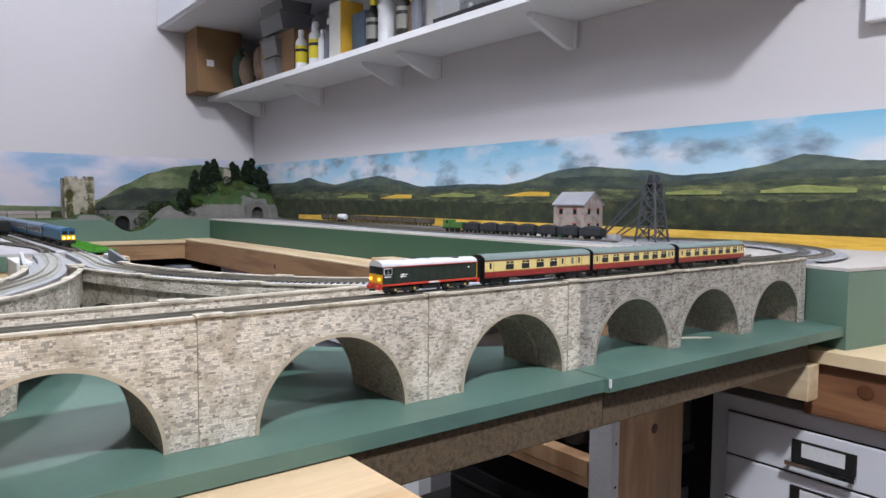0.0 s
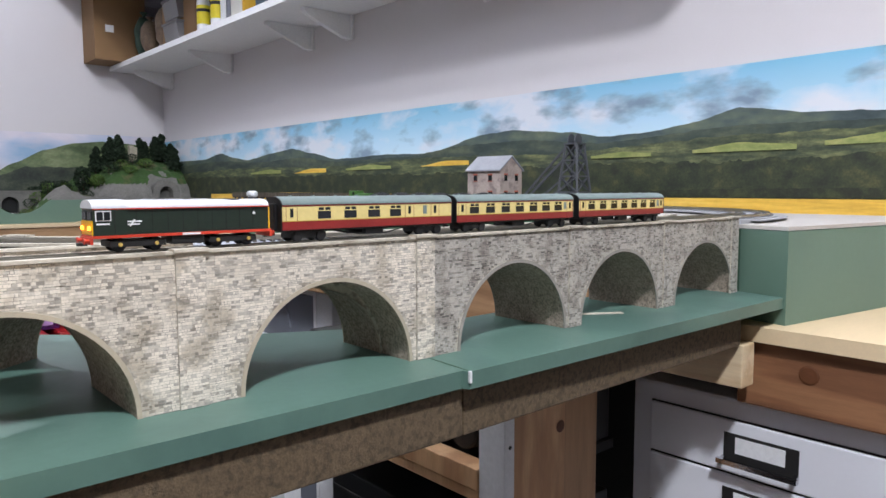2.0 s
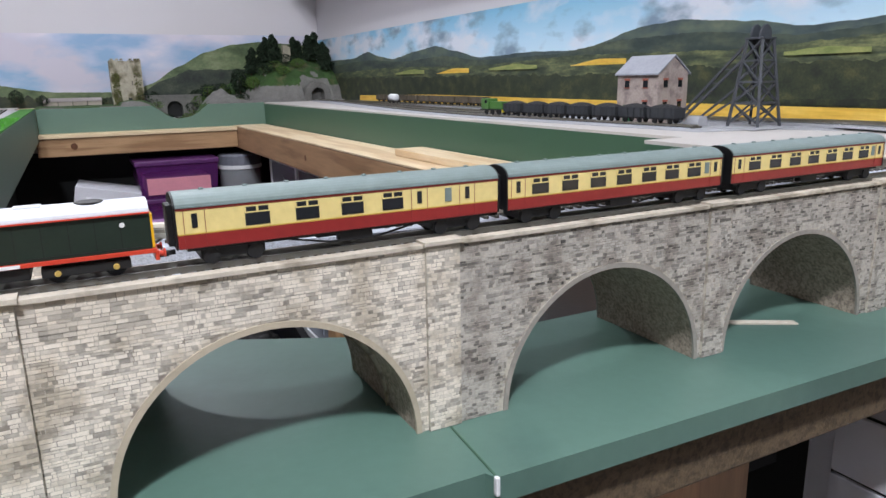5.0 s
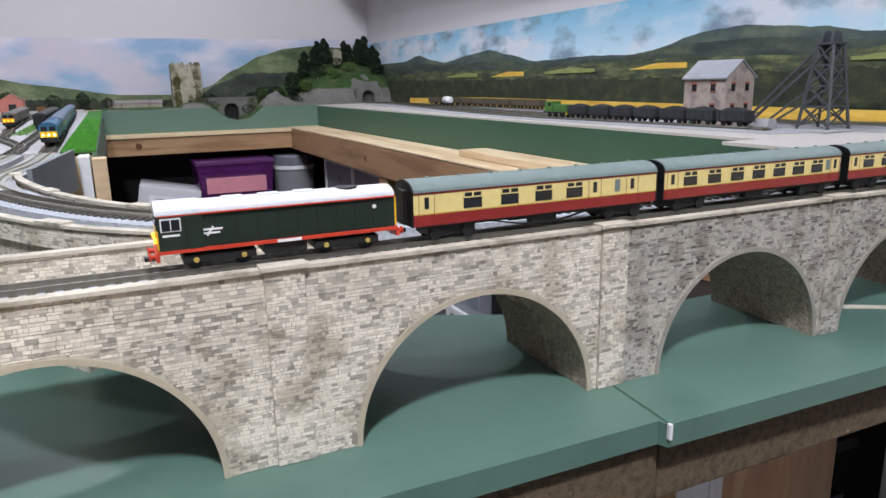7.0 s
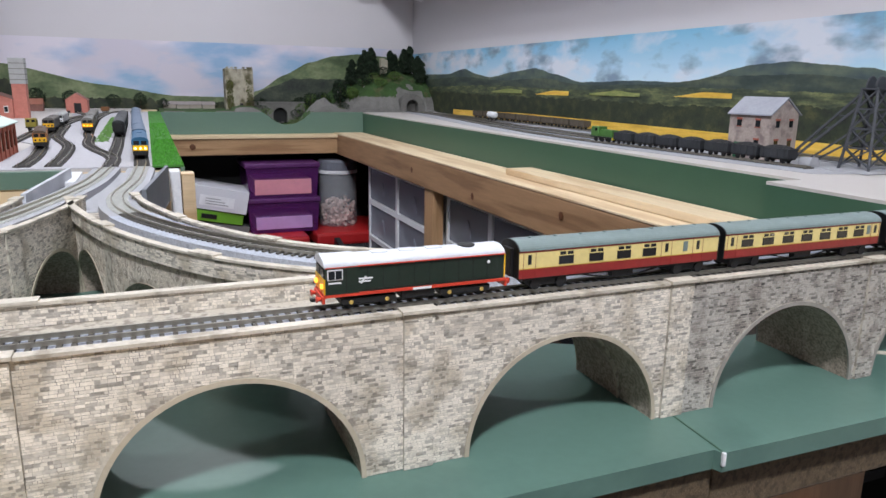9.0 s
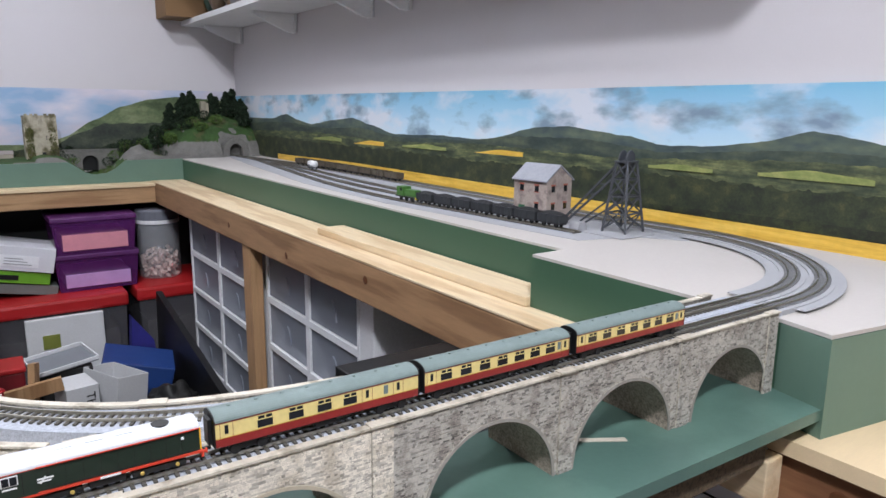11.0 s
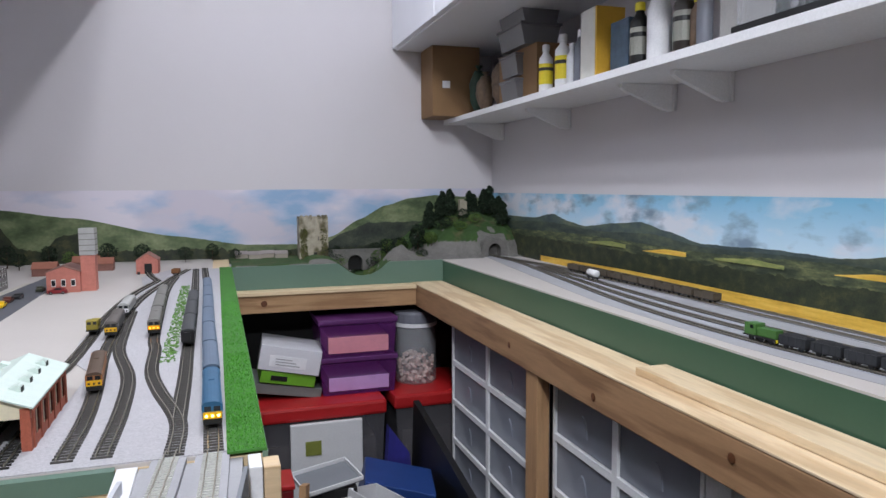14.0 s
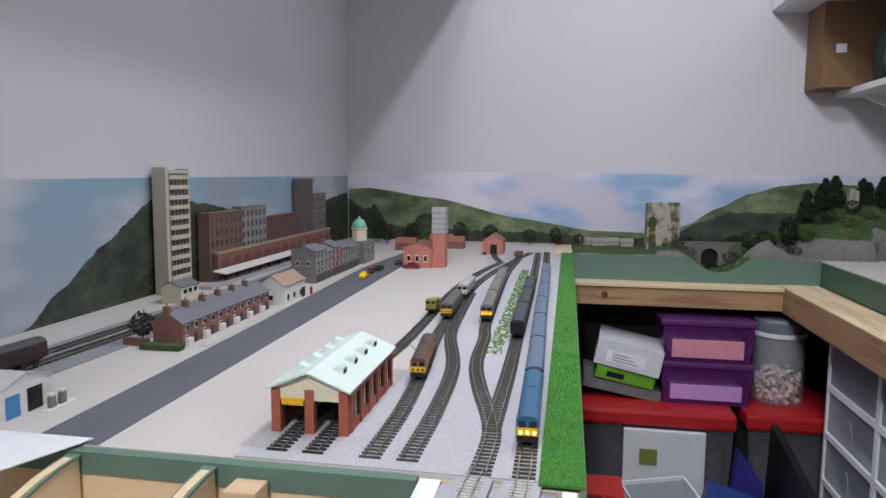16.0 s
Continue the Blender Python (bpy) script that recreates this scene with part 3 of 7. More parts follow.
            part("stonework", ps, STONE_E if name == "main_viaduct" and c + X0 > 0.83 else STONE, pil)["kind"] = "stuff"
            cap = bmesh.new()
            cor = [at(c - w - 0.001, off - sg * 0.0035), at(c + w + 0.001, off - sg * 0.0035), at(c + w + 0.001, off + sg * 0.0026), at(c - w - 0.001, off + sg * 0.0026)]
            prism(cap, [(q.x, q.y) for q in cor], viaduct_top - 0.0004, viaduct_top + 0.0008, "z")
            part("pier_cap", cap, COPING, ob)
    return ob


main_line = [Vector((X0 + 0.004 * i, 1.0575)) for i in range(214)]
viaduct("main_viaduct", "grey stone card viaduct with six arches carrying double track", main_line, 0.0575, [0.375 - X0, 0.503 - X0, 0.635 - X0, 0.7645 - X0, 0.8855 - X0, 0.989 - X0, 1.1 - X0], 0.0437,
        [0.439 - X0, 0.568 - X0, 0.700 - X0, 0.818 - X0, 0.938 - X0, 1.045 - X0, 1.146 - X0], gaps=((), ((0.724 - X0, 0.8355 - X0), (0.26 - X0, 0.42 - X0))), seed=3)
outer_e = [(0.835, 1.1165), (0.775, 1.127), (0.722, 1.147), (0.675, 1.185), (0.636, 1.25), (0.611, 1.325), (0.602, 1.372)]
line_e = smoothed(outer_e[::-1], 0.004)
viaduct("curved_viaduct", "curved grey stone card viaduct joining the town board", line_e[::-1][::-1], -0.04, [0.06, 0.148, 0.236, 0.322], 0.0375, [0.006, 0.104, 0.192, 0.279], gaps=((), ((0.25, 0.4),)), seed=11, deck=0.9513)
outer_w = [(0.532, 1.372), (0.523, 1.325), (0.498, 1.25), (0.459, 1.185), (0.412, 1.147), (0.359, 1.127), (0.302, 1.117)]
line_w = smoothed(outer_w, 0.004)
viaduct("curved_viaduct", "curved grey stone card viaduct of the town branch", line_w, 0.04, [0.06, 0.148, 0.236, 0.322], 0.0375, [0.006, 0.104, 0.192, 0.279], gaps=((), ((0.25, 0.4),)), seed=17, deck=0.9513)
approach = thing("approach_bridge", Matrix(), "plain grey card bridge deck with low side walls", "bridge")
part("deck", prism(bmesh.new(), [(0.533, 1.35), (0.606, 1.36), (0.622, 1.48), (0.628, 1.576), (0.556, 1.576), (0.548, 1.48)], 0.942, 0.9518, "z"), GREYBOARD, approach)
part("side_wall", prism(bmesh.new(), [(0.608, 1.38), (0.611, 1.38), (0.63, 1.53), (0.627, 1.53)], 0.93, 0.9625, "z"), mat("slate_card", (120, 124, 130), 0.7), approach)
part("side_wall", prism(bmesh.new(), [(0.532, 1.38), (0.535, 1.38), (0.55, 1.53), (0.547, 1.53)], 0.93, 0.9625, "z"), mat("pale_card", (196, 198, 204), 0.7), approach)
part("support", cube(0.54, 0.604, 1.366, 1.374, 0.9, 0.942), MORTAR, approach)

# ---- boards at the front ----
solid("viaduct_baseboard", prism(bmesh.new(), [(0.2, 1.03), (0.815, 1.027), (0.8165, 1.0235), (1.158, 1.018), (1.158, 1.122), (0.87, 1.124), (0.76, 1.18), (0.68, 1.26), (0.63, 1.42), (0.2, 1.42)], 0.8915, Z0, "z"), GREEN, "green painted board under the viaduct", "baseboard", "structure")
solid("board_seam", prism(bmesh.new(), [(0.8164, 1.024), (0.8171, 1.024), (0.8257, 1.13), (0.825, 1.13)], Z0 + 0.0001, Z0 + 0.0003, "z"), FASCIA, "dark joint between the two green boards", "joint", "structure")
chip = thing("chipboard_shelf", Matrix(), "bare chipboard shelf under the green board", "chipboard", kind="structure")
part("board", cube(0.2, 0.8192, 1.031, 1.115, 0.8665, 0.8912, 0.001), CHIP, chip)
part("board", cube(0.8198, 1.107, 1.031, 1.115, 0.8665, 0.8912, 0.001), CHIP, chip)
solid("plywood_shelf", prism(bmesh.new(), [(1.13, 1.05), (1.132, 0.5), (1.44, 0.5), (1.44, 1.05)], 0.866, 0.878, "z"), PLY, "birch plywood shelf top beside the viaduct", "plywood")
solid("green_block", prism(bmesh.new(), [(1.1575, 1.0575), (1.1490, 1.016), (1.44, 0.971), (1.447, 1.0), (1.447, 1.0115), (1.16, 1.0573)], 0.8782, ZB - 0.0035, "z"), FASCIA_L, "mid green painted end block of the mine board", "baseboard", "structure")
front_beam = thing("stained_beam", Matrix(), "red-brown stained pine beam under the plywood", "timber beam")
part("beam", cube(1.136, 1.18, 0.5, 1.046, 0.814, 0.8658, 0.0015), BEAM, front_beam)
part("knot", turned(bmesh.new(), [(0.0075, 1.1358), (0.006, 1.1354)], 14, (0.992, 0.846), "x"), KNOT, front_beam)
part("knot", turned(bmesh.new(), [(0.004, 1.1358), (0.003, 1.1354)], 12, (0.93, 0.838), "x"), KNOT, front_beam)
solid("timber_block", cube(1.108, 1.128, 1.0295, 1.15, 0.833, 0.8664, 0.0012), PINE, "short pale pine block under the shelf end", "timber block")
solid("paint_drip", cube(0.8159, 0.8173, 1.0224, 1.0242, 0.8945, 0.9004, 0.0005), WHITE, "white filler drip at the joint of the boards", "filler drip", "structure")
solid("card_strip", prism(bmesh.new(), [(0.955, 1.088), (0.957, 1.092), (1.0, 1.0655), (0.998, 1.0615)], Z0 + 0.0002, Z0 + 0.0008, "z"), COPING, "thin pale card strip lying under an arch", "card strip")

solid("front_plank", cube(0.2, 0.626, 0.5, 1.0325, 0.878, 0.8905, 0.0008), PINE_X, "pale pine board in front of the viaduct", "pine board")

# ---- shelf and cupboard on the mine wall ----
shelf = thing("wall_shelf", Matrix(), "long white painted shelf on small white brackets", "shelf")
part("board", cube(1.288, WX - 0.0005, 1.16, 3.112, 1.345, 1.3595, 0.001), WHITE, shelf)
for y in (3.03, 2.61, 2.195, 2.04, 1.63, 1.22):
    b = prism(bmesh.new(), [(WX - 0.001, 1.3445), (1.335, 1.3445), (1.335, 1.337), (1.345, 1.33), (1.43, 1.297), (WX - 0.001, 1.297)], y - 0.006, y + 0.006, "y")
    bracket = part("bracket", b, WHITE, shelf)
    part("flange", cube(WX - 0.006, WX - 0.001, y - 0.013, y + 0.013, 1.296, 1.3445, 0.0005), WHITE, bracket)
cupboard = thing("wall_cupboard", Matrix(), "white wall cupboard hung above the shelf", "cupboard")
part("body", cube(1.14, WX - 0.001, 1.42, WY - 0.001, 1.56, 2.1, 0.003), STEEL, cupboard)
for k in range(4):
    part("door", cube(1.125, 1.1395, 1.425 + k * 0.42, 1.84 + k * 0.42, 1.563, 2.095, 0.002), STEEL, cupboard)
# South end is added, unseen: it blocks the front lamp from the west wall.
west_cupboard = thing("wall_cupboard", Matrix(), "white wall cupboard over the town, lengthened out of view to shade the wall", "cupboard")
part("body", cube(WL + 0.001, 0.366, 0.12, WY - 0.001, 1.70, 2.15, 0.003), STEEL, west_cupboard)
part("door", cube(0.3665, 0.378, 0.12, WY - 0.001, 1.705, 2.145, 0.002), STEEL, west_cupboard)

CARD = mat("brown_cardboard", (128, 98, 66), 0.8, s=15, amt=0.08, s2=300, amt2=0.05)
carton = thing("cardboard_box", Matrix(), "brown cardboard box wedged at the shelf end", "cardboard box")
part("body", cube(1.215, 1.36, 2.99, 3.108, 1.3597, 1.5595, 0.001), CARD, carton)
part("label", cube(1.245, 1.268, 2.9885, 2.9898, 1.44, 1.46), WHITE, carton)

LAB_Y = mat("yellow_label", (226, 206, 40), 0.5, s=40, amt=0.06)
TRAY = glass_mat("grey_clear_tray", (120, 120, 124), 0.3, 0.75)
KHAKI = mat("clear_bag_brown_fill", (104, 84, 66), 0.5, s=80, amt=0.4, s2=300, amt2=0.2)
DKGREEN = mat("dark_green_bag", (36, 62, 48), 0.5, s=60, amt=0.3)


def bottle(x, y, r, h, body, label_mat, cap, label, kind="bottle", n=16):
    r, h = r * 0.85, h * 0.82
    ob = thing(kind, pose(x, y, 1.36), label, kind, "bottles on the shelf")
    part("body", turned(bmesh.new(), [(r * 0.94, 0.0), (r, 0.003), (r, h * 0.66), (r * 0.92, h * 0.72), (r * 0.5, h * 0.8), (r * 0.42, h * 0.84), (r * 0.42, h * 0.87)], n), body, ob, smooth=True)
    part("cap", turned(bmesh.new(), [(r * 0.52, h * 0.865), (r * 0.52, h * 0.98), (r * 0.4, h)], n), cap, ob)
    if label_mat:
        part("label", turned(bmesh.new(), [(r * 1.01, h * 0.16), (r * 1.015, h * 0.17), (r * 1.015, h * 0.58), (r * 1.01, h * 0.59)], n), label_mat, ob)
        part("print_band", turned(bmesh.new(), [(r * 1.02, h * 0.44), (r * 1.03, h * 0.45), (r * 1.03, h * 0.5), (r * 1.02, h * 0.51)], n), BLACK, ob)
    return ob


def bag(x, y, w, h, material, label):
    ob = thing("plastic_bag", pose(x, y, 1.3596), label, "plastic bag")
    bm = bmesh.new()
    bmesh.ops.create_icosphere(bm, subdivisions=3, radius=1)
    for v in bm.verts:
        k = 1 + 0.25 * noise.noise(v.co * 2.3 + Vector((y * 9, 0, 0)))
        v.co = Vector((v.co.x * w * k, v.co.y * w * 0.8 * k, h * (0.5 + 0.5 * v.co.z) * (1 if v.co.z < 0.9 else 0.95)))
    part("body", bm, material, ob, smooth=True)
    part("top", turned(bmesh.new(), [(0.006, h * 0.9), (0.004, h * 0.98), (0.012, h * 1.05)], 9), material, ob)


bag(1.335, 2.93, 0.028, 0.13, DKGREEN, "dark green plastic bag of scatter on the shelf")
bag(1.32, 2.84, 0.026, 0.10, KHAKI, "clear bag of brown scatter on the shelf")
bag(1.33, 2.75, 0.028, 0.12, KHAKI, "clear bag of brown ballast on the shelf")
for y, x, n, w, d in ((2.62, 1.325, 2, 0.035, 0.05), (2.60, 1.335, 2, 0.05, 0.075)):
    for k in range(n):
        z = 1.3596 + (0.058 * k if w < 0.04 else 0.12 + 0.05 * k)
        ob = thing("plastic_tray", pose(x, y, z), "stacked grey clear plastic tub with a rim", "plastic tub", "stacked plastic tubs")
        part("body", prism(bmesh.new(), [(-w * 0.8, 0), (w * 0.8, 0), (w, 0.044), (-w, 0.044)], -d * 0.9, d * 0.9, "y"), TRAY, ob)
        part("lid", cube(-w * 1.06, w * 1.06, -d * 0.97, d * 0.97, 0.0442, 0.05, 0.001), TRAY, ob)
solid("carton_small", cube(1.31, 1.39, 2.50, 2.72, 1.3597, 1.4785, 0.001), CARD, "dim cardboard box behind the plastic tubs", "cardboard box")
bottle(1.31, 2.455, 0.018, 0.125, WHITE, LAB_Y, WHITE, "white bottle with a yellow label")
bottle(1.315, 2.385, 0.020, 0.135, WHITE, LAB_Y, WHITE, "white bottle with a broad yellow label")
bottle(1.32, 2.32, 0.016, 0.13, FROST, None, WHITE, "clear plastic glue bottle")
tall = thing("tall_carton", pose(1.325, 2.255, 1.3596), "tall white and yellow carton", "carton")
part("body", cube(-0.03, 0.03, -0.034, 0.02, 0, 0.128, 0.001), mat("grey_white_carton", (206, 204, 196), 0.6), tall)
part("side_panel", cube(-0.0302, 0.0302, -0.04, -0.0345, 0, 0.128, 0.0005), mat("ochre_card", (206, 160, 50), 0.6), tall)
solid("blue_packet", cube(1.315, 1.345, 2.14, 2.2, 1.3597, 1.452, 0.002), mat("blue_grey_packet", (70, 92, 112), 0.5, s=60, amt=0.3), "blue-grey packet standing on the shelf", "packet")
for y, c in ((2.105, BLACK), (1.985, mat("dark_brown_tin", (42, 34, 30), 0.4))):
    bottle(1.315, y, 0.02, 0.13, c, mat("grey_label", (150, 150, 140), 0.5), LAB_Y, "dark spray bottle with a yellow top", "spray_bottle")
trig = thing("trigger_spray", pose(1.312, 2.045, 1.3596), "trigger spray bottle with yellow head", "spray bottle")
part("body", turned(bmesh.new(), [(0.019, 0), (0.02, 0.004), (0.02, 0.08), (0.009, 0.11), (0.009, 0.12)], 14), WHITE, trig, smooth=True)
part("head", prism(bmesh.new(), [(-0.03, 0.135), (-0.03, 0.15), (0.012, 0.155), (0.014, 0.12), (-0.008, 0.12), (-0.012, 0.135)], -0.008, 0.008, "y"), LAB_Y, trig)
part("trigger", prism(bmesh.new(), [(-0.016, 0.134), (-0.012, 0.134), (-0.018, 0.1), (-0.022, 0.1)], -0.003, 0.003, "y"), LAB_Y, trig)
bottle(1.31, 1.93, 0.014, 0.14, FROST, None, WHITE, "slim clear bottle with a white nozzle")
bottle(1.318, 2.352, 0.013, 0.105, WHITE, None, WHITE, "small white glue bottle")
bottle(1.318, 1.958, 0.012, 0.1, KHAKI, None, LAB_Y, "small brown paint pot with a yellow lid")
bottle(1.322, 2.075, 0.012, 0.085, FROST, None, BLACK, "small clear pot with a black lid")
solid("folded_paper", cube(1.312, 1.318, 1.80, 1.9, 1.3597, 1.47, 0.001), mat("grey_paper", (178, 176, 172), 0.7), "grey sheet leaning on the shelf", "paper")


def car_body(ob, L, W, H, paint):
    prof = [(-L / 2, 0.12 * H), (-L / 2, 0.45 * H), (-L * 0.42, 0.58 * H), (-L * 0.2, 0.62 * H), (-L * 0.08, 0.95 * H), (L * 0.18, H), (L * 0.33, 0.66 * H), (L * 0.47, 0.58 * H), (L / 2, 0.42 * H), (L / 2, 0.12 * H)]
    bm = prism(bmesh.new(), prof, -W / 2, W / 2, "y")
    bmesh.ops.bevel(bm, geom=[e for e in bm.edges if abs(e.verts[0].co.y - e.verts[1].co.y) < 1e-6], offset=W * 0.1, segments=2, affect="EDGES")
    part("body", bm, paint, ob)
    for s in (-1, 1):
        part("side_window", prism(bmesh.new(), [(-L * 0.16, 0.64 * H), (-L * 0.06, 0.9 * H), (L * 0.17, 0.93 * H), (L * 0.28, 0.66 * H)], s * W * 0.47, s * W * 0.506, "y"), GLASS, ob)
    for sx in (-0.3, 0.3):
        for s in (-1, 1):
            wheel = part("wheel", turned(bmesh.new(), [(H * 0.22, s * W * 0.36), (H * 0.23, s * W * 0.4), (H * 0.22, s * W * 0.51)], 14, (sx * L, H * 0.22), "y"), BLACK, ob)
            part("rim", turned(bmesh.new(), [(H * 0.12, s * W * 0.512), (H * 0.1, s * W * 0.52)], 10, (sx * L, H * 0.22), "y"), CHROME, wheel)


for i, (y0, y1, col) in enumerate(((1.60, 1.86, (40, 62, 56)), (1.18, 1.52, (70, 74, 78)))):
    case = thing("display_case", Matrix(), "clear display case on a black base holding a model car", "display case", "display cases on the shelf")
    part("base", cube(1.298, 1.42, y0, y1, 1.3598, 1.3715, 0.001), BLACK, case)
    part("cover", cube(1.303, 1.415, y0 + 0.005, y1 - 0.005, 1.3718, 1.4718, 0.001), CLEAR, case)
    car = thing("model_car", pose(1.355, (y0 + y1) / 2, 1.372, 0, 0, -80), "vintage model car inside a clear display case", "model car", "model cars on the shelf")
    car_body(car, 0.15, 0.058, 0.05, mat("dark_car_paint", col, 0.25, coat=0.5))
    for s in (-1, 1):
        part("headlight", turned(bmesh.new(), [(0.007, -0.073), (0.0075, -0.077), (0.004, -0.079)], 10, (s * 0.018, 0.027), "x"), CHROME, car)
    part("bumper", cube(-0.081, -0.0775, -0.028, 0.028, 0.009, 0.014, 0.001), CHROME, car)
hook = thing("hanging_device", Matrix(), "small white device hung on the wall by a cord", "wall device")
part("case", cube(WX - 0.02, WX - 0.0005, 1.085, 1.125, 1.245, 1.33, 0.003), WHITE, hook)

# ---- tracks ----


def rise(p):
    """The running lines stand on a raised bed over the viaducts and ramp down to the boards."""
    k = min(1.0, max(0.0, (1.5 - p.y) / 0.2))
    return 0.0027 * k * k * (3 - 2 * k)


def counted(p):
    return (0.55 < p.x < 1.2 and p.y < 1.13) or (p.x < 0.63 and 1.577 < p.y < 1.95)


sleeper_meshes = {}


def track(name, label, line, sleeper=SLEEPER, ballast=BALLAST, z=ZB, wide=0.028, pitch=0.0042, gauge=0.0045, lift=None):
    ob = thing(name, Matrix(), label, "railway track")
    if ballast:
        part("ballast", ribbon(bmesh.new(), line[::2] + line[-1:], 0, wide, z - (0.006 if lift else 0.003), z + 0.0012, lift), ballast, ob)
    for s in (-1, 1):
        part("rail", ribbon(bmesh.new(), line, s * gauge, 0.0007, z + 0.0022, z + 0.0038, lift), RAIL, ob)
    bm = bmesh.new()
    half = gauge * 1.85
    step = (line[1] - line[0]).length
    key = (sleeper.name, gauge)
    if key not in sleeper_meshes:
        sleeper_meshes[key] = mesh_of("sleeper", box(bmesh.new(), -0.0008, 0.0008, -half, half, -0.001, 0.0007), sleeper)
    for p, w, s in frames_of(line)[::max(1, round(pitch / step))]:
        m = Matrix.Translation((p.x, p.y, z + 0.0015 + (lift(p) if lift else 0.0))) @ Matrix.Rotation(math.atan2(w.y, w.x), 4, "Z")
        if counted(p):
            one = new("sleeper", sleeper_meshes[key])
            one.parent, one.matrix_basis = ob, m
        else:
            box(bm, -0.0008, 0.0008, -half, half, -0.001, 0.0007, m)
    if bm.verts:
        part("far_sleeper_run", bm, sleeper, ob)["kind"] = "stuff"
    return ob


def arc(cx, cy, r, a0, a1, n):
    return [Vector((cx + r * math.cos(radians(a0 + (a1 - a0) * i / n)), cy + r * math.sin(radians(a0 + (a1 - a0) * i / n)))) for i in range(n + 1)]


def resample(pts, step=0.0021):
    out, left = [pts[0]], step
    for a, b in zip(pts, pts[1:]):
        d = (b - a).length
        while d >= left and d > 0:
            a = a + (b - a) * (left / d)
            out.append(a)
            d, left = (b - a).length, step
        left -= d
    return out


CX, CY = 1.19, 1.297
outer_line = resample([Vector((0.30, 1.072))] + arc(CX, CY, 0.225, -90, 0, 30) + smoothed([(1.415, 1.31), (1.424, 1.8), (1.428, 2.25), (1.412, 2.58), (1.385, 2.78), (1.37, 2.93)], 0.01))
inner_line = resample(smoothed([(0.607, 1.59), (0.602, 1.48), (0.592, 1.37), (0.605, 1.29), (0.648, 1.205), (0.70, 1.148), (0.76, 1.1155), (0.84, 1.0995), (0.9, 1.0965)], 0.004) + [Vector((0.905, 1.0965))] + arc(CX, CY, 0.2005, -90, 0, 30) + smoothed([(1.387, 1.31), (1.397, 1.8), (1.402, 2.25), (1.392, 2.58), (1.376, 2.78), (1.367, 2.93)], 0.01))
VZ = 0.9505
SLEEPER_G = mat("grey_weathered_sleeper", (118, 118, 120), 0.85, s=300, amt=0.12)
turn_o = next(i for i, p in enumerate(outer_line) if p.x > 1.165)
track("viaduct_track", "front running track across the viaduct", outer_line[:turn_o + 1], wide=0.0215, gauge=0.0037, lift=rise)
track("mine_track", "grey outer running track round the mine", outer_line[turn_o:], SLEEPER_G, GREYBOARD, wide=0.0215, gauge=0.0037, lift=rise)
join = next(i for i, p in enumerate(inner_line) if p.y < 1.3)
track("approach_track", "pale concrete sleepered track coming off the town board", inner_line[:join + 1], SLEEPER_W, GREYBOARD, wide=0.024, gauge=0.0037, lift=rise)
turn_i = next(i for i, p in enumerate(inner_line) if p.x > 1.165)
track("viaduct_track", "rear running track from the curved viaduct", inner_line[join:turn_i + 1], wide=0.026, gauge=0.0037, lift=rise)
track("mine_track", "grey inner running track round the mine", inner_line[turn_i:], SLEEPER_G, GREYBOARD, wide=0.022, gauge=0.0037, lift=rise)
west_line = resample(smoothed([(0.577, 1.59), (0.568, 1.48), (0.55, 1.37), (0.529, 1.29), (0.486, 1.205), (0.434, 1.148), (0.374, 1.115), (0.31, 1.106)], 0.004))
track("branch_track", "single track on the curved town branch", west_line, SLEEPER_W, GREYBOARD, wide=0.024, gauge=0.0037, lift=rise)
solid("curve_trackbed", ribbon(bmesh.new(), arc(CX, CY, 0.211, -92, 2, 40), 0, 0.066, ZB - 0.0005, ZB + 0.0004, rise), GREYBOARD, "grey trackbed under the double track curve", "trackbed", "structure")
solid("mine_trackbed", prism(bmesh.new(), [(1.362, 1.29), (1.44, 1.29), (1.446, 2.3), (1.43, 2.65), (1.4, 2.9), (1.345, 2.9), (1.30, 2.6), (1.235, 2.1), (1.225, 1.75), (1.255, 1.36), (1.33, 1.34)], ZB + 0.0001, ZB + 0.0006, "z"), GREYBOARD, "pale grey painted yard surface of the mine", "trackbed", "structure")
siding = resample(smoothed([(1.288, 1.395), (1.272, 1.6), (1.258, 1.8), (1.27, 2.05), (1.32, 2.4), (1.365, 2.7), (1.372, 2.9)], 0.01))
siding2 = resample(smoothed([(1.345, 1.62), (1.335, 1.85), (1.345, 2.1), (1.37, 2.4), (1.38, 2.62)], 0.01))
siding3 = resample(smoothed([(1.315, 1.66), (1.30, 1.85), (1.31, 2.1), (1.345, 2.4), (1.372, 2.62)], 0.01))
for ln in (siding, siding2, siding3):
    track("siding_track", "mine yard siding laid on grey card", ln, wide=0.02)

# ---- the mine ----
M_STONE = mat("mine_stone_print", (166, 152, 144), 0.8, s=60, amt=0.2, s2=400, amt2=0.2, bump=0.2, second=(140, 126, 122), second_s=80)
SLATE = mat("slate_roof", (150, 152, 160), 0.6, s=60, amt=0.12, s2=300, amt2=0.1)
BRICK_R = mat("red_brick_print", (158, 88, 72), 0.8, s=120, amt=0.25, s2=500, amt2=0.15)
house = thing("engine_house", pose(1.333, 1.507, ZB + 0.0006, 0, 0, -84), "tall stone engine house with slate roof and green door", "engine house")
hw, hl = 0.0255, 0.03
part("wall", prism(bmesh.new(), [(-hw, 0), (hw, 0), (hw, 0.056), (0, 0.0735), (-hw, 0.056)], -hl, hl, "x"), M_STONE, house)
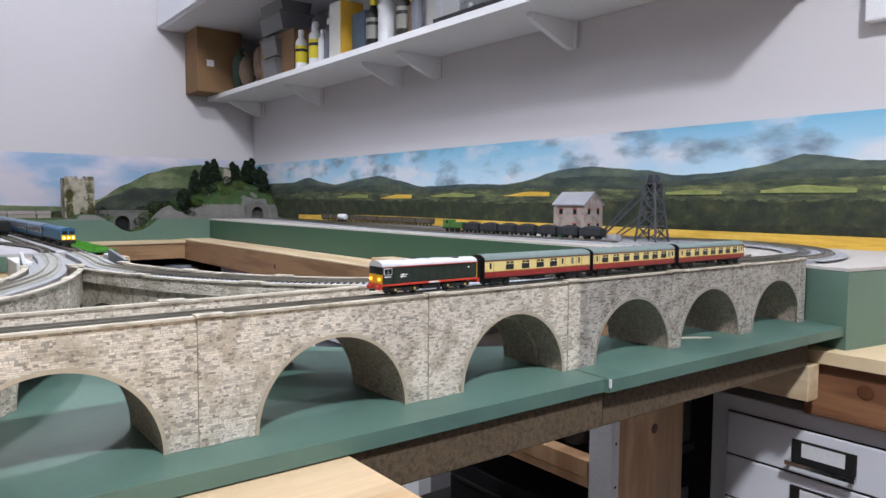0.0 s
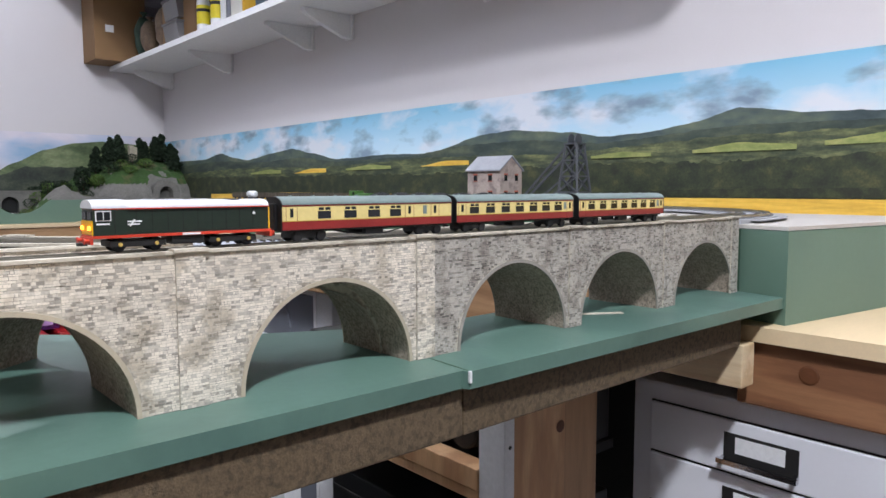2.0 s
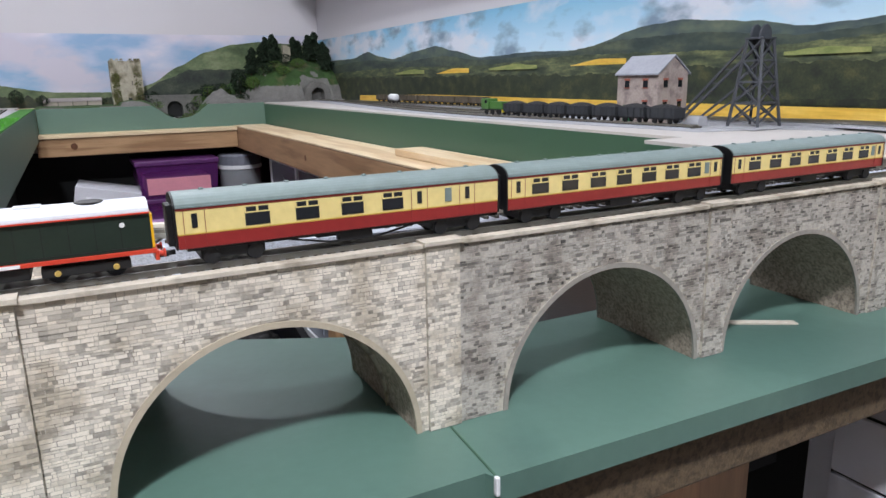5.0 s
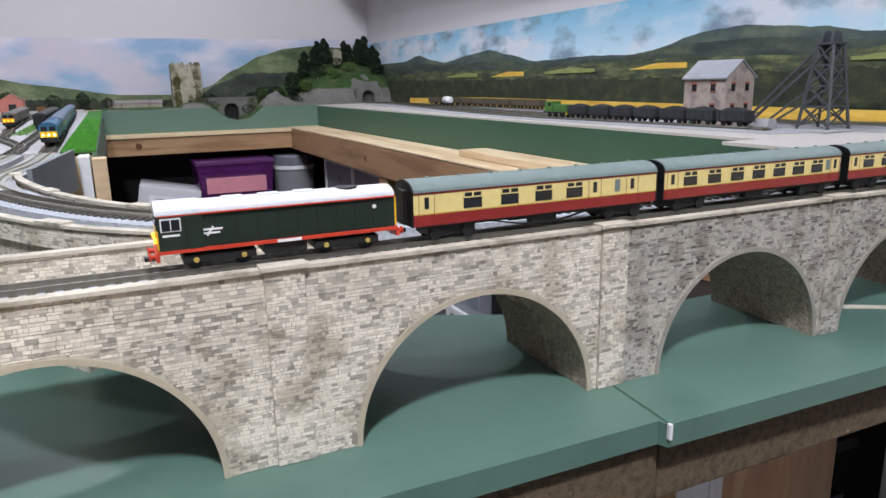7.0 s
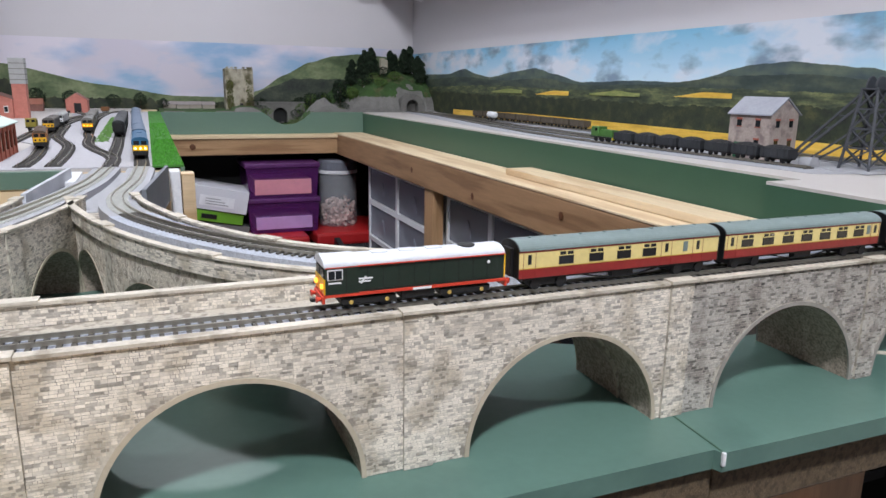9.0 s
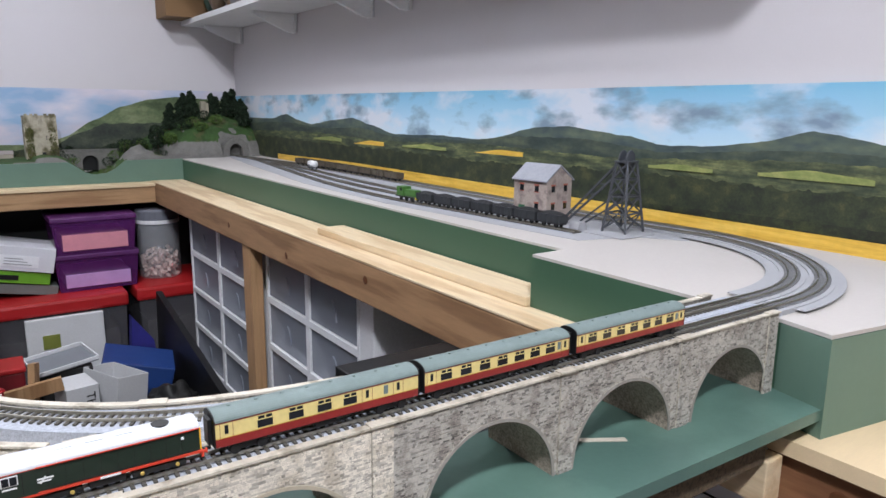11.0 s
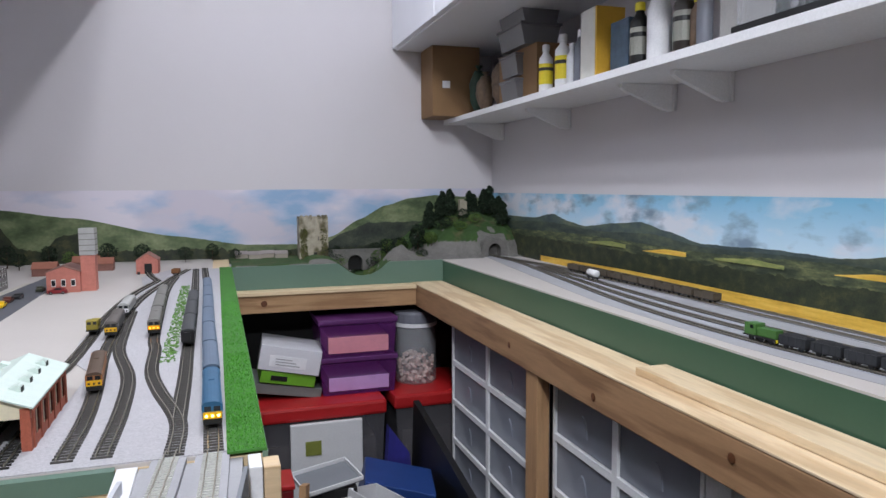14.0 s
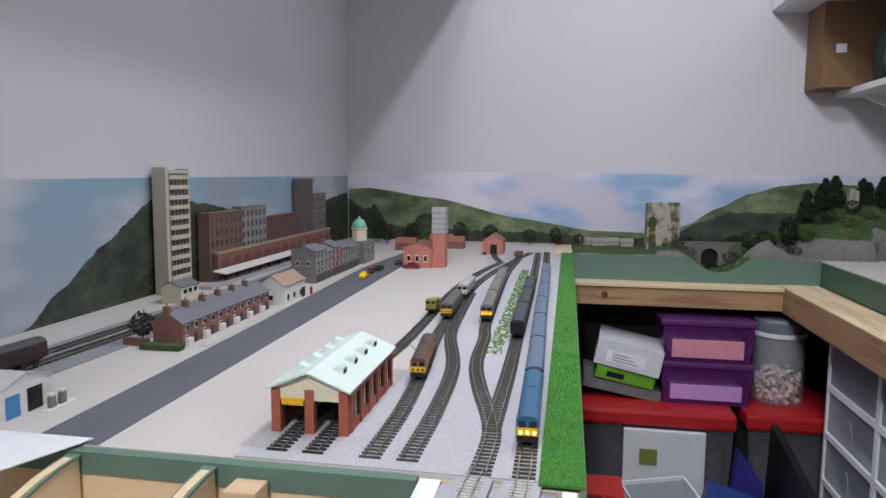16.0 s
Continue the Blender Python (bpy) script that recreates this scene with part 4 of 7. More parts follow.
for s in (-1, 1):
    part("roof", prism(bmesh.new(), [(s * 0.0, 0.0745), (s * 0.0, 0.0762), (s * (hw + 0.003), 0.0555), (s * (hw + 0.003), 0.0538)], -hl - 0.002, hl + 0.002, "x"), SLATE, house)
for zz in (0.02, 0.044):
    for xx in (-0.015, 0.012):
        if zz < 0.03 and xx < 0:
            continue
        w = part("window", cube(xx - 0.0032, xx + 0.0032, -hw - 0.0006, -hw + 0.001, zz - 0.004, zz + 0.004), GLASS, house)
        part("lintel", cube(xx - 0.004, xx + 0.004, -hw - 0.0009, -hw + 0.0005, zz + 0.004, zz + 0.0062), BRICK_R, w)
        part("sill", cube(xx - 0.004, xx + 0.004, -hw - 0.0009, -hw + 0.0005, zz - 0.005, zz - 0.004), BRICK_R, w)
    for yy in (-0.013, 0.012):
        w = part("window", cube(hl - 0.001, hl + 0.0006, yy - 0.0032, yy + 0.0032, zz - 0.004, zz + 0.004), GLASS, house)
        part("lintel", cube(hl - 0.0005, hl + 0.0009, yy - 0.004, yy + 0.004, zz + 0.004, zz + 0.0062), BRICK_R, w)
part("door", cube(-0.020, -0.009, -hw - 0.0007, -hw + 0.0006, 0.0, 0.02), mat("green_door", (44, 96, 66), 0.5), house)

frame_mat = mat("dark_grey_girder", (66, 68, 74), 0.6, s=80, amt=0.15)
head = thing("pit_headframe", pose(1.345, 1.372, ZB + 0.0006, 0, 0, 8), "dark grey lattice pit headframe with winding wheels", "headframe")
corner = [(-0.0205, -0.0165), (0.0205, -0.0165), (0.0205, 0.0165), (-0.0205, 0.0165)]


def leg_at(c, h):
    k = 1 - 0.52 * h / 0.088
    return (c[0] * k, c[1] * k, h)


for c in corner:
    part("leg", bar(bmesh.new(), leg_at(c, 0), leg_at(c, 0.088), 0.0026), frame_mat, head)
levels = (0.004, 0.024, 0.045, 0.066, 0.087)
for lo_, hi_ in zip(levels, levels[1:]):
    for i in range(4):
        a, b = corner[i], corner[(i + 1) % 4]
        part("brace", bar(bmesh.new(), leg_at(a, lo_), leg_at(b, hi_), 0.0015), frame_mat, head)
        part("brace", bar(bmesh.new(), leg_at(b, lo_), leg_at(a, hi_), 0.0015), frame_mat, head)
        part("rail", bar(bmesh.new(), leg_at(a, hi_), leg_at(b, hi_), 0.002), frame_mat, head)
for s in (-0.005, 0.005):
    part("winding_wheel", turned(bmesh.new(), [(0.0095, s - 0.001), (0.0105, s), (0.0095, s + 0.001)], 20, (0.0, 0.091), "y"), frame_mat, head)
part("platform", cube(-0.012, 0.012, -0.01, 0.01, 0.0868, 0.0885), frame_mat, head)
for s in (-0.012, 0.012):
    part("back_stay", bar(bmesh.new(), (-0.006, s * 0.6, 0.086), (-0.012, 0.085 + s * 0.3, 0.002), 0.0026), frame_mat, head)
    part("back_stay", bar(bmesh.new(), (-0.008, s * 0.8, 0.045), (-0.012, 0.06 + s * 0.3, 0.002), 0.002), frame_mat, head)
for k in range(1, 6):
    f = k / 6
    part("brace", bar(bmesh.new(), (-0.006 - 0.006 * f, 0.0072 * (1 - f) + 0.085 * f + 0.0036 * f, 0.086 - 0.084 * f), (-0.006 - 0.006 * f, -0.0072 * (1 - f) + 0.085 * f - 0.0036 * f, 0.086 - 0.084 * f), 0.0014), frame_mat, head)
hut = thing("concrete_footing", pose(1.305, 1.41, ZB + 0.0006), "small sloping grey concrete block beside the headframe", "footing")
part("body", prism(bmesh.new(), [(-0.009, 0), (0.009, 0), (0.005, 0.011), (-0.005, 0.011)], -0.008, 0.008, "y"), GREYBOARD, hut)
solid("yard_slab", cube(1.30, 1.36, 1.335, 1.40, ZB + 0.0006, ZB + 0.0016), GREYBOARD, "grey card slab under the headframe", "slab", "structure")

COAL = mat("coal_load", (34, 34, 37), 0.7, s=900, amt=0.3, s2=2000, amt2=0.3, bump=1.0)
WAGON = mat("dark_grey_wagon", (44, 46, 50), 0.55, s=120, amt=0.2)


def wheelset(ob, x, r=0.0032):
    for s in (-1, 1):
        part("wheel", turned(bmesh.new(), [(r, s * 0.0042), (r * 1.15, s * 0.0045), (r, s * 0.0058)], 12, (x, r + 0.0001), "y"), CHASSIS, ob)


def wagon(name, label, body, load, L=0.037, H=0.0125, group=""):
    ob = thing(name, Matrix(), label, "wagon", group)
    part("underframe", cube(-L / 2, L / 2, -0.006, 0.006, 0.0042, 0.0062), CHASSIS, ob)
    bm = bmesh.new()
    for a in ((-L / 2, L / 2, -0.0085, -0.0077), (-L / 2, L / 2, 0.0077, 0.0085), (-L / 2, -L / 2 + 0.0008, -0.0077, 0.0077), (L / 2 - 0.0008, L / 2, -0.0077, 0.0077)):
        box(bm, *a, 0.006, H + 0.004)
    box(bm, -L / 2 + 0.0008, L / 2 - 0.0008, -0.0077, 0.0077, 0.006, 0.007)
    for x in (-0.38, -0.13, 0.13, 0.38):
        for s in (-1, 1):
            box(bm, x * L - 0.0005, x * L + 0.0005, s * 0.0085, s * 0.009, 0.006, H + 0.004)
    part("body", bm, body, ob)
    if load:
        ld = bmesh.new()
        g = [[ld.verts.new((-L / 2 + 0.001 + (L - 0.002) * i / 14, -0.0075 + 0.015 * j / 6, H + 0.0036 + 0.0042 * math.sin(math.pi * j / 6) * math.sin(math.pi * i / 14) ** 0.5 + 0.0006 * noise.noise((i * 1.7, j * 1.9, 0)))) for j in range(7)] for i in range(15)]
        for i in range(14):
            for j in range(6):
                ld.faces.new((g[i][j], g[i + 1][j], g[i + 1][j + 1], g[i][j + 1]))
        part("coal", ld, load, ob)
        for x in (-0.006, 0, 0.006):
            part("lettering_bar", cube(x - 0.0018, x + 0.0018, -0.0088, -0.00855, H - 0.002, H + 0.001), WHITE, ob)
    for x in (-0.28, 0.28):
        wheelset(ob, x * L)
    for s in (-1, 1):
        part("coupling", cube(min(s * L / 2, s * (L / 2 + 0.0025)), max(s * L / 2, s * (L / 2 + 0.0025)), -0.0012, 0.0012, 0.0045, 0.0058), CHASSIS, ob)
    return ob


def spot(line, dist, from_end=False):
    """Point and heading at a distance along a line."""
    i = min(int(dist / (line[1] - line[0]).length), len(line) - 2)
    w = line[i + 1] - line[i]
    return line[i], math.degrees(math.atan2(w.y, w.x))


def place_on(ob, line, dist, z=ZB + 0.0038, flip=0, k=1.0, lift=None):
    p, a = spot(line, dist)
    z += lift(p) if lift else 0.0
    ob.matrix_basis = pose(p.x, p.y, z, 0, 0, a + flip) @ Matrix.Diagonal((k, k, k, 1))
    return ob


def shunter(name, label, paint, group=""):
    ob = thing(name, Matrix(), label, "locomotive", group)
    part("footplate", cube(-0.026, 0.026, -0.0085, 0.0085, 0.006, 0.0078), CHASSIS, ob)
    part("bonnet", cube(-0.024, 0.006, -0.0062, 0.0062, 0.0078, 0.0185, 0.001), paint, ob)
    cab = part("cab", cube(0.006, 0.0235, -0.0085, 0.0085, 0.0078, 0.0225, 0.001), paint, ob)
    for s in (-1, 1):
        part("window", cube(0.009, 0.014, s * 0.0086 - 0.0002, s * 0.0086 + 0.0002, 0.016, 0.0205), GLASS, cab)
        part("window", cube(0.0236, 0.0239, s * 0.004 - 0.0025, s * 0.004 + 0.0025, 0.016, 0.0205), GLASS, cab)
    part("buffer_beam", cube(-0.0268, -0.026, -0.008, 0.008, 0.004, 0.0078), LAB_Y, ob)
    for x in (-0.016, 0.0, 0.015):
        wheelset(ob, x, 0.0038)
    return ob


ws = wagon("coal_wagon", "dark grey coal wagon with white letter bars", WAGON, COAL, group="coal wagons in the mine siding")
place_on(ws, siding, 0.04)
for k in range(1, 7):
    place_on(copy_thing(ws, ws.matrix_basis), siding, 0.04 + 0.0428 * k)
place_on(shunter("shunting_locomotive", "small green shunting locomotive at the head of coal wagons", mat("mid_green_paint", (70, 112, 52), 0.45)), siding, 0.04 + 0.0428 * 7 + 0.006)
W2 = mat("weathered_hopper", (84, 75, 64), 0.6, s=120, amt=0.3)
w2 = wagon("hopper_wagon", "weathered brown-grey hopper wagon in the yard", W2, None, 0.05, 0.013, "hopper wagons beside the backscene")
first_in = next(i for i, p in enumerate(inner_line) if p.x > 1.3 and p.y > 2.02) * 0.0021
place_on(w2, inner_line, first_in)
for k in range(1, 9):
    place_on(copy_thing(w2, w2.matrix_basis), inner_line, first_in + 0.056 * k)
tank = thing("white_tank_wagon", Matrix(), "small white tank wagon among the hoppers", "wagon")
part("tank", turned(bmesh.new(), [(0.004, -0.019), (0.0075, -0.0175), (0.0075, 0.0175), (0.004, 0.019)], 16, (0, 0.0135), "x"), WHITE, tank, smooth=True)
part("underframe", cube(-0.02, 0.02, -0.006, 0.006, 0.0042, 0.0062), CHASSIS, tank)
for x in (-0.011, 0.011):
    wheelset(tank, x)
place_on(tank, siding2, sum((b - a).length for a, b in zip(siding2, siding2[1:])) * 0.72)

# ---- the red and cream train ----
CREAM = mat("cream_coach_paint", (226, 206, 138), 0.4, s=60, amt=0.05)
MAROON = mat("crimson_coach_paint", (138, 40, 38), 0.4, s=60, amt=0.08)
ROOF = mat("grey_green_coach_roof", (116, 130, 128), 0.5, s=60, amt=0.08)
LOCO_G = mat("dark_green_loco_paint", (34, 46, 38), 0.35, s=60, amt=0.08)
LOCO_R = mat("orange_red_solebar", (196, 62, 42), 0.4)
YELLOW = mat("warning_yellow", (232, 178, 30), 0.4)
LAMP_ON = mat("lit_headlamp", (255, 226, 120), 0.4, glow=6.0)
LAMP_AMBER = mat("lit_amber_lamp", (255, 140, 40), 0.4, glow=5.0)


def rounded_section(w, h0, h1, rise, n=8):
    return [(-w, h0), (w, h0), (w, h1)] + [(w * math.cos(math.pi * k / n), h1 + rise * math.sin(math.pi * k / n)) for k in range(1, n)] + [(-w, h1)]


def bogie(ob, x, L=0.022):
    b = part("bogie", cube(x - L / 2, x + L / 2, -0.0066, 0.0066, 0.0022, 0.0055), CHASSIS, ob)
    for s in (-1, 1):
        for q in (-1, 1):
            part("wheel", turned(bmesh.new(), [(0.003, q * 0.0042), (0.0034, q * 0.0044), (0.003, q * 0.0072)], 12, (x + s * L * 0.34, 0.0031), "y"), CHASSIS, b)


def coach(name, label, low, high, roof, L=0.134, group="", windows=8, stripe=None):
    ob = thing(name, Matrix(), label, "railway coach", group)
    part("underframe", cube(-L / 2 + 0.004, L / 2 - 0.004, -0.0075, 0.0075, 0.0052, 0.0068), CHASSIS, ob)
    part("equipment_box", cube(-0.014, 0.012, -0.007, 0.007, 0.0022, 0.0052), CHASSIS, ob)
    part("lower_body", cube(-L / 2, L / 2, -0.0092, 0.0092, 0.0068, 0.0122, 0.0006), low, ob)
    part("upper_body", cube(-L / 2, L / 2, -0.0092, 0.0092, 0.01221, 0.0208, 0.0004), high, ob)
    part("cantrail", cube(-L / 2, L / 2, -0.0094, 0.0094, 0.02081, 0.0216), stripe or low, ob)
    part("roof", prism(bmesh.new(), rounded_section(0.0092, 0.0216, 0.0218, 0.0042), -L / 2, L / 2, "x"), roof, ob)
    for s in (-1, 1):
        for k in range(windows):
            x = -L / 2 + L * (k + 0.75) / (windows + 0.5)
            w = part("window", cube(x - 0.0036, x + 0.0036, s * 0.0093 - 0.0002, s * 0.0093 + 0.0002, 0.0134, 0.0194), GLASS, ob)
            part("vent_bar", cube(x - 0.0036, x + 0.0036, s * 0.0096 - 0.00015, s * 0.0096 + 0.00015, 0.0175, 0.0179), high, w)
        part("gangway", cube(s * (L / 2 + 0.0013) - 0.0013, s * (L / 2 + 0.0013) + 0.0013, -0.0042, 0.0042, 0.007, 0.0212), BLACK, ob)
        part("end_panel", cube(s * (L / 2 + 0.0002) - 0.0002, s * (L / 2 + 0.0002) + 0.0002, -0.0091, 0.0091, 0.007, 0.0225), BLACK, ob)
        bogie(ob, s * L * 0.36)
    return ob


def diesel(name, label, paint, roofm, L=0.096, sole=None, nose=YELLOW, cab_both=False, lit=LAMP_AMBER, group=""):
    """A diesel locomotive, its lit cab end to -x."""
    ob = thing(name, Matrix(), label, "locomotive", group)
    part("frame", cube(-L / 2, L / 2, -0.0088, 0.0088, 0.0065, 0.0088), sole or CHASSIS, ob)
    cabl = 0.017
    if cab_both:
        part("body", cube(-L / 2 + cabl, L / 2 - cabl, -0.0092, 0.0092, 0.0088, 0.0218, 0.001), paint, ob)
    else:
        part("bonnet", cube(-L / 2 + cabl, L / 2 - 0.001, -0.0084, 0.0084, 0.0088, 0.0215, 0.001), paint, ob)
    ends = (-1, 1) if cab_both else (-1,)
    for s in ends:
        a, b = sorted((s * (L / 2 - 0.001), s * (L / 2 - cabl)))
        cab = part("cab", cube(a, b, -0.0093, 0.0093, 0.0088, 0.0222, 0.0008), paint, ob)
        for q in (-1, 1):
            part("side_window", cube(a + 0.004, b - 0.004, q * 0.0094 - 0.0002, q * 0.0094 + 0.0002, 0.0158, 0.0205), GLASS, cab)
            e = s * (L / 2 - 0.0008)
            part("cab_window", cube(e - 0.0004, e + 0.0004, q * 0.0042 - 0.003, q * 0.0042 + 0.003, 0.0162, 0.0208), GLASS, cab)
    e = -L / 2 + 0.0006
    part("front_panel", cube(e - 0.0004, e + 0.0006, -0.0085, 0.0085, 0.009, 0.0155), nose, ob)
    for q in (-0.0055, 0.0, 0.0055):
        part("headlamp", turned(bmesh.new(), [(0.0013, e - 0.0012), (0.0014, e - 0.0004)], 10, (q, 0.0118), "x"), lit, ob)
    part("roof", prism(bmesh.new(), rounded_section(0.0086, 0.0214, 0.0219, 0.0034), -L / 2 + 0.001, L / 2 - 0.002, "x"), roofm, ob)
    part("exhaust", cube(0.01, 0.02, -0.003, 0.003, 0.0249, 0.0258), roofm, ob)
    for x in (-0.25, 0.27):
        bogie(ob, x * L, 0.026)
    for s in (-1, 1):
        part("buffer_beam", cube(s * L / 2 - 0.0006, s * L / 2 + 0.0006, -0.0085, 0.0085, 0.004, 0.0068), LOCO_R if sole else CHASSIS, ob)
        for q in (-0.0058, 0.0058):
            a, b = sorted((s * L / 2, s * (L / 2 + 0.003)))
            part("buffer", turned(bmesh.new(), [(0.0008, a), (0.0009, (a + b) / 2), (0.0014, b)] if s > 0 else [(0.0014, a), (0.0009, (a + b) / 2), (0.0008, b)], 8, (q, 0.0054), "x"), CHASSIS, ob)
    return ob


ROOF_W = mat("pale_grey_loco_roof", (206, 208, 214), 0.45, s=60, amt=0.06)
BRASS = mat("yellow_axlebox", (190, 160, 84), 0.5)
GOLD = mat("gold_lining", (196, 164, 70), 0.5)


def bonnet_diesel():
    """A single-cab diesel with a long bonnet, its cab end to -x, in full model size."""
    ob = thing("diesel_locomotive", Matrix(), "dark green single-cab diesel locomotive with pale roof and red solebar", "locomotive")
    L = 0.094
    part("solebar", cube(-L / 2, L / 2, -0.0092, 0.0092, 0.0072, 0.0087, 0.0002), LOCO_R, ob, "bright orange-red solebar")
    part("nameplate", cube(-0.0035, 0.006, -0.0095, -0.0092, 0.0074, 0.0085), WHITE, ob)
    bm = prism(bmesh.new(), rounded_section(0.0083, 0.0087, 0.0216, 0.0012, 10), -L / 2 + 0.0165, L / 2 - 0.0012, "x")
    bonnet = part("bonnet", bm, LOCO_G, ob)
    for k in range(9):
        x = -0.026 + 0.0078 * k
        for q in (-1, 1):
            part("door_seam", cube(x - 0.0001, x + 0.0001, q * 0.00838 - 0.00008, q * 0.00838 + 0.00008, 0.0095, 0.0206), CHASSIS, bonnet)
    for q in (-1, 1):
        part("cantrail_line", cube(-L / 2 + 0.0008, L / 2 - 0.0012, q * 0.0088 - 0.0005, q * 0.0088 + 0.0005, 0.0212, 0.0217), LOCO_R, ob)
        part("emblem_bar", cube(-0.0305, -0.0235, q * 0.0086 - 0.0002, q * 0.0086 + 0.0002, 0.0148, 0.0155), WHITE, bonnet)
        part("emblem_bar", cube(-0.0315, -0.0245, q * 0.0086 - 0.0002, q * 0.0086 + 0.0002, 0.0134, 0.0141), WHITE, bonnet)
        part("emblem_slash", bar(bmesh.new(), (-0.0292, q * 0.0086, 0.0128), (-0.0268, q * 0.0086, 0.0161), 0.0005, 0.0007), WHITE, bonnet)
        part("crest", turned(bmesh.new(), [(0.0009, q * 0.0084), (0.0008, q * 0.0087)], 12, (0.037, 0.0178), "y"), WHITE, bonnet)
        part("handrail", bar(bmesh.new(), (-0.027, q * 0.0092, 0.0098), (0.043, q * 0.0092, 0.0098), 0.0003), CHASSIS, bonnet)
    cab = part("cab", prism(bmesh.new(), rounded_section(0.0093, 0.0087, 0.0212, 0.0014, 10), -L / 2 + 0.0008, -L / 2 + 0.0165, "x"), LOCO_G, ob)
    for q in (-1, 1):
        part("window_frame", cube(-0.0453, -0.0381, q * 0.0094 - 0.0002, q * 0.0094 + 0.0002, 0.0156, 0.0206), WHITE, cab, "white window surround")
        part("side_window", cube(-0.0448, -0.0419, q * 0.0097 - 0.0002, q * 0.0097 + 0.0002, 0.0161, 0.0201), GLASS, cab)
        part("side_window", cube(-0.0415, -0.0386, q * 0.0097 - 0.0002, q * 0.0097 + 0.0002, 0.0161, 0.0201), GLASS, cab)
        part("number_bar", cube(-0.0448, -0.0388, q * 0.0094 - 0.0001, q * 0.0094 + 0.0001, 0.0138, 0.0146), WHITE, cab)
        part("cab_door_seam", cube(-0.0366, -0.0363, q * 0.0094 - 0.0001, q * 0.0094 + 0.0001, 0.0092, 0.0208), CHASSIS, cab)
        part("cab_window", cube(-0.0467, -0.0461, q * 0.0046 - 0.003, q * 0.0046 + 0.003, 0.0163, 0.0204), GLASS, cab)
        part("headlamp", turned(bmesh.new(), [(0.0011, -0.0478), (0.0012, -0.0465)], 10, (q * 0.0058, 0.0122), "x"), LAMP_AMBER, ob)
    part("front_panel", cube(-0.0468, -0.0462, -0.0088, 0.0088, 0.009, 0.0158), YELLOW, cab, "yellow warning panel")
    part("nose_panel", cube(L / 2 - 0.0013, L / 2 - 0.0003, -0.008, 0.008, 0.009, 0.0208), YELLOW, ob, "yellow nose end")
    roof = part("roof", prism(bmesh.new(), rounded_section(0.0088, 0.0217, 0.0221, 0.0034, 12), -L / 2 + 0.0162, L / 2 - 0.0012, "x"), ROOF_W, ob, "pale grey roof")
    part("cab_roof", prism(bmesh.new(), rounded_section(0.0094, 0.0217, 0.0224, 0.0036, 12), -L / 2 + 0.0002, -L / 2 + 0.0162, "x"), ROOF_W, ob)
    part("fan_opening", turned(bmesh.new(), [(0.0046, 0.0247), (0.0046, 0.0257), (0.0036, 0.0258)], 20, (0.028, 0.0)), CHASSIS, roof, "dark round radiator fan")
    for x in (-0.018, -0.004, 0.01):
        part("roof_hatch", cube(x - 0.004, x + 0.004, -0.0028, 0.0028, 0.0252, 0.0258, 0.0002), ROOF_W, roof)
    for x in (-0.025, 0.025):
        b = part("bogie", cube(x - 0.0135, x + 0.0135, -0.0078, 0.0078, 0.0026, 0.0058, 0.0004), CHASSIS, ob)
        for s in (-1, 1):
            for q in (-1, 1):
                part("wheel", turned(bmesh.new(), [(0.0034, q * 0.0042), (0.0038, q * 0.0044), (0.0034, q * 0.0058)], 14, (x + s * 0.0088, 0.0036), "y"), CHASSIS, b)
                part("axlebox", turned(bmesh.new(), [(0.0011, q * 0.0078), (0.0009, q * 0.0085)], 10, (x + s * 0.0088, 0.0038), "y"), BRASS, b)
    part("fuel_tank", cube(-0.0085, 0.0085, -0.0078, 0.0078, 0.0028, 0.007, 0.0005), CHASSIS, ob)
    for s in (-1, 1):
        beam = part("buffer_beam", cube(s * L / 2 - 0.0007, s * L / 2 + 0.0007, -0.0088, 0.0088, 0.0044, 0.0078, 0.0002), LOCO_R, ob)
        for q in (-0.0058, 0.0058):
            prof = [(0.0009, s * (L / 2 + 0.0005)), (0.001, s * (L / 2 + 0.0022)), (0.0017, s * (L / 2 + 0.0024)), (0.0015, s * (L / 2 + 0.003))]
            part("buffer", turned(bmesh.new(), prof, 10, (q, 0.0062), "x"), LOCO_R, beam)
        part("coupling", cube(*sorted((s * L / 2, s * (L / 2 + 0.0045))), -0.0015, 0.0015, 0.0036, 0.0052, 0.0003), CHASSIS, ob)
    return ob


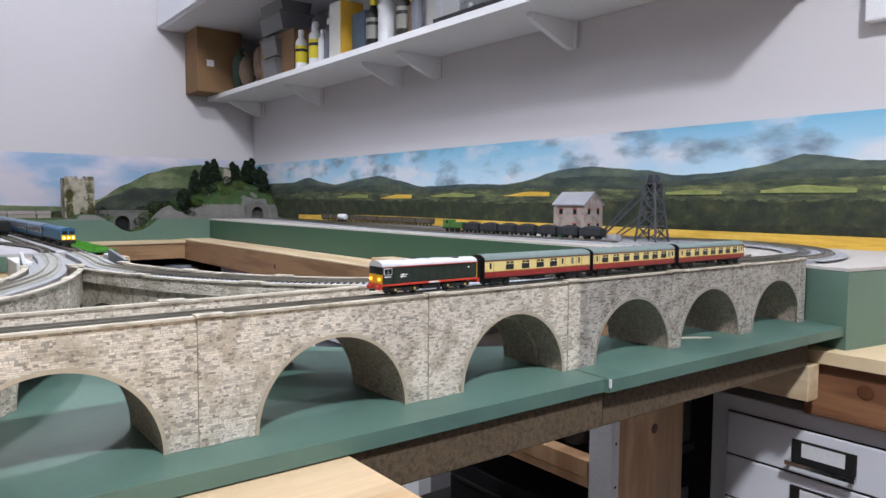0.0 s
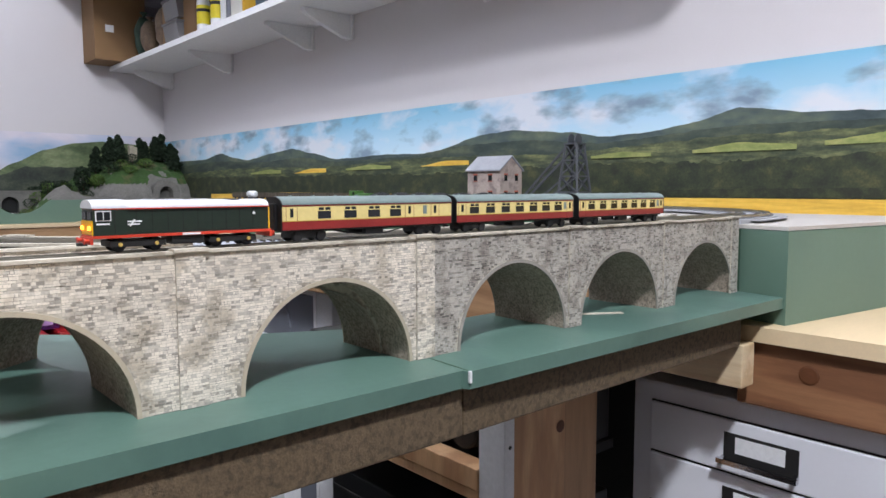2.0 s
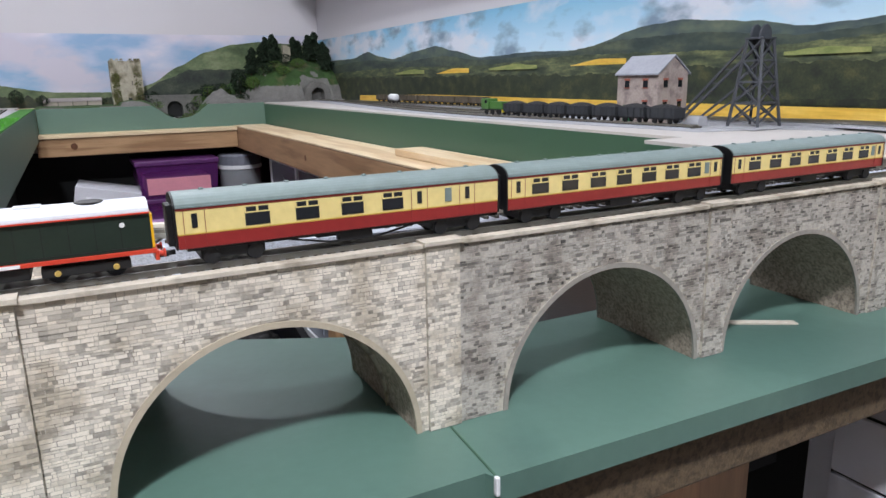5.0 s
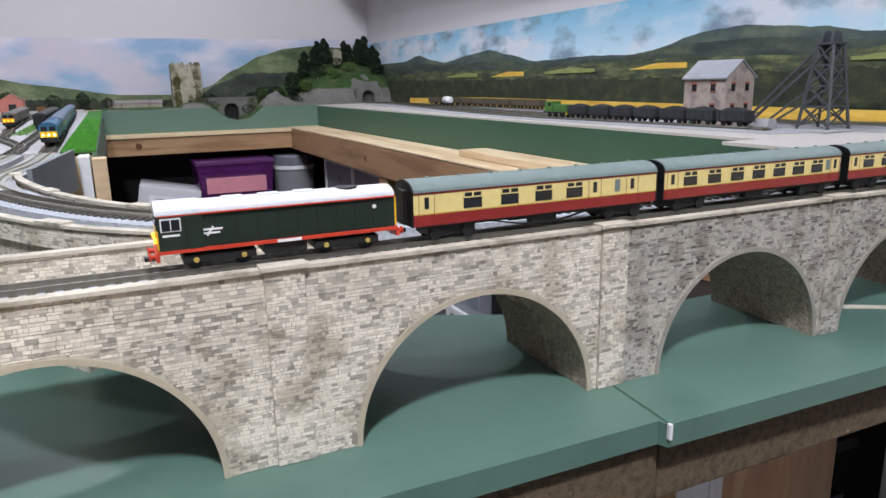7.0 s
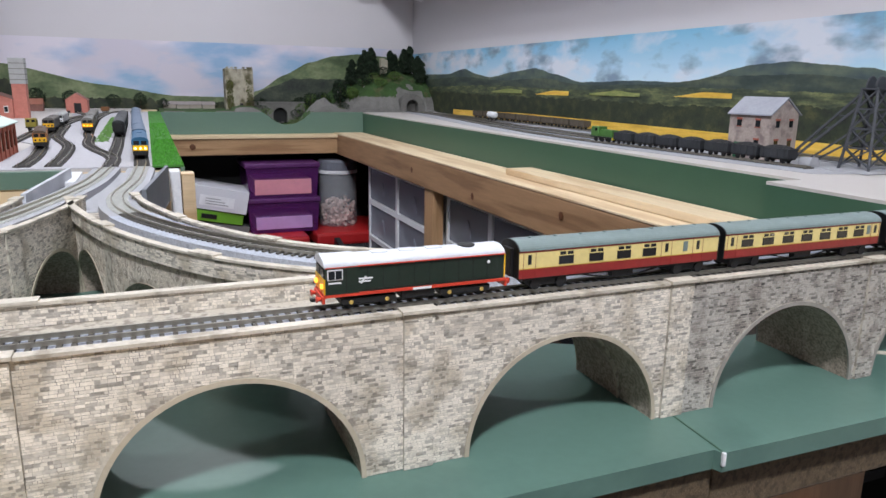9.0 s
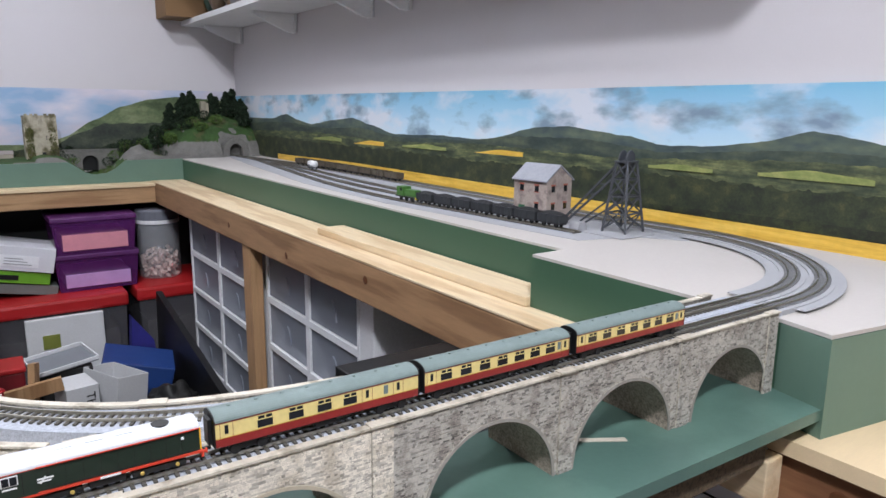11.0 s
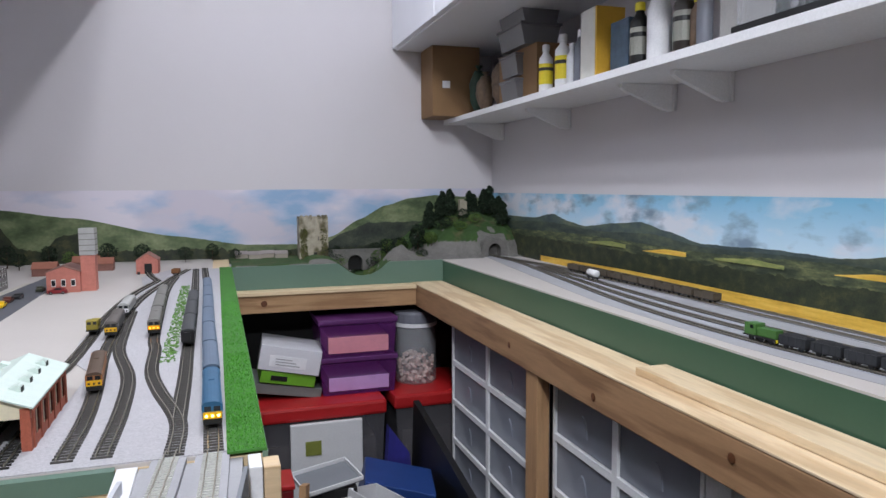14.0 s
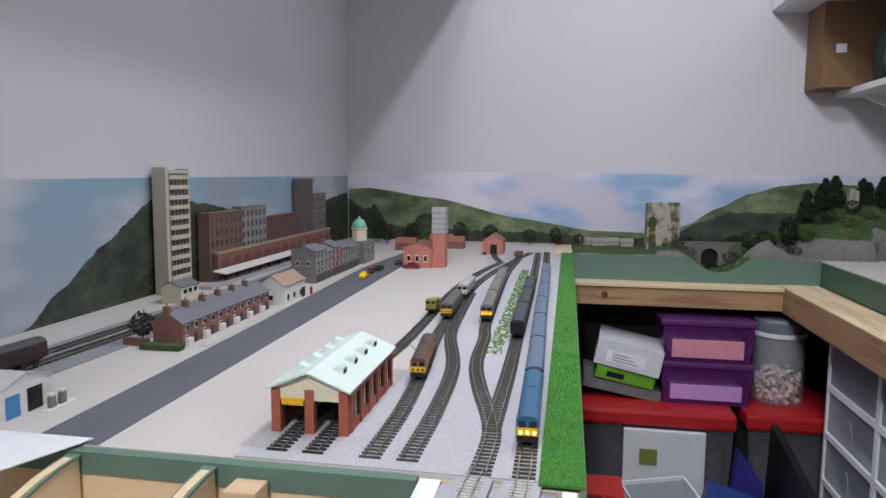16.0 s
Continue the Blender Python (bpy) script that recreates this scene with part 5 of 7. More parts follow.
def main_coach(label, wide, narrow, door):
    """A corridor coach of the main train; the windows stand at shares of its length."""
    ob = thing("passenger_coach", Matrix(), label, "railway coach", "coaches of the crimson and cream train")
    L = 0.131
    part("underframe", cube(-L / 2 + 0.003, L / 2 - 0.003, -0.0078, 0.0078, 0.0058, 0.007), CHASSIS, ob)
    part("lower_body", cube(-L / 2, L / 2, -0.0093, 0.0093, 0.007, 0.0122, 0.0005), MAROON, ob, "crimson lower body side")
    upper = part("upper_body", cube(-L / 2, L / 2, -0.0093, 0.0093, 0.0124, 0.0208, 0.0003), CREAM, ob, "cream upper body side")
    part("cantrail", cube(-L / 2, L / 2, -0.0095, 0.0095, 0.0209, 0.0218), MAROON, ob)
    part("waist_line", cube(-L / 2 + 0.0002, L / 2 - 0.0002, -0.0094, 0.0094, 0.0121, 0.0125), GOLD, ob)
    roof = part("roof", prism(bmesh.new(), rounded_section(0.0095, 0.0218, 0.022, 0.0046, 14), -L / 2, L / 2, "x"), ROOF, ob)
    for k in range(8):
        part("roof_vent", cube(-L * 0.42 + L * 0.12 * k - 0.0008, -L * 0.42 + L * 0.12 * k + 0.0008, -0.0008, 0.0008, 0.0264, 0.0272, 0.0002), ROOF, roof)
    for q in (-1, 1):
        y = q * 0.0093
        for f in wide:
            x = (f - 0.5) * L
            fr = part("window_frame", cube(x - 0.0045, x + 0.0045, y - 0.0002, y + 0.0002, 0.0133, 0.0201), CHASSIS, upper)
            part("pane", cube(x - 0.0041, x + 0.0041, y - 0.0003, y + 0.0003, 0.0137, 0.0197), GLASS, fr)
            part("vent_bar", cube(x - 0.0045, x + 0.0045, y - 0.0004, y + 0.0004, 0.0179, 0.0184), CREAM, upper)
            for d in (-0.0045, 0.0, 0.0045):
                part("vent_post", cube(x + d - 0.0004, x + d + 0.0004, y - 0.0004, y + 0.0004, 0.0184, 0.0201), CREAM, upper)
        for f in narrow:
            x = (f - 0.5) * L
            part("door_window", cube(x - 0.001, x + 0.001, y - 0.0003, y + 0.0003, 0.0146, 0.0196), GLASS, upper)
            for d in (-0.0036, 0.0036):
                part("door_seam", cube(x + d - 0.0001, x + d + 0.0001, y - 0.00015, y + 0.00015, 0.0075, 0.0206), MAROON, upper)
        for f in door:
            x = (f - 0.5) * L
            part("frosted_window", cube(x - 0.0015, x + 0.0015, y - 0.0003, y + 0.0003, 0.0142, 0.0198), ROOF, upper)
        part("gutter", cube(-L / 2, L / 2, q * 0.0096 - 0.0002, q * 0.0096 + 0.0002, 0.0217, 0.0222), ROOF, roof)
        for x in (-0.02, 0.02):
            part("truss", bar(bmesh.new(), (x * 1.35, q * 0.0066, 0.006), (x * 0.5, q * 0.0066, 0.0028), 0.0007), CHASSIS, ob)
        part("truss", bar(bmesh.new(), (-0.01, q * 0.0066, 0.0028), (0.01, q * 0.0066, 0.0028), 0.0007), CHASSIS, ob)
        e = q * (L / 2 + 0.0004)
        part("end_panel", prism(bmesh.new(), rounded_section(0.0093, 0.007, 0.0219, 0.0046, 12), *sorted((e - 0.0003, e + 0.0003)), "x"), BLACK, ob, "black coach end")
        part("gangway", cube(*sorted((e, e + q * 0.0022)), -0.0042, 0.0042, 0.0075, 0.0225, 0.0004), BLACK, ob)
        part("coupling", cube(*sorted((e, e + q * 0.0034)), -0.001, 0.001, 0.004, 0.0054), CHASSIS, ob)
        bogie(ob, q * L * 0.355, 0.023)
    part("battery_box", cube(-0.006, 0.008, -0.007, -0.003, 0.0026, 0.0058, 0.0003), CHASSIS, ob)
    part("battery_box", cube(-0.012, 0.002, 0.003, 0.007, 0.0026, 0.0058, 0.0003), CHASSIS, ob)
    return ob


TRAIN_K, TRAIN_X = 0.755, 0.667
loco = bonnet_diesel()
place_on(loco, outer_line, TRAIN_X - 0.3 + 0.049 * TRAIN_K, k=TRAIN_K, lift=rise)
brake = main_coach("crimson and cream brake coach with grey roof", (0.214, 0.357, 0.494, 0.624), (0.046, 0.714, 0.884), (0.815,))
open_coach = main_coach("crimson and cream passenger coach with seven windows a side", (0.13, 0.256, 0.38, 0.5, 0.62, 0.735, 0.85), (0.04, 0.965), (0.918,))
for k, ob in enumerate((brake, open_coach, copy_thing(open_coach, Matrix()))):
    place_on(ob, outer_line, TRAIN_X - 0.3 + (0.102 + 0.0675 + 0.137 * k) * TRAIN_K, k=TRAIN_K, lift=rise)

# ---- castle and rocky hill ----
ROCK = mat("grey_model_rock", (112, 110, 106), 0.9, s=40, amt=0.25, s2=250, amt2=0.2, bump=0.8)
TURF = mat("rough_turf", (54, 80, 38), 0.95, s=40, amt=0.3, s2=500, amt2=0.3, bump=0.8, second=(84, 86, 54), second_s=25, second_at=0.6)
LEAF = mat("dark_conifer_leaf", (32, 49, 30), 0.9, s=200, amt=0.3, isl=0.4, bump=0)
LEAF_L = mat("green_foliage_leaf", (82, 108, 46), 0.9, s=200, amt=0.3, isl=0.4, bump=0)
BARK = mat("bark", (70, 54, 40), 0.9, s=200, amt=0.2)


def ground_z(x, y):
    """Height of the castle scenery."""
    d = ((x - 1.36) / 0.235) ** 2 + ((y - 3.09) / 0.2) ** 2
    z = ZB + 0.003 + (0.118 * max(0.0, 1 - d) ** 0.62 if d < 1 else 0.0)
    z += 0.03 * math.exp(-((x - 1.095) / 0.05) ** 2 - ((y - 2.91) / 0.05) ** 2) + 0.012 * math.exp(-((x - 0.87) / 0.05) ** 2)
    z -= 0.043 * math.exp(-(abs(x - 0.985) / 0.062) ** 2.6) * (0.85 + 0.4 * (y - 2.87) / 0.24)
    rough_k = min(1.0, max(0.0, (x - 0.8) / 0.15)) * (0.3 + 0.7 * min(1.0, (y - 2.868) / 0.03))
    z += (0.010 * noise.noise((x * 16, y * 16, 1)) + 0.007 * noise.noise((x * 55, y * 55, 2))) * rough_k
    if x < 0.84:
        z = min(z, ZB + 0.003)
    return z


front = [(0.647 + (1.2035 - 0.647) * k / 70, min(ground_z(0.647 + (1.2035 - 0.647) * k / 70, 2.87), ZB + 0.001)) for k in range(71)]
solid("castle_baseboard", prism(bmesh.new(), [(1.2035, 0.896), (0.647, 0.896)] + front, 2.866, 2.8695, "y"), FASCIA_L, "mid green painted edge board notched by the gorge", "baseboard", "structure")
bm = bmesh.new()
NX, NY = 150, 60
grid = [[bm.verts.new((0.645 + (1.446 - 0.645) * i / NX, 2.8697 + (3.108 - 2.8697) * j / NY, 0)) for j in range(NY + 1)] for i in range(NX + 1)]
for row in grid:
    for v in row:
        v.co.z = ground_z(v.co.x, v.co.y)
        if v.co.x > 1.19 and v.co.y < 2.93 and 1.33 < v.co.x < 1.412:
            v.co.z = ZB - 0.004
        elif v.co.x > 1.2 and v.co.y < 2.9:
            v.co.z = min(v.co.z, ZB - 0.004 + max(0, (v.co.y - 2.87)) * 1.0)
for row in grid:
    row[0].co.z = min(row[0].co.z, ZB) - 0.004
for i in range(NX):
    for j in range(NY):
        f = bm.faces.new((grid[i][j], grid[i + 1][j], grid[i + 1][j + 1], grid[i][j + 1]))
        c = f.calc_center_median()
        slope = abs(f.normal.z) if f.normal.length else 1
        f.normal_update()
        f.material_index = 1 if abs(f.normal.z) < 0.5 + 0.3 * noise.noise(c * 30) or (1.05 < c.x < 1.13 and c.y < 2.94 and c.z > ZB) or (c.x > 1.16 and c.y < 2.965 and c.z < 1.0) else 0
        f.smooth = True
solid("scenic_hill", bm, [TURF, ROCK], "rocky turf hill with a small gorge beside the castle", "hill", "structure")

portal = thing("tunnel_portal", Matrix.Translation((1.372, 2.9, ZB)) @ Matrix.Diagonal((1.3, 1.3, 1.3, 1)), "grey rock tunnel portal with dark mouth", "tunnel portal")
outer_p = [(0.03 * math.cos(math.pi * k / 14), 0.014 + 0.028 * math.sin(math.pi * k / 14)) for k in range(15)]
inner_p = [(0.015 * math.cos(math.pi * k / 14), 0.014 + 0.015 * math.sin(math.pi * k / 14)) for k in range(15)]
bm = prism(bmesh.new(), [(0.033, 0)] + outer_p + [(-0.033, 0), (-0.015, 0)] + inner_p[::-1] + [(0.015, 0)], 0, 0.03, "y")
part("arch", bm, ROCK, portal)
part("mouth", cube(-0.0155, 0.0155, 0.026, 0.03, 0, 0.0295), BLACK, portal)
CASTLE = mat("ruined_castle_stone", (172, 164, 146), 0.85, s=60, amt=0.25, s2=400, amt2=0.2, bump=0.4, second=(96, 90, 66), second_s=26, second_at=0.52)
castle = thing("ruined_castle", pose(0.868, 3.02, ZB - 0.001, 0, 0, 0), "ruined stone castle tower streaked with moss", "castle")
w, d, h, t = 0.0385, 0.032, 0.12, 0.008
for x0, x1, y0, y1, hh in ((-w, -0.004, -d, -d + t, h), (0.006, w, -d, -d + t, h), (-0.004, 0.006, -d, -d + t, h - 0.022), (-w, w, d - t, d, h), (-w, -w + t, -d + t, d - t, h - 0.004), (w - t, w, -d + t, d - t, h - 0.004)):
    part("wall", cube(x0, x1, y0, y1, 0.0, hh), CASTLE, castle)
for x0, x1 in ((-w - 0.001, -w + 0.015), (w - 0.015, w + 0.001)):
    part("turret", cube(x0, x1, -d - 0.003, -d + 0.012, 0, h + 0.001, 0.0008), CASTLE, castle)
for x in (-0.032, -0.019, -0.008, 0.014, 0.026, 0.034):
    part("merlon", cube(x - 0.0035, x + 0.0035, -d - 0.001, -d + t, h + 0.0008, h + 0.005), CASTLE, castle)
part("doorway", cube(-0.001, 0.008, -d - 0.0006, -d + 0.002, 0.006, 0.022), BLACK, castle)
part("window_slit", cube(0.012, 0.0135, -d - 0.0006, -d + 0.002, 0.055, 0.066), BLACK, castle)
IVY = mat("moss_and_ivy", (86, 88, 44), 0.95, s=100, amt=0.4, bump=0.6)
for s, n in ((-1, 260), (1, 120)):
    bm = bmesh.new()
    for k in range(n):
        x, z = s * (0.027 + 0.009 * random.uniform(-1, 1)), random.uniform(0.004, 0.088)
        m = pose(x, -d - 0.0036 - 0.001 * random.random(), z, random.uniform(-40, 40), random.uniform(-40, 40), random.uniform(0, 180))
        box(bm, -0.0013, 0.0013, -0.0004, 0.0004, -0.0013, 0.0013, m)
    part("ivy", bm, IVY, castle)["kind"] = "stuff"

bridge = thing("gorge_bridge", pose(0.985, 3.0, ZB), "small grey stone arch bridge across the gorge", "bridge")
bm = prism(bmesh.new(), [(-0.075, 0.022), (-0.075, -0.035), (-0.021, -0.035)] + [(-0.021 * math.cos(math.pi * k / 12), -0.012 + 0.021 * math.sin(math.pi * k / 12)) for k in range(13)] + [(0.021, -0.035), (0.075, -0.035), (0.075, 0.022)], 0, 0.02, "y")
part("arch", bm, ROCK, bridge)
# Black sheet added in place of the shadow under the arch.
part("shadow_filler", cube(-0.03, 0.03, 0.0202, 0.0215, -0.035, 0.012), BLACK, bridge, "added black sheet for the shadow behind the arch")
part("parapet", cube(-0.076, 0.076, -0.002, 0.003, 0.0222, 0.0262), ROCK, bridge)
part("pier", cube(-0.026, -0.021, -0.002, 0.02, -0.04, 0.022), ROCK, bridge)
ruin = thing("hilltop_ruin", pose(1.325, 3.045, ground_z(1.325, 3.045) - 0.004), "small pale ruined tower among hilltop trees", "ruin")
for x0, x1, y0, y1, hh in ((-0.011, -0.007, -0.009, 0.009, 0.05), (0.007, 0.011, -0.009, 0.009, 0.044), (-0.007, 0.007, 0.006, 0.009, 0.05), (-0.007, -0.003, -0.009, -0.006, 0.05), (0.003, 0.007, -0.009, -0.006, 0.046), (-0.003, 0.003, -0.009, -0.006, 0.024)):
    part("wall", cube(x0, x1, y0, y1, 0, hh), mat("pale_ruin_stone", (168, 160, 142), 0.85, s=120, amt=0.2), ruin)


def tree(x, y, z, h, w, leaf, conifer, label, n=520):
    ob = thing("model_tree", pose(x, y, z), label, "tree", "model trees")
    part("trunk", turned(bmesh.new(), [(h * 0.03, -0.003), (h * 0.022, h * 0.3), (h * 0.006, h * 0.92)], 7), BARK, ob)
    rng = random.Random(int(x * 9999) + int(y * 777))
    bm = bmesh.new()
    for k in range(n):
        a, u = rng.uniform(0, 6.283), rng.random()
        if conifer:
            zz = h * (0.1 + 0.92 * u)
            r = w * (1.03 - u) ** 0.55 * (0.72 + 0.75 * noise.noise((math.cos(a) * 1.3 + x * 40, math.sin(a) * 1.3 + y * 30, u * 5))) * math.sqrt(rng.uniform(0.2, 1))
        else:
            b = rng.uniform(-1, 1)
            lump = 1 + 0.3 * noise.noise((math.cos(a) * 1.7 + x * 30, math.sin(a) * 1.7, b * 2))
            r = w * math.sqrt(1 - b * b) * lump * rng.uniform(0.7, 1.05)
            zz = h * 0.62 + h * 0.38 * b * lump
        s = h * rng.uniform(0.025, 0.05)
        m = pose(r * math.cos(a), r * math.sin(a), zz, rng.uniform(-70, 70), rng.uniform(-70, 70), rng.uniform(0, 360))
        vs = [bm.verts.new(m @ Vector(c)) for c in ((-s, -s * 0.6, 0), (s, -s * 0.4, s * 0.3), (s * 0.7, s * 0.8, 0), (-s * 0.6, s * 0.7, s * 0.3))]
        bm.faces.new(vs)
    part("crown", bm, leaf, ob)
    return ob


for bx, by, bh, bw, bl in ((0.925, 2.955, 0.03, 0.02, LEAF), (0.93, 2.905, 0.022, 0.016, LEAF_L), (0.958, 2.93, 0.02, 0.014, LEAF), (1.028, 2.965, 0.034, 0.02, LEAF), (1.05, 2.985, 0.04, 0.022, LEAF_L), (1.075, 2.99, 0.05, 0.024, LEAF), (1.02, 2.905, 0.018, 0.014, LEAF_L), (1.15, 2.955, 0.026, 0.018, LEAF), (1.19, 2.975, 0.034, 0.022, LEAF_L), (1.235, 2.98, 0.036, 0.022, LEAF), (1.27, 2.985, 0.032, 0.022, LEAF_L), (0.905, 2.985, 0.03, 0.018, LEAF), (1.12, 3.01, 0.05, 0.026, LEAF), (0.99, 3.045, 0.05, 0.026, LEAF)):
    tree(bx, by, ground_z(bx, by) - 0.004, bh, bw, bl, False, "low scrubby bush on the castle hill", 380)
TC = "dark green conifer on the rocky hill"
for x, y, h, w in ((1.225, 3.06, 0.052, 0.013), (1.247, 3.04, 0.058, 0.014), (1.268, 3.07, 0.07, 0.016), (1.285, 3.05, 0.075, 0.016), (1.30, 3.075, 0.06, 0.015), (1.352, 3.06, 0.058, 0.014), (1.372, 3.075, 0.05, 0.014), (1.395, 3.05, 0.07, 0.016), (1.418, 3.06, 0.075, 0.017), (1.432, 3.02, 0.06, 0.015), (1.425, 2.97, 0.062, 0.014), (1.21, 3.02, 0.062, 0.014)):
    tree(x, y, ground_z(x, y) - 0.002, h * 1.15, w * 1.75, LEAF, True, TC, 1500)
for x, y, h, w, c in ((1.165, 2.98, 0.085, 0.022, LEAF), (1.13, 3.03, 0.05, 0.018, LEAF_L), (1.09, 3.05, 0.045, 0.02, LEAF_L), (1.055, 3.06, 0.05, 0.02, LEAF), (0.935, 3.02, 0.055, 0.014, LEAF), (0.95, 3.05, 0.045, 0.016, LEAF), (0.80, 3.09, 0.02, 0.018, LEAF), (1.2, 2.96, 0.04, 0.018, LEAF_L), (1.25, 2.98, 0.032, 0.02, LEAF), (1.29, 2.96, 0.03, 0.02, LEAF_L), (1.335, 2.965, 0.032, 0.02, LEAF_L), (1.16, 2.92, 0.024, 0.018, LEAF), (1.0, 2.9, 0.02, 0.014, LEAF_L), (1.31, 3.0, 0.036, 0.02, LEAF)):
    tree(x, y, ground_z(x, y) - 0.003, h, w, c, False, "bushy green broadleaf model tree on turf", 700)

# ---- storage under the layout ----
# Near-black colour stands in for the deep shade under the layout.
VOID = mat("under_layout_dark", (14, 14, 15), 0.8, s=5)
# Added sheets that close off the storage space and keep it black.
solid("storage_back_panel", cube(0.55, 1.40, 2.98, 3.0, 0, 0.84), VOID, "added black sheet for the shade behind the stored boxes", "panel", "structure")
solid("storage_side_panel", cube(1.40, 1.42, 1.15, 2.98, 0, 0.84), VOID, "added black sheet for the shade behind the drawer towers", "panel", "structure")
solid("storage_left_panel", cube(0.55, 0.57, 1.6, 2.98, 0, 0.84), VOID, "added black sheet for the shade under the town", "panel", "structure")
solid("storage_top_panel", cube(0.57, 1.114, 2.9, 2.98, 0.83, 0.838), VOID, "added black sheet for the shade above the stored boxes", "panel", "structure")
solid("mine_underside", cube(1.2, 1.44, 1.1, 2.98, 0.86, 0.892), VOID, "added black slab for the shade under the mine board", "panel", "structure")


def drawer_unit(y0, y1, z_top, rows, cols, label):
    ob = thing("drawer_tower", Matrix(), label, "drawer unit", "white drawer towers")
    h, wd = 0.096, (y1 - y0) / cols
    # Grey block holds the inside's dimness and dark contents in its colour.
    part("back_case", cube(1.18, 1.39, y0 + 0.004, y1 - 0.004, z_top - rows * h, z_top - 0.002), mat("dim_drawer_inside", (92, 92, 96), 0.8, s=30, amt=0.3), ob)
    for c in range(cols):
        for r in range(rows):
            a, b, z1 = y0 + c * wd, y0 + (c + 1) * wd, z_top - r * h
            fr = bmesh.new()
            for q in ((a, b, z1 - 0.009, z1), (a, b, z1 - h, z1 - h + 0.003), (a, a + 0.007, z1 - h + 0.003, z1 - 0.009), (b - 0.007, b, z1 - h + 0.003, z1 - 0.009)):
                box(fr, 1.146, 1.178, *q)
            frame_ob = part("frame", fr, WHITE, ob)
            dr = part("drawer", cube(1.149, 1.172, a + 0.009, b - 0.009, z1 - h + 0.005, z1 - 0.011, 0.002), FROST, ob, "frosted clear drawer front")
            part("handle", prism(bmesh.new(), [((a + b) / 2 + 0.016 * math.cos(math.pi * k / 8), z1 - h * 0.72 + 0.034 * math.sin(math.pi * k / 8)) for k in range(9)], 1.1465, 1.1488, "x"), FROST, dr)
    return ob


drawer_unit(1.70, 2.085, 0.832, 5, 2, "white drawer tower with frosted drawers under the joist")
drawer_unit(2.16, 2.62, 0.832, 5, 2, "white drawer tower with frosted drawers beside the post")
solid("drawer_end_panel", cube(1.146, 1.39, 1.655, 1.698, 0.2, 0.83, 0.002), WHITE, "white side panel of the drawer towers", "panel")

RED = mat("red_plastic_lid", (176, 34, 36), 0.4, s=20, amt=0.06)


CRATE = glass_mat("smoky_clear_plastic", (120, 118, 124), 0.3, 0.4)
MILKY = mat("milky_plastic", (146, 146, 152), 0.45, s=20, amt=0.08)


def crate(x0, x1, y0, y1, z_top, h, label, fill=None):
    ob = thing("storage_crate", Matrix(), label, "storage box", "red lidded crates")
    part("lid", cube(x0 - 0.006, x1 + 0.006, y0 - 0.006, y1 + 0.006, z_top - 0.036, z_top, 0.008), RED, ob)
    part("body", prism(bmesh.new(), [(x0 + 0.012, z_top - h), (x1 - 0.012, z_top - h), (x1, z_top - 0.0365), (x0, z_top - 0.0365)], y0, y1, "y"), CRATE, ob)
    part("contents", cube(x0 + 0.02, x1 - 0.02, y0 + 0.015, y1 - 0.015, z_top - h + 0.004, z_top - h * 0.35), mat("mixed_crate_contents", (72, 68, 68), 0.8, s=30, amt=0.5), ob)
    return ob


crate(0.66, 1.0, 2.72, 2.97, 0.626, 0.28, "clear storage crate with a red lid")
crate(1.035, 1.25, 2.74, 2.97, 0.626, 0.28, "clear storage crate with a red lid and jar on top")
for k in range(2):
    ob = thing("purple_box", pose(0.95, 2.86, 0.6265 + 0.0975 * k), "purple clear plastic box holding pink and lilac papers", "plastic box", "purple boxes")
    part("lid", cube(-0.103, 0.103, -0.077, 0.095, 0.084, 0.097, 0.003), mat("purple_lid", (92, 46, 100), 0.35), ob)
    part("body", prism(bmesh.new(), [(-0.092, 0), (0.092, 0), (0.1, 0.0838), (-0.1, 0.0838)], -0.074, 0.092, "y"), PURPLE, ob)
    part("paper", cube(-0.078, 0.078, -0.0755, 0.07, 0.01, 0.052 if k else 0.045, 0.001), mat("pink_paper" if k else "lilac_paper", (214, 142, 156) if k else (190, 150, 204), 0.7), ob)
jar = thing("storage_jar", pose(1.122, 2.862, 0.6265), "clear plastic jar half full of pale cork with grey lid", "jar")
part("glass", turned(bmesh.new(), [(0.052, 0), (0.056, 0.004), (0.056, 0.16), (0.053, 0.165)], 24), CLEAR, jar, smooth=True)
part("lid", turned(bmesh.new(), [(0.058, 0.1655), (0.058, 0.19), (0.053, 0.195)], 24), mat("grey_lid", (110, 112, 122), 0.4), jar)
part("band", turned(bmesh.new(), [(0.0585, 0.155), (0.0588, 0.156), (0.0588, 0.165), (0.0585, 0.1652)], 24), WHITE, jar)
bm = bmesh.new()
for k in range(160):
    a, r, zz = random.uniform(0, 6.28), 0.047 * math.sqrt(random.random()), random.uniform(0.004, 0.075)
    box(bm, -0.006, 0.006, -0.004, 0.004, -0.003, 0.003, pose(r * math.cos(a), r * math.sin(a), zz, random.uniform(0, 180), random.uniform(0, 180), random.uniform(0, 180)))
part("cork_chips", bm, mat("pale_cork", (228, 204, 194), 0.8, isl=0.2), jar)["kind"] = "stuff"

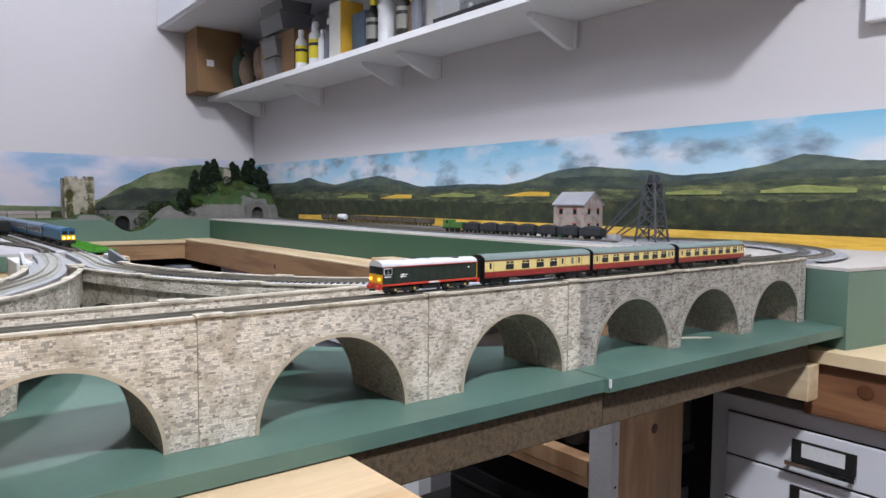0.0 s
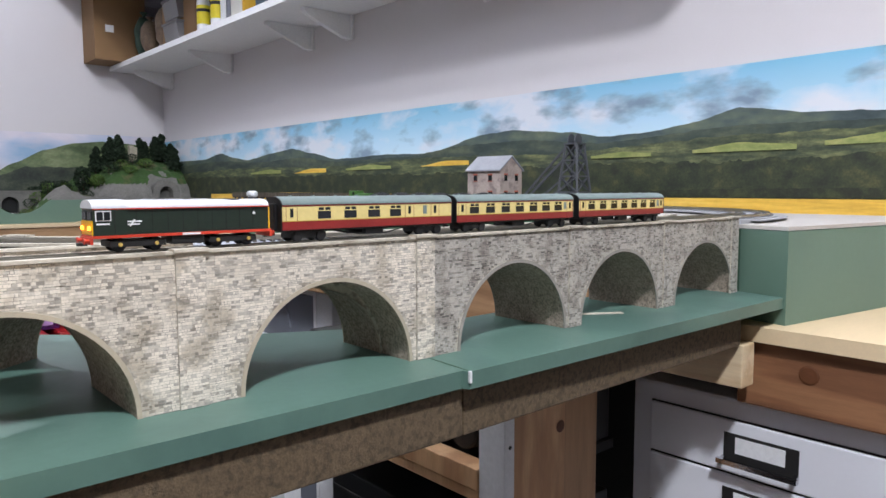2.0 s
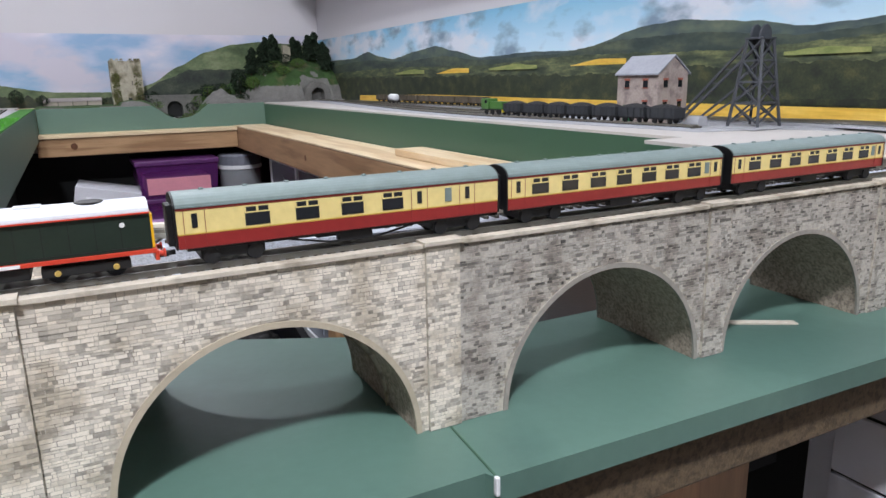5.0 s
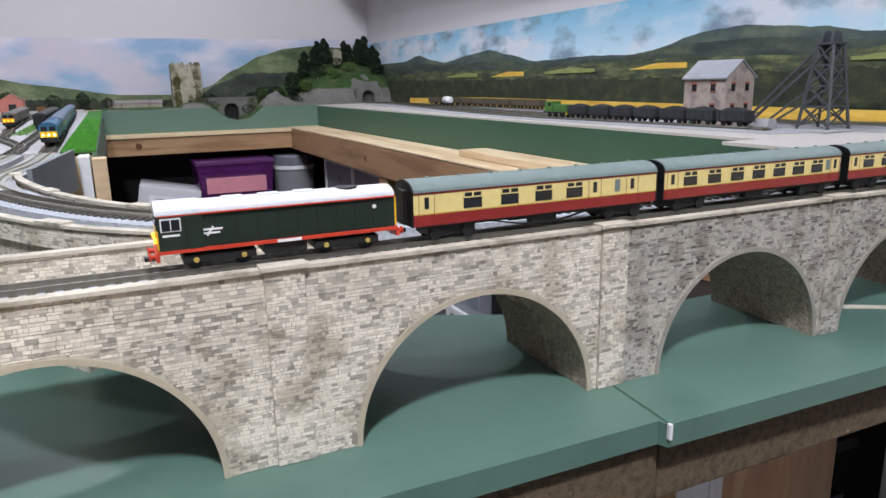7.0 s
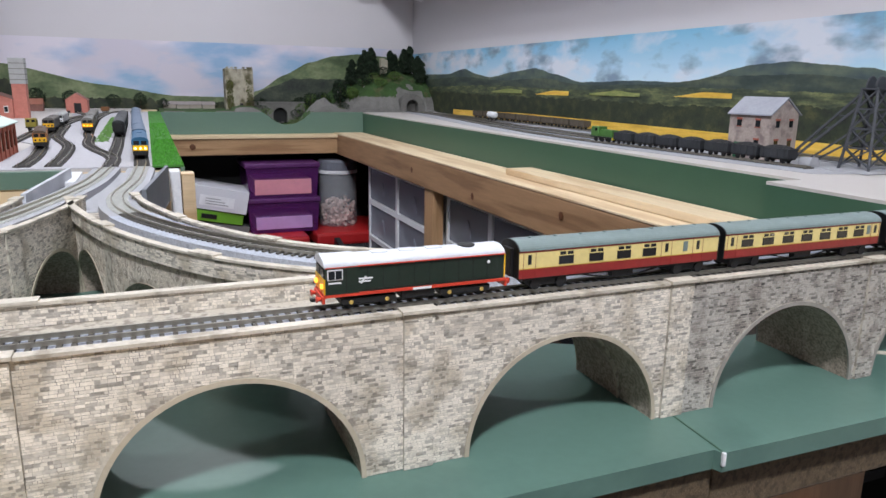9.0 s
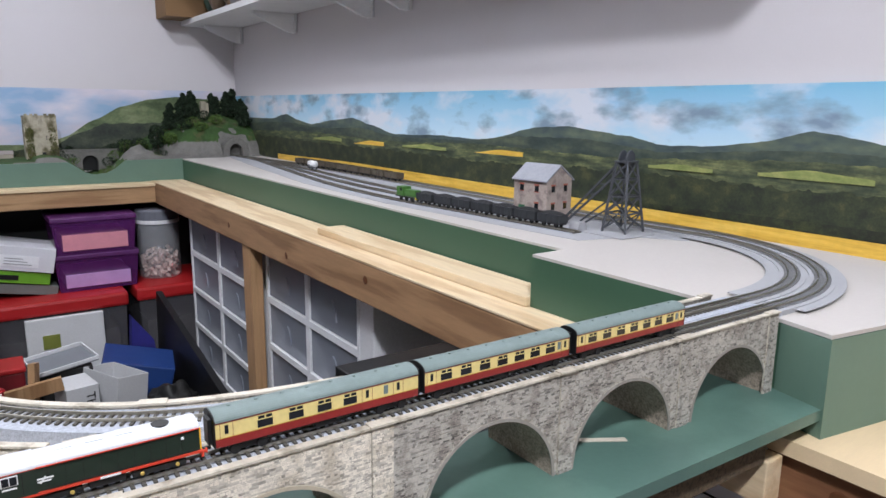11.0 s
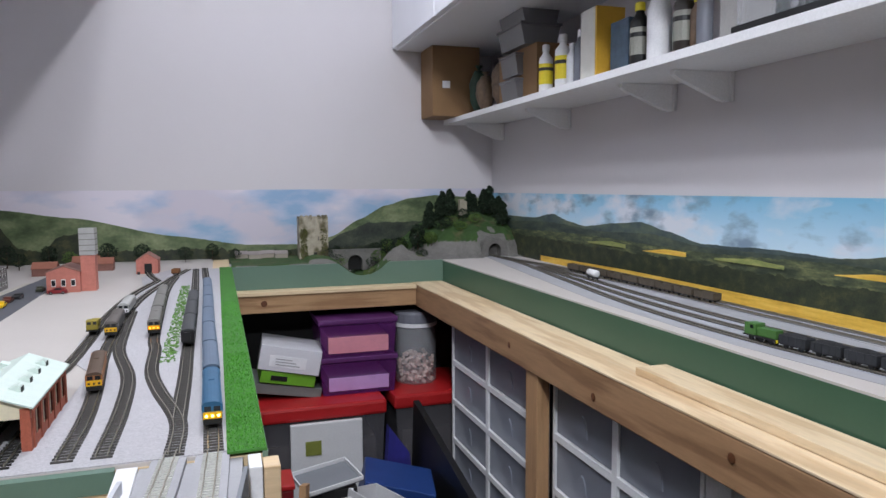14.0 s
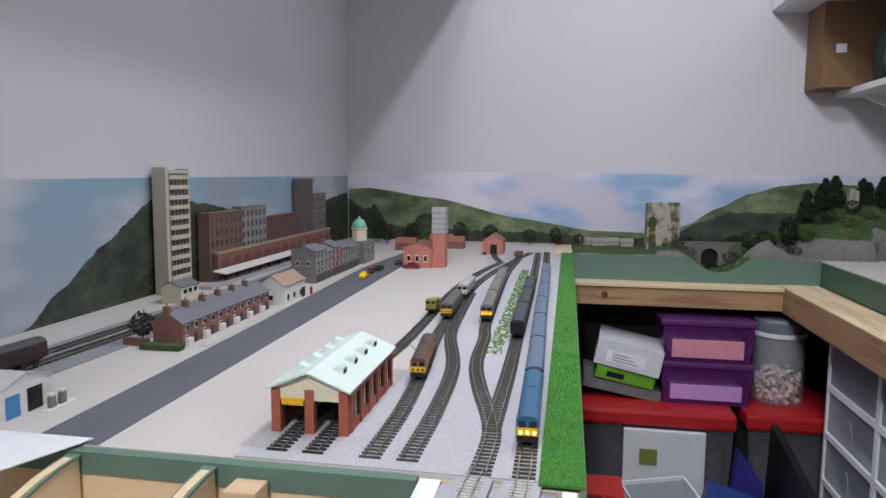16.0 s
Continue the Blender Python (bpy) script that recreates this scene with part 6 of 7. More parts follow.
flat_grey = thing("grey_box", pose(0.755, 2.84, 0.6262, 0, 10, 0), "flat grey box lying tilted on a crate", "box")
part("body", cube(-0.085, 0.095, -0.05, 0.1, 0.012, 0.037, 0.002), mat("mid_grey_box", (112, 116, 114), 0.5), flat_grey)
green_box = thing("green_box", pose(0.765, 2.84, 0.664, 0, 11, 0), "bright green flat box under a white carton", "box")
part("body", cube(-0.065, 0.07, -0.055, 0.08, 0.002, 0.031, 0.001), mat("lime_green_card", (106, 168, 42), 0.5), green_box)
part("label", cube(-0.04, 0.0, -0.0565, -0.0555, 0.01, 0.022), BLACK, green_box)
white_box = thing("white_carton", pose(0.77, 2.84, 0.6975, 0, 11, -4), "white cardboard carton with a printed label", "carton")
part("body", cube(-0.07, 0.08, -0.06, 0.085, 0.001, 0.062, 0.001), mat("white_card", (216, 216, 222), 0.6, s=12, amt=0.03), white_box)
part("label", cube(-0.045, 0.045, -0.0612, -0.0602, 0.012, 0.04), mat("pale_label", (236, 236, 240), 0.5), white_box)
for k in range(3):
    part("print_bar", cube(-0.03, 0.03 - 0.01 * k, -0.0618, -0.0613, 0.017 + 0.007 * k, 0.019 + 0.007 * k), mat("grey_print", (150, 150, 156), 0.6), white_box)
paper = thing("white_poly_bag", Matrix(), "white folded plastic sheet hanging before the crates", "plastic sheet")
part("sheet", cube(0.765, 0.94, 2.70, 2.712, 0.30, 0.588, 0.003), mat("white_poly", (222, 222, 224), 0.35, s=9, amt=0.08), paper)
part("label", cube(0.80, 0.838, 2.6975, 2.6995, 0.51, 0.545), mat("olive_label", (128, 134, 60), 0.6), paper)
solid("blue_cloth", prism(bmesh.new(), [(0.985, 0.35), (1.068, 0.35), (1.05, 0.5), (1.0, 0.57)], 2.668, 2.698, "y"), mat("deep_blue_cloth", (42, 40, 128), 0.7, s=40, amt=0.3), "deep blue folded bag by the crates", "bag")
solid("black_hardboard", prism(bmesh.new(), [(2.05, 0.2), (2.05, 0.5), (2.7, 0.62), (2.75, 0.2)], 1.07, 1.085, "x"), BLACK, "black flat panel leaning before the drawers", "panel")
FILE_W = mat("white_card_file", (206, 206, 208), 0.55, s=14, amt=0.05)
bin_ = thing("open_file_box", pose(0.885, 2.33, 0.4202, 0, 8, 24), "open white card magazine file", "file box")
bm = bmesh.new()
for q in ((-0.035, 0.035, -0.06, -0.057), (-0.035, 0.035, 0.057, 0.06), (-0.035, -0.0325, -0.057, 0.057), (0.0325, 0.035, -0.057, 0.057)):
    box(bm, *q, 0, 0.135)
box(bm, -0.0325, 0.0325, -0.057, 0.057, 0, 0.003)
part("body", bm, FILE_W, bin_)
titled = thing("titled_carton", pose(0.82, 2.29, 0.4202, 0, 0, 10), "white carton with bold black lettering on its face", "carton")
part("body", cube(-0.03, 0.03, -0.04, 0.04, 0, 0.142, 0.001), FILE_W, titled)
part("spine", cube(0.0302, 0.0312, -0.0385, 0.0385, 0.004, 0.138), BLACK, titled)
words = bpy.data.curves.new("lettering", "FONT")
words.body, words.size, words.extrude, words.align_x = "The Tr", 0.024, 0.0003, "LEFT"
words.materials.append(BLACK)
lettering = new("lettering", words)
lettering.parent, lettering.matrix_basis = titled, pose(0.006, -0.0404, 0.128, 90, 0, 0) @ pose(0, 0, 0, 0, 0, -90)
tray = thing("grey_tray", pose(0.81, 2.42, 0.5652, 6, -4, 14), "shallow grey plastic tray lying on cartons", "tray")
part("base", cube(-0.06, 0.06, -0.045, 0.045, 0, 0.003, 0.001), mat("cool_grey_plastic", (122, 126, 132), 0.4, s=20, amt=0.06), tray)
for q in ((-0.06, 0.06, -0.046, -0.0435), (-0.06, 0.06, 0.0435, 0.046), (-0.061, -0.0585, -0.0435, 0.0435), (0.0585, 0.061, -0.0435, 0.0435)):
    part("rim", cube(*q, 0.0032, 0.011), WHITE, tray)
solid("black_box", cube(0.765, 0.865, 2.38, 2.47, 0.42, 0.558, 0.002), CHASSIS, "black box under the grey tray", "box")
folder = thing("blue_folder", pose(0.955, 2.49, 0.4202, 0, 14, -12), "navy blue ring folder lying in the storage", "folder")
part("cover", cube(-0.08, 0.075, -0.07, 0.07, 0.02, 0.108, 0.003), mat("navy_folder", (30, 62, 124), 0.5, s=30, amt=0.1), folder)
part("spine_label", cube(-0.02, 0.02, -0.0712, -0.0702, 0.05, 0.08), WHITE, folder)
jug = thing("white_jug", pose(0.685, 2.3, 0.4202), "white plastic bottle with a red cap", "bottle")
part("body", turned(bmesh.new(), [(0.036, 0), (0.041, 0.006), (0.041, 0.078), (0.03, 0.104), (0.015, 0.122), (0.013, 0.13)], 20), FILE_W, jug, smooth=True)
part("cap", turned(bmesh.new(), [(0.0165, 0.13), (0.0165, 0.148), (0.012, 0.152)], 16), RED, jug)
part("handle", bar(bmesh.new(), (0.0, -0.043, 0.03), (0.0, -0.034, 0.1), 0.012, 0.01), FILE_W, jug)
red_box = thing("red_box", pose(0.69, 2.42, 0.4202), "dark red plastic box behind the bottle", "box")
part("body", cube(-0.05, 0.05, -0.04, 0.04, 0, 0.15, 0.004), mat("dark_red_plastic", (122, 30, 36), 0.4, s=20, amt=0.08), red_box)
part("lid", cube(-0.053, 0.053, -0.043, 0.043, 0.1502, 0.16, 0.003), RED, red_box)
# Added block: fills the shade below and carries the stored things.
solid("storage_floor_box", cube(0.58, 1.12, 2.0, 2.66, 0.0, 0.4195, 0.01), VOID, "added black block for the shade below the stored things", "chest")
solid("black_board", prism(bmesh.new(), [(2.2, 0.42), (2.2, 0.53), (2.5, 0.64), (2.56, 0.42)], 0.606, 0.614, "x"), BLACK, "flat black board standing beside the bottle", "board")
black_bag = thing("black_bag", pose(1.0, 2.3, 0.4202), "crumpled black fabric bag in the storage", "bag")
bm = bmesh.new()
bmesh.ops.create_icosphere(bm, subdivisions=4, radius=1)
for v in bm.verts:
    kk = 1 + 0.3 * noise.noise(v.co * 2.1) + 0.12 * noise.noise(v.co * 6)
    v.co = Vector((v.co.x * 0.055 * kk, v.co.y * 0.06 * kk, max(0.0, 0.04 + 0.05 * v.co.z * kk)))
part("body", bm, CHASSIS, black_bag, smooth=True)
for x0, y0, z0, x1, y1, z1 in ((0.735, 2.26, 0.422, 0.752, 2.30, 0.612), (0.70, 2.272, 0.56, 0.795, 2.262, 0.575)):
    solid("wood_offcut", bar(bmesh.new(), (x0, y0, z0), (x1, y1, z1), 0.012, 0.026), POST, "pale wood offcut leaning in the storage", "wood offcut")

# ---- under the viaduct board ----
cab = thing("steel_drawer_cabinet", Matrix(), "white enamelled steel multi-drawer cabinet", "drawer cabinet")
part("body", cube(1.1515, 1.43, 0.835, 1.15, 0.3, 0.811, 0.003), STEEL, cab)
for k in range(8):
    z1 = 0.7935 - k * 0.0465
    part("gap", cube(1.1502, 1.1514, 0.8555, 1.1305, z1 - 0.0455, z1 + 0.001), BLACK, cab)
    d = part("drawer", cube(1.1462, 1.1500, 0.857, 1.129, z1 - 0.044, z1, 0.0012), STEEL, cab)
    part("handle_plate", cube(1.1452, 1.1461, 1.0, 1.06, z1 - 0.036, z1 - 0.010, 0.0003), CHASSIS, d)
    part("label_card", cube(1.1445, 1.1451, 1.01, 1.05, z1 - 0.026, z1 - 0.0125, 0.0002), WHITE, d)
    part("pull", bar(bmesh.new(), (1.138, 0.998, z1 - 0.0325), (1.138, 1.062, z1 - 0.0325), 0.004), CHROME, d)
    for yy in (1.001, 1.059):
        part("pull_arm", bar(bmesh.new(), (1.1455, yy, z1 - 0.031), (1.1375, yy, z1 - 0.0325), 0.003), CHROME, d)
PINE_P = mat("honey_pine", (206, 164, 122), 0.6, s=22, amt=0.14, s2=120, amt2=0.08, stretch=(6, 6, 0.9), second=(182, 138, 98), second_s=6, second_at=0.54)
upright = thing("shelf_upright", Matrix(), "brown wooden upright board with a white edge strip", "upright board")
part("board", cube(0.967, 1.063, 1.128, 1.15, 0.2, 0.862, 0.001), POST, upright)
part("edge_strip", cube(0.948, 0.9585, 1.124, 1.15, 0.2, 0.862, 0.0008), WHITE, upright)
part("side_board", cube(0.959, 1.018, 1.1255, 1.1279, 0.2, 0.862, 0.0005), PINE_P, upright, "paler pine board on the front")
part("knot", turned(bmesh.new(), [(0.005, 1.1253), (0.003, 1.1249)], 10, (1.012, 0.802), "y"), KNOT, upright)
for z in (0.842, 0.8, 0.76):
    part("screw", turned(bmesh.new(), [(0.0016, 1.1238), (0.001, 1.1234)], 8, (0.9535, z), "y"), CHASSIS, upright)
rail = thing("shelf_rail", Matrix(), "pale pine rail along the amplifier shelf", "wood rail")
part("rail", cube(0.948, 0.964, 1.1505, 1.44, 0.7515, 0.7605, 0.001), PINE_P, rail)
part("lipping", cube(0.9465, 0.964, 1.1505, 1.44, 0.761, 0.7775, 0.001), PINE_P, rail)
# The shelf's shade is put into its colour.
solid("amplifier_shelf", cube(0.9645, 1.12, 1.1505, 1.44, 0.751, 0.7595), VOID, "shelf under the amplifier, coloured black for shade", "shelf")
amp = thing("audio_amplifier", Matrix(), "black audio amplifier with round knobs", "amplifier")
part("case", cube(0.974, 1.118, 1.154, 1.43, 0.76, 0.838, 0.002), BLACK, amp)
part("volume_knob", turned(bmesh.new(), [(0.017, 0.9738), (0.0165, 0.963), (0.015, 0.9615)], 24, (1.183, 0.797), "x"), CHASSIS, amp)
for y in (1.212, 1.23, 1.248, 1.266):
    part("knob", turned(bmesh.new(), [(0.0045, 0.9738), (0.0042, 0.966)], 14, (y, 0.781), "x"), CHASSIS, amp)
part("trim_line", cube(0.9725, 0.9738, 1.156, 1.428, 0.7625, 0.7635), CHROME, amp)
part("display", cube(0.973, 0.9738, 1.29, 1.4, 0.795, 0.82), GLASS, amp)
deck2 = thing("tape_deck", Matrix(), "black hi-fi player on a lower shelf", "hi-fi unit")
part("case", cube(0.962, 1.118, 1.154, 1.372, 0.64, 0.712, 0.002), BLACK, deck2)
part("front_strip", cube(0.9605, 0.9618, 1.16, 1.368, 0.69, 0.694), CHASSIS, deck2)
# Black again for shade, not for the shelf's own finish.
solid("player_shelf", cube(0.95, 1.12, 1.1505, 1.44, 0.62, 0.6395), VOID, "lower shelf under the player, coloured black for shade", "shelf")
perf = thing("perforated_panel", Matrix(), "white perforated shelf side panel", "side panel")
part("panel", cube(0.946, 0.966, 1.4405, 1.478, 0.0, 0.745, 0.001), WHITE, perf)
for k in range(6):
    part("hole", turned(bmesh.new(), [(0.0022, 0.9459), (0.0014, 0.9456)], 8, (1.452, 0.728 - 0.03 * k), "x"), CHASSIS, perf)
solid("white_tub", cube(0.40, 0.57, 1.2, 1.4, 0.58, 0.80, 0.006), WHITE, "white plastic tub on the lower shelf", "tub")
# Added block in the shade colour, holds the tub up.
solid("tub_support", cube(0.38, 0.57, 1.18, 1.42, 0.0, 0.5795), VOID, "added black block carrying the tub", "cabinet")

# ---- town: ground, road and tracks ----
TZ = ZB + 0.001
solid("yard_ballast", prism(bmesh.new(), [(0.412, 1.578), (0.6164, 1.578), (0.6164, 2.0), (0.6164, 2.45), (0.6164, 2.85), (0.5, 2.85), (0.45, 2.72), (0.47, 2.55), (0.47, 2.3), (0.44, 2.05), (0.448, 1.93), (0.48, 1.86), (0.478, 1.76), (0.414, 1.64)], TZ, TZ + 0.0012, "z"), BALLAST_L, "pale grey ballast sheet of the goods yard", "ballast", "structure")
solid("road", prism(bmesh.new(), [(0.255, 1.578), (0.309, 1.578), (0.303, 2.0), (0.297, 2.49), (0.30, 2.95), (0.255, 2.95), (0.226, 2.49), (0.245, 2.0)], TZ, TZ + 0.0008, "z"), ROAD, "dark grey printed road through the town", "road", "structure")
solid("pavement", prism(bmesh.new(), [(0.233, 1.85), (0.243, 1.85), (0.238, 2.15), (0.225, 2.49), (0.236, 2.7), (0.226, 2.7), (0.213, 2.49), (0.226, 2.15)], TZ, TZ + 0.0012, "z"), mat("pale_pavement", (188, 182, 170), 0.8, s=60, amt=0.1), "pale pavement along the shops", "pavement", "structure")
solid("town_trackbed", prism(bmesh.new(), [(0.07, 1.578), (0.15, 1.578), (0.165, 2.0), (0.165, 2.4), (0.13, 2.9), (0.06, 2.9), (0.085, 2.3), (0.075, 1.9)], TZ, TZ + 0.001, "z"), mat("mid_grey_trackbed", (136, 138, 140), 0.85, s=30, amt=0.1), "grey trackbed behind the terrace", "trackbed", "structure")
solid("grass_verge", cube(0.6165, 0.6455, 1.573, 2.866, TZ, TZ + 0.002), GRASS, "bright green grass strip along the board edge", "grass", "structure")
bm = bmesh.new()
for k in range(5200):
    x, y = random.uniform(0.617, 0.645), random.uniform(1.574, 2.3 if k % 2 else 1.9)
    a, h = random.uniform(0, 3.14), random.uniform(0.0008, 0.0022)
    dx, dy = 0.0005 * math.cos(a), 0.0005 * math.sin(a)
    bm.faces.new([bm.verts.new((x - dx, y - dy, TZ + 0.0018)), bm.verts.new((x + dx, y + dy, TZ + 0.0018)), bm.verts.new((x + random.uniform(-1, 1) * 0.001, y + random.uniform(-1, 1) * 0.001, TZ + 0.002 + h))])
solid("grass_blades", bm, mat("grass_fibre", (84, 160, 50), 0.9, isl=0.35, bump=0), "short static grass fibres on the verge", "grass", "stuff")
bm = bmesh.new()
for k in range(900):
    u = random.random()
    x, y = 0.556 + random.uniform(-0.008, 0.008) - 0.006 * u, 1.88 + 0.66 * u
    s = random.uniform(0.0005, 0.0013)
    box(bm, -s, s, -s, s, 0, s * 1.2, pose(x, y, TZ + 0.001, random.uniform(-30, 30), random.uniform(-30, 30), random.uniform(0, 90)))
solid("lineside_tufts", bm, mat("green_scatter", (96, 138, 66), 0.95, isl=0.4), "green scatter tufts between the tracks", "scatter", "stuff")


def yard_line(*pts):
    return resample(smoothed(pts, 0.004))


t_a = yard_line((0.503, 1.592), (0.503, 1.68), (0.497, 1.78), (0.484, 1.92), (0.478, 2.05), (0.476, 2.2), (0.482, 2.4), (0.512, 2.65), (0.545, 2.85))
t_b = yard_line((0.529, 1.592), (0.529, 1.7), (0.522, 1.82), (0.498, 1.95), (0.49, 2.06), (0.482, 2.25))
t_c = yard_line((0.579, 1.58), (0.578, 1.66), (0.556, 1.76), (0.543, 1.84), (0.538, 1.95), (0.53, 2.05), (0.518, 2.46), (0.524, 2.7))
t_d = yard_line((0.578, 1.66), (0.578, 1.8), (0.576, 1.95), (0.572, 2.36), (0.562, 2.85))
t_e = yard_line((0.607, 1.58), (0.604, 1.8), (0.600, 2.0), (0.594, 2.4), (0.582, 2.86))
t_f = yard_line((0.445, 1.80), (0.452, 1.9), (0.452, 2.06), (0.45, 2.25), (0.462, 2.45), (0.49, 2.64))
t_g = yard_line((0.49, 2.64), (0.468, 2.74), (0.457, 2.82))
for ln, lb in ((t_a, "siding where the orange locomotive stands"), (t_b, "curved yard siding beside the engine shed"), (t_c, "yard track of the railcar"), (t_d, "yard track of the green coaches"), (t_e, "main line beside the grass verge"), (t_f, "short siding of the small shunter"), (t_g, "lead into the far goods shed")):
    track("yard_track", "dark sleepered " + lb, ln, mat("black_brown_sleeper", (76, 73, 70), 0.8, s=300, amt=0.15), None, TZ + 0.0004, pitch=0.0056, gauge=0.004)
for x in (0.4365, 0.4625):
    track("shed_track", "short track running into the engine shed", yard_line((x, 1.592), (x, 1.66), (x, 1.74)), mat("black_sleeper", (34, 32, 30), 0.8), None, TZ + 0.0004, pitch=0.0056, gauge=0.004)
for dx in (0.0, 0.026):
    track("town_track", "grey track behind the terrace", yard_line((0.085 + dx, 1.58), (0.1 + dx, 1.9), (0.108 + dx, 2.25), (0.085 + dx, 2.7), (0.07 + dx, 2.88)), SLEEPER, None, TZ, pitch=0.0063)

# ---- engine shed ----
BRICK = mat("orange_brick", (164, 88, 66), 0.8, s=150, amt=0.22, s2=600, amt2=0.15, bump=0.2)
PALE = mat("pale_green_roof_sheet", (206, 220, 212), 0.5, s=30, amt=0.05, stretch=(1, 6, 1))
CREAMB = mat("cream_boarding", (222, 212, 184), 0.6, s=60, amt=0.06)
shed = thing("engine_shed", pose(0.4475, 1.625, TZ + 0.0011), "brick engine shed with pale roof and two open bays", "engine shed")
SW, SL, SE, SA = 0.0295, 0.13, 0.034, 0.046
for x in (-SW, -0.0035, SW - 0.007):
    part("pillar", cube(x, x + 0.007, 0, 0.007, 0, SE - 0.001), BRICK, shed)
part("gable", prism(bmesh.new(), [(-SW, SE - 0.009), (SW, SE - 0.009), (SW, SE), (0, SA - 0.002), (-SW, SE)], 0.0008, 0.003, "y"), CREAMB, shed)
part("gable", prism(bmesh.new(), [(-SW, 0), (SW, 0), (SW, SE), (0, SA - 0.002), (-SW, SE)], SL - 0.003, SL, "y"), BRICK, shed)
part("bay_sign", cube(-0.0215, -0.0045, 0.0002, 0.0007, 0.021, 0.0265), YELLOW, shed)
for s in (-1, 1):
    a, b = sorted((s * SW, s * (SW - 0.0025)))
    part("plinth", cube(a, b, 0.007, SL - 0.003, 0, 0.008), BRICK, shed)
    part("wall_head", cube(a, b, 0.007, SL - 0.003, 0.027, SE - 0.0005), BRICK, shed)
    for k in range(6):
        y = 0.007 + k * 0.0232
        part("pier", cube(a - 0.0008, b + 0.0008, y, y + 0.0052, 0.0, SE - 0.0006), BRICK, shed)
        if k < 5:
            w = part("window", cube((a + b) / 2 - 0.0004, (a + b) / 2 + 0.0004, y + 0.0052, y + 0.0232, 0.008, 0.027), GLASS, shed)
            part("glazing_bar", cube((a + b) / 2 - 0.0008, (a + b) / 2 + 0.0008, y + 0.0138, y + 0.0146, 0.008, 0.027), CREAMB, w)
    sl = [(0, SA), (0, SA + 0.0014), (s * (SW + 0.003), SE + 0.0004), (s * (SW + 0.003), SE - 0.001)]
    part("roof", prism(bmesh.new(), sl, -0.004, SL + 0.003, "y"), PALE, shed)
    for k in range(4):
        y, x = 0.022 + k * 0.028, s * SW * 0.5
        zz = SA - (SA - SE) * 0.5
        v = part("roof_vent", prism(bmesh.new(), [(x - s * 0.005, zz + 0.0035), (x + s * 0.004, zz - 0.0012), (x + s * 0.004, zz + 0.004), (x + s * 0.002, zz + 0.006)], y, y + 0.009, "y"), PALE, shed)
        part("louvre", prism(bmesh.new(), [(x + s * 0.0041, zz - 0.001), (x + s * 0.0041, zz + 0.0036), (x + s * 0.0045, zz + 0.0036), (x + s * 0.0045, zz - 0.001)], y + 0.001, y + 0.008, "y"), CHASSIS, v)
part("floor", cube(-SW + 0.003, SW - 0.003, 0.08, SL - 0.004, 0.0004, 0.0008), CHASSIS, shed)

# ---- houses and buildings ----
SLATE_D = mat("dark_slate_roof", (112, 112, 120), 0.6, s=60, amt=0.12, s2=300, amt2=0.1)
TILE = mat("tan_tile_roof", (162, 138, 116), 0.7, s=60, amt=0.12)
REDB = mat("dull_red_brick", (130, 90, 80), 0.8, s=120, amt=0.2, s2=500, amt2=0.15)
GREYS = mat("grey_facade_stone", (122, 118, 116), 0.8, s=90, amt=0.15)
PINKB = mat("pink_brick", (188, 118, 104), 0.8, s=120, amt=0.15)
WHITER = mat("white_render", (214, 212, 206), 0.7, s=40, amt=0.06)
FRAMEW = mat("white_window_frame", (226, 226, 222), 0.6)


def window_on(ob, x, y, z, w, h, face):
    """A window on a face: '+x' looks to the yard, '-y' to the walkway."""
    if face == "+x":
        f = part("window", cube(x - 0.0004, x + 0.0006, y - w / 2, y + w / 2, z, z + h), FRAMEW, ob)
        part("pane", cube(x + 0.0006, x + 0.0009, y - w * 0.4, y + w * 0.4, z + h * 0.12, z + h * 0.88), GLASS, f)
    else:
        f = part("window", cube(x - w / 2, x + w / 2, y - 0.0006, y + 0.0004, z, z + h), FRAMEW, ob)
        part("pane", cube(x - w * 0.4, x + w * 0.4, y - 0.0009, y - 0.0006, z + h * 0.12, z + h * 0.88), GLASS, f)


def gabled(name, label, cat, x0, x1, y0, y1, eave, ridge, wall, roof, along="y", z=TZ, group=""):
    ob = thing(name, pose(x0, y0, z), label, cat, group)
    X, Y = x1 - x0, y1 - y0
    if along == "y":
        part("wall", prism(bmesh.new(), [(0, 0), (X, 0), (X, eave), (X / 2, ridge), (0, eave)], 0, Y, "y"), wall, ob)
        for s in (-1, 1):
            e = X / 2 + s * (X / 2 + 0.0015)
            part("roof", prism(bmesh.new(), [(X / 2, ridge + 0.0004), (X / 2, ridge + 0.0016), (e, eave), (e, eave - 0.0011)], -0.0012, Y + 0.0012, "y"), roof, ob)
    else:
        part("wall", prism(bmesh.new(), [(0, 0), (Y, 0), (Y, eave), (Y / 2, ridge), (0, eave)], 0, X, "x"), wall, ob)
        for s in (-1, 1):
            e = Y / 2 + s * (Y / 2 + 0.0015)
            part("roof", prism(bmesh.new(), [(Y / 2, ridge + 0.0004), (Y / 2, ridge + 0.0016), (e, eave), (e, eave - 0.0011)], -0.0012, X + 0.0012, "x"), roof, ob)
    return ob


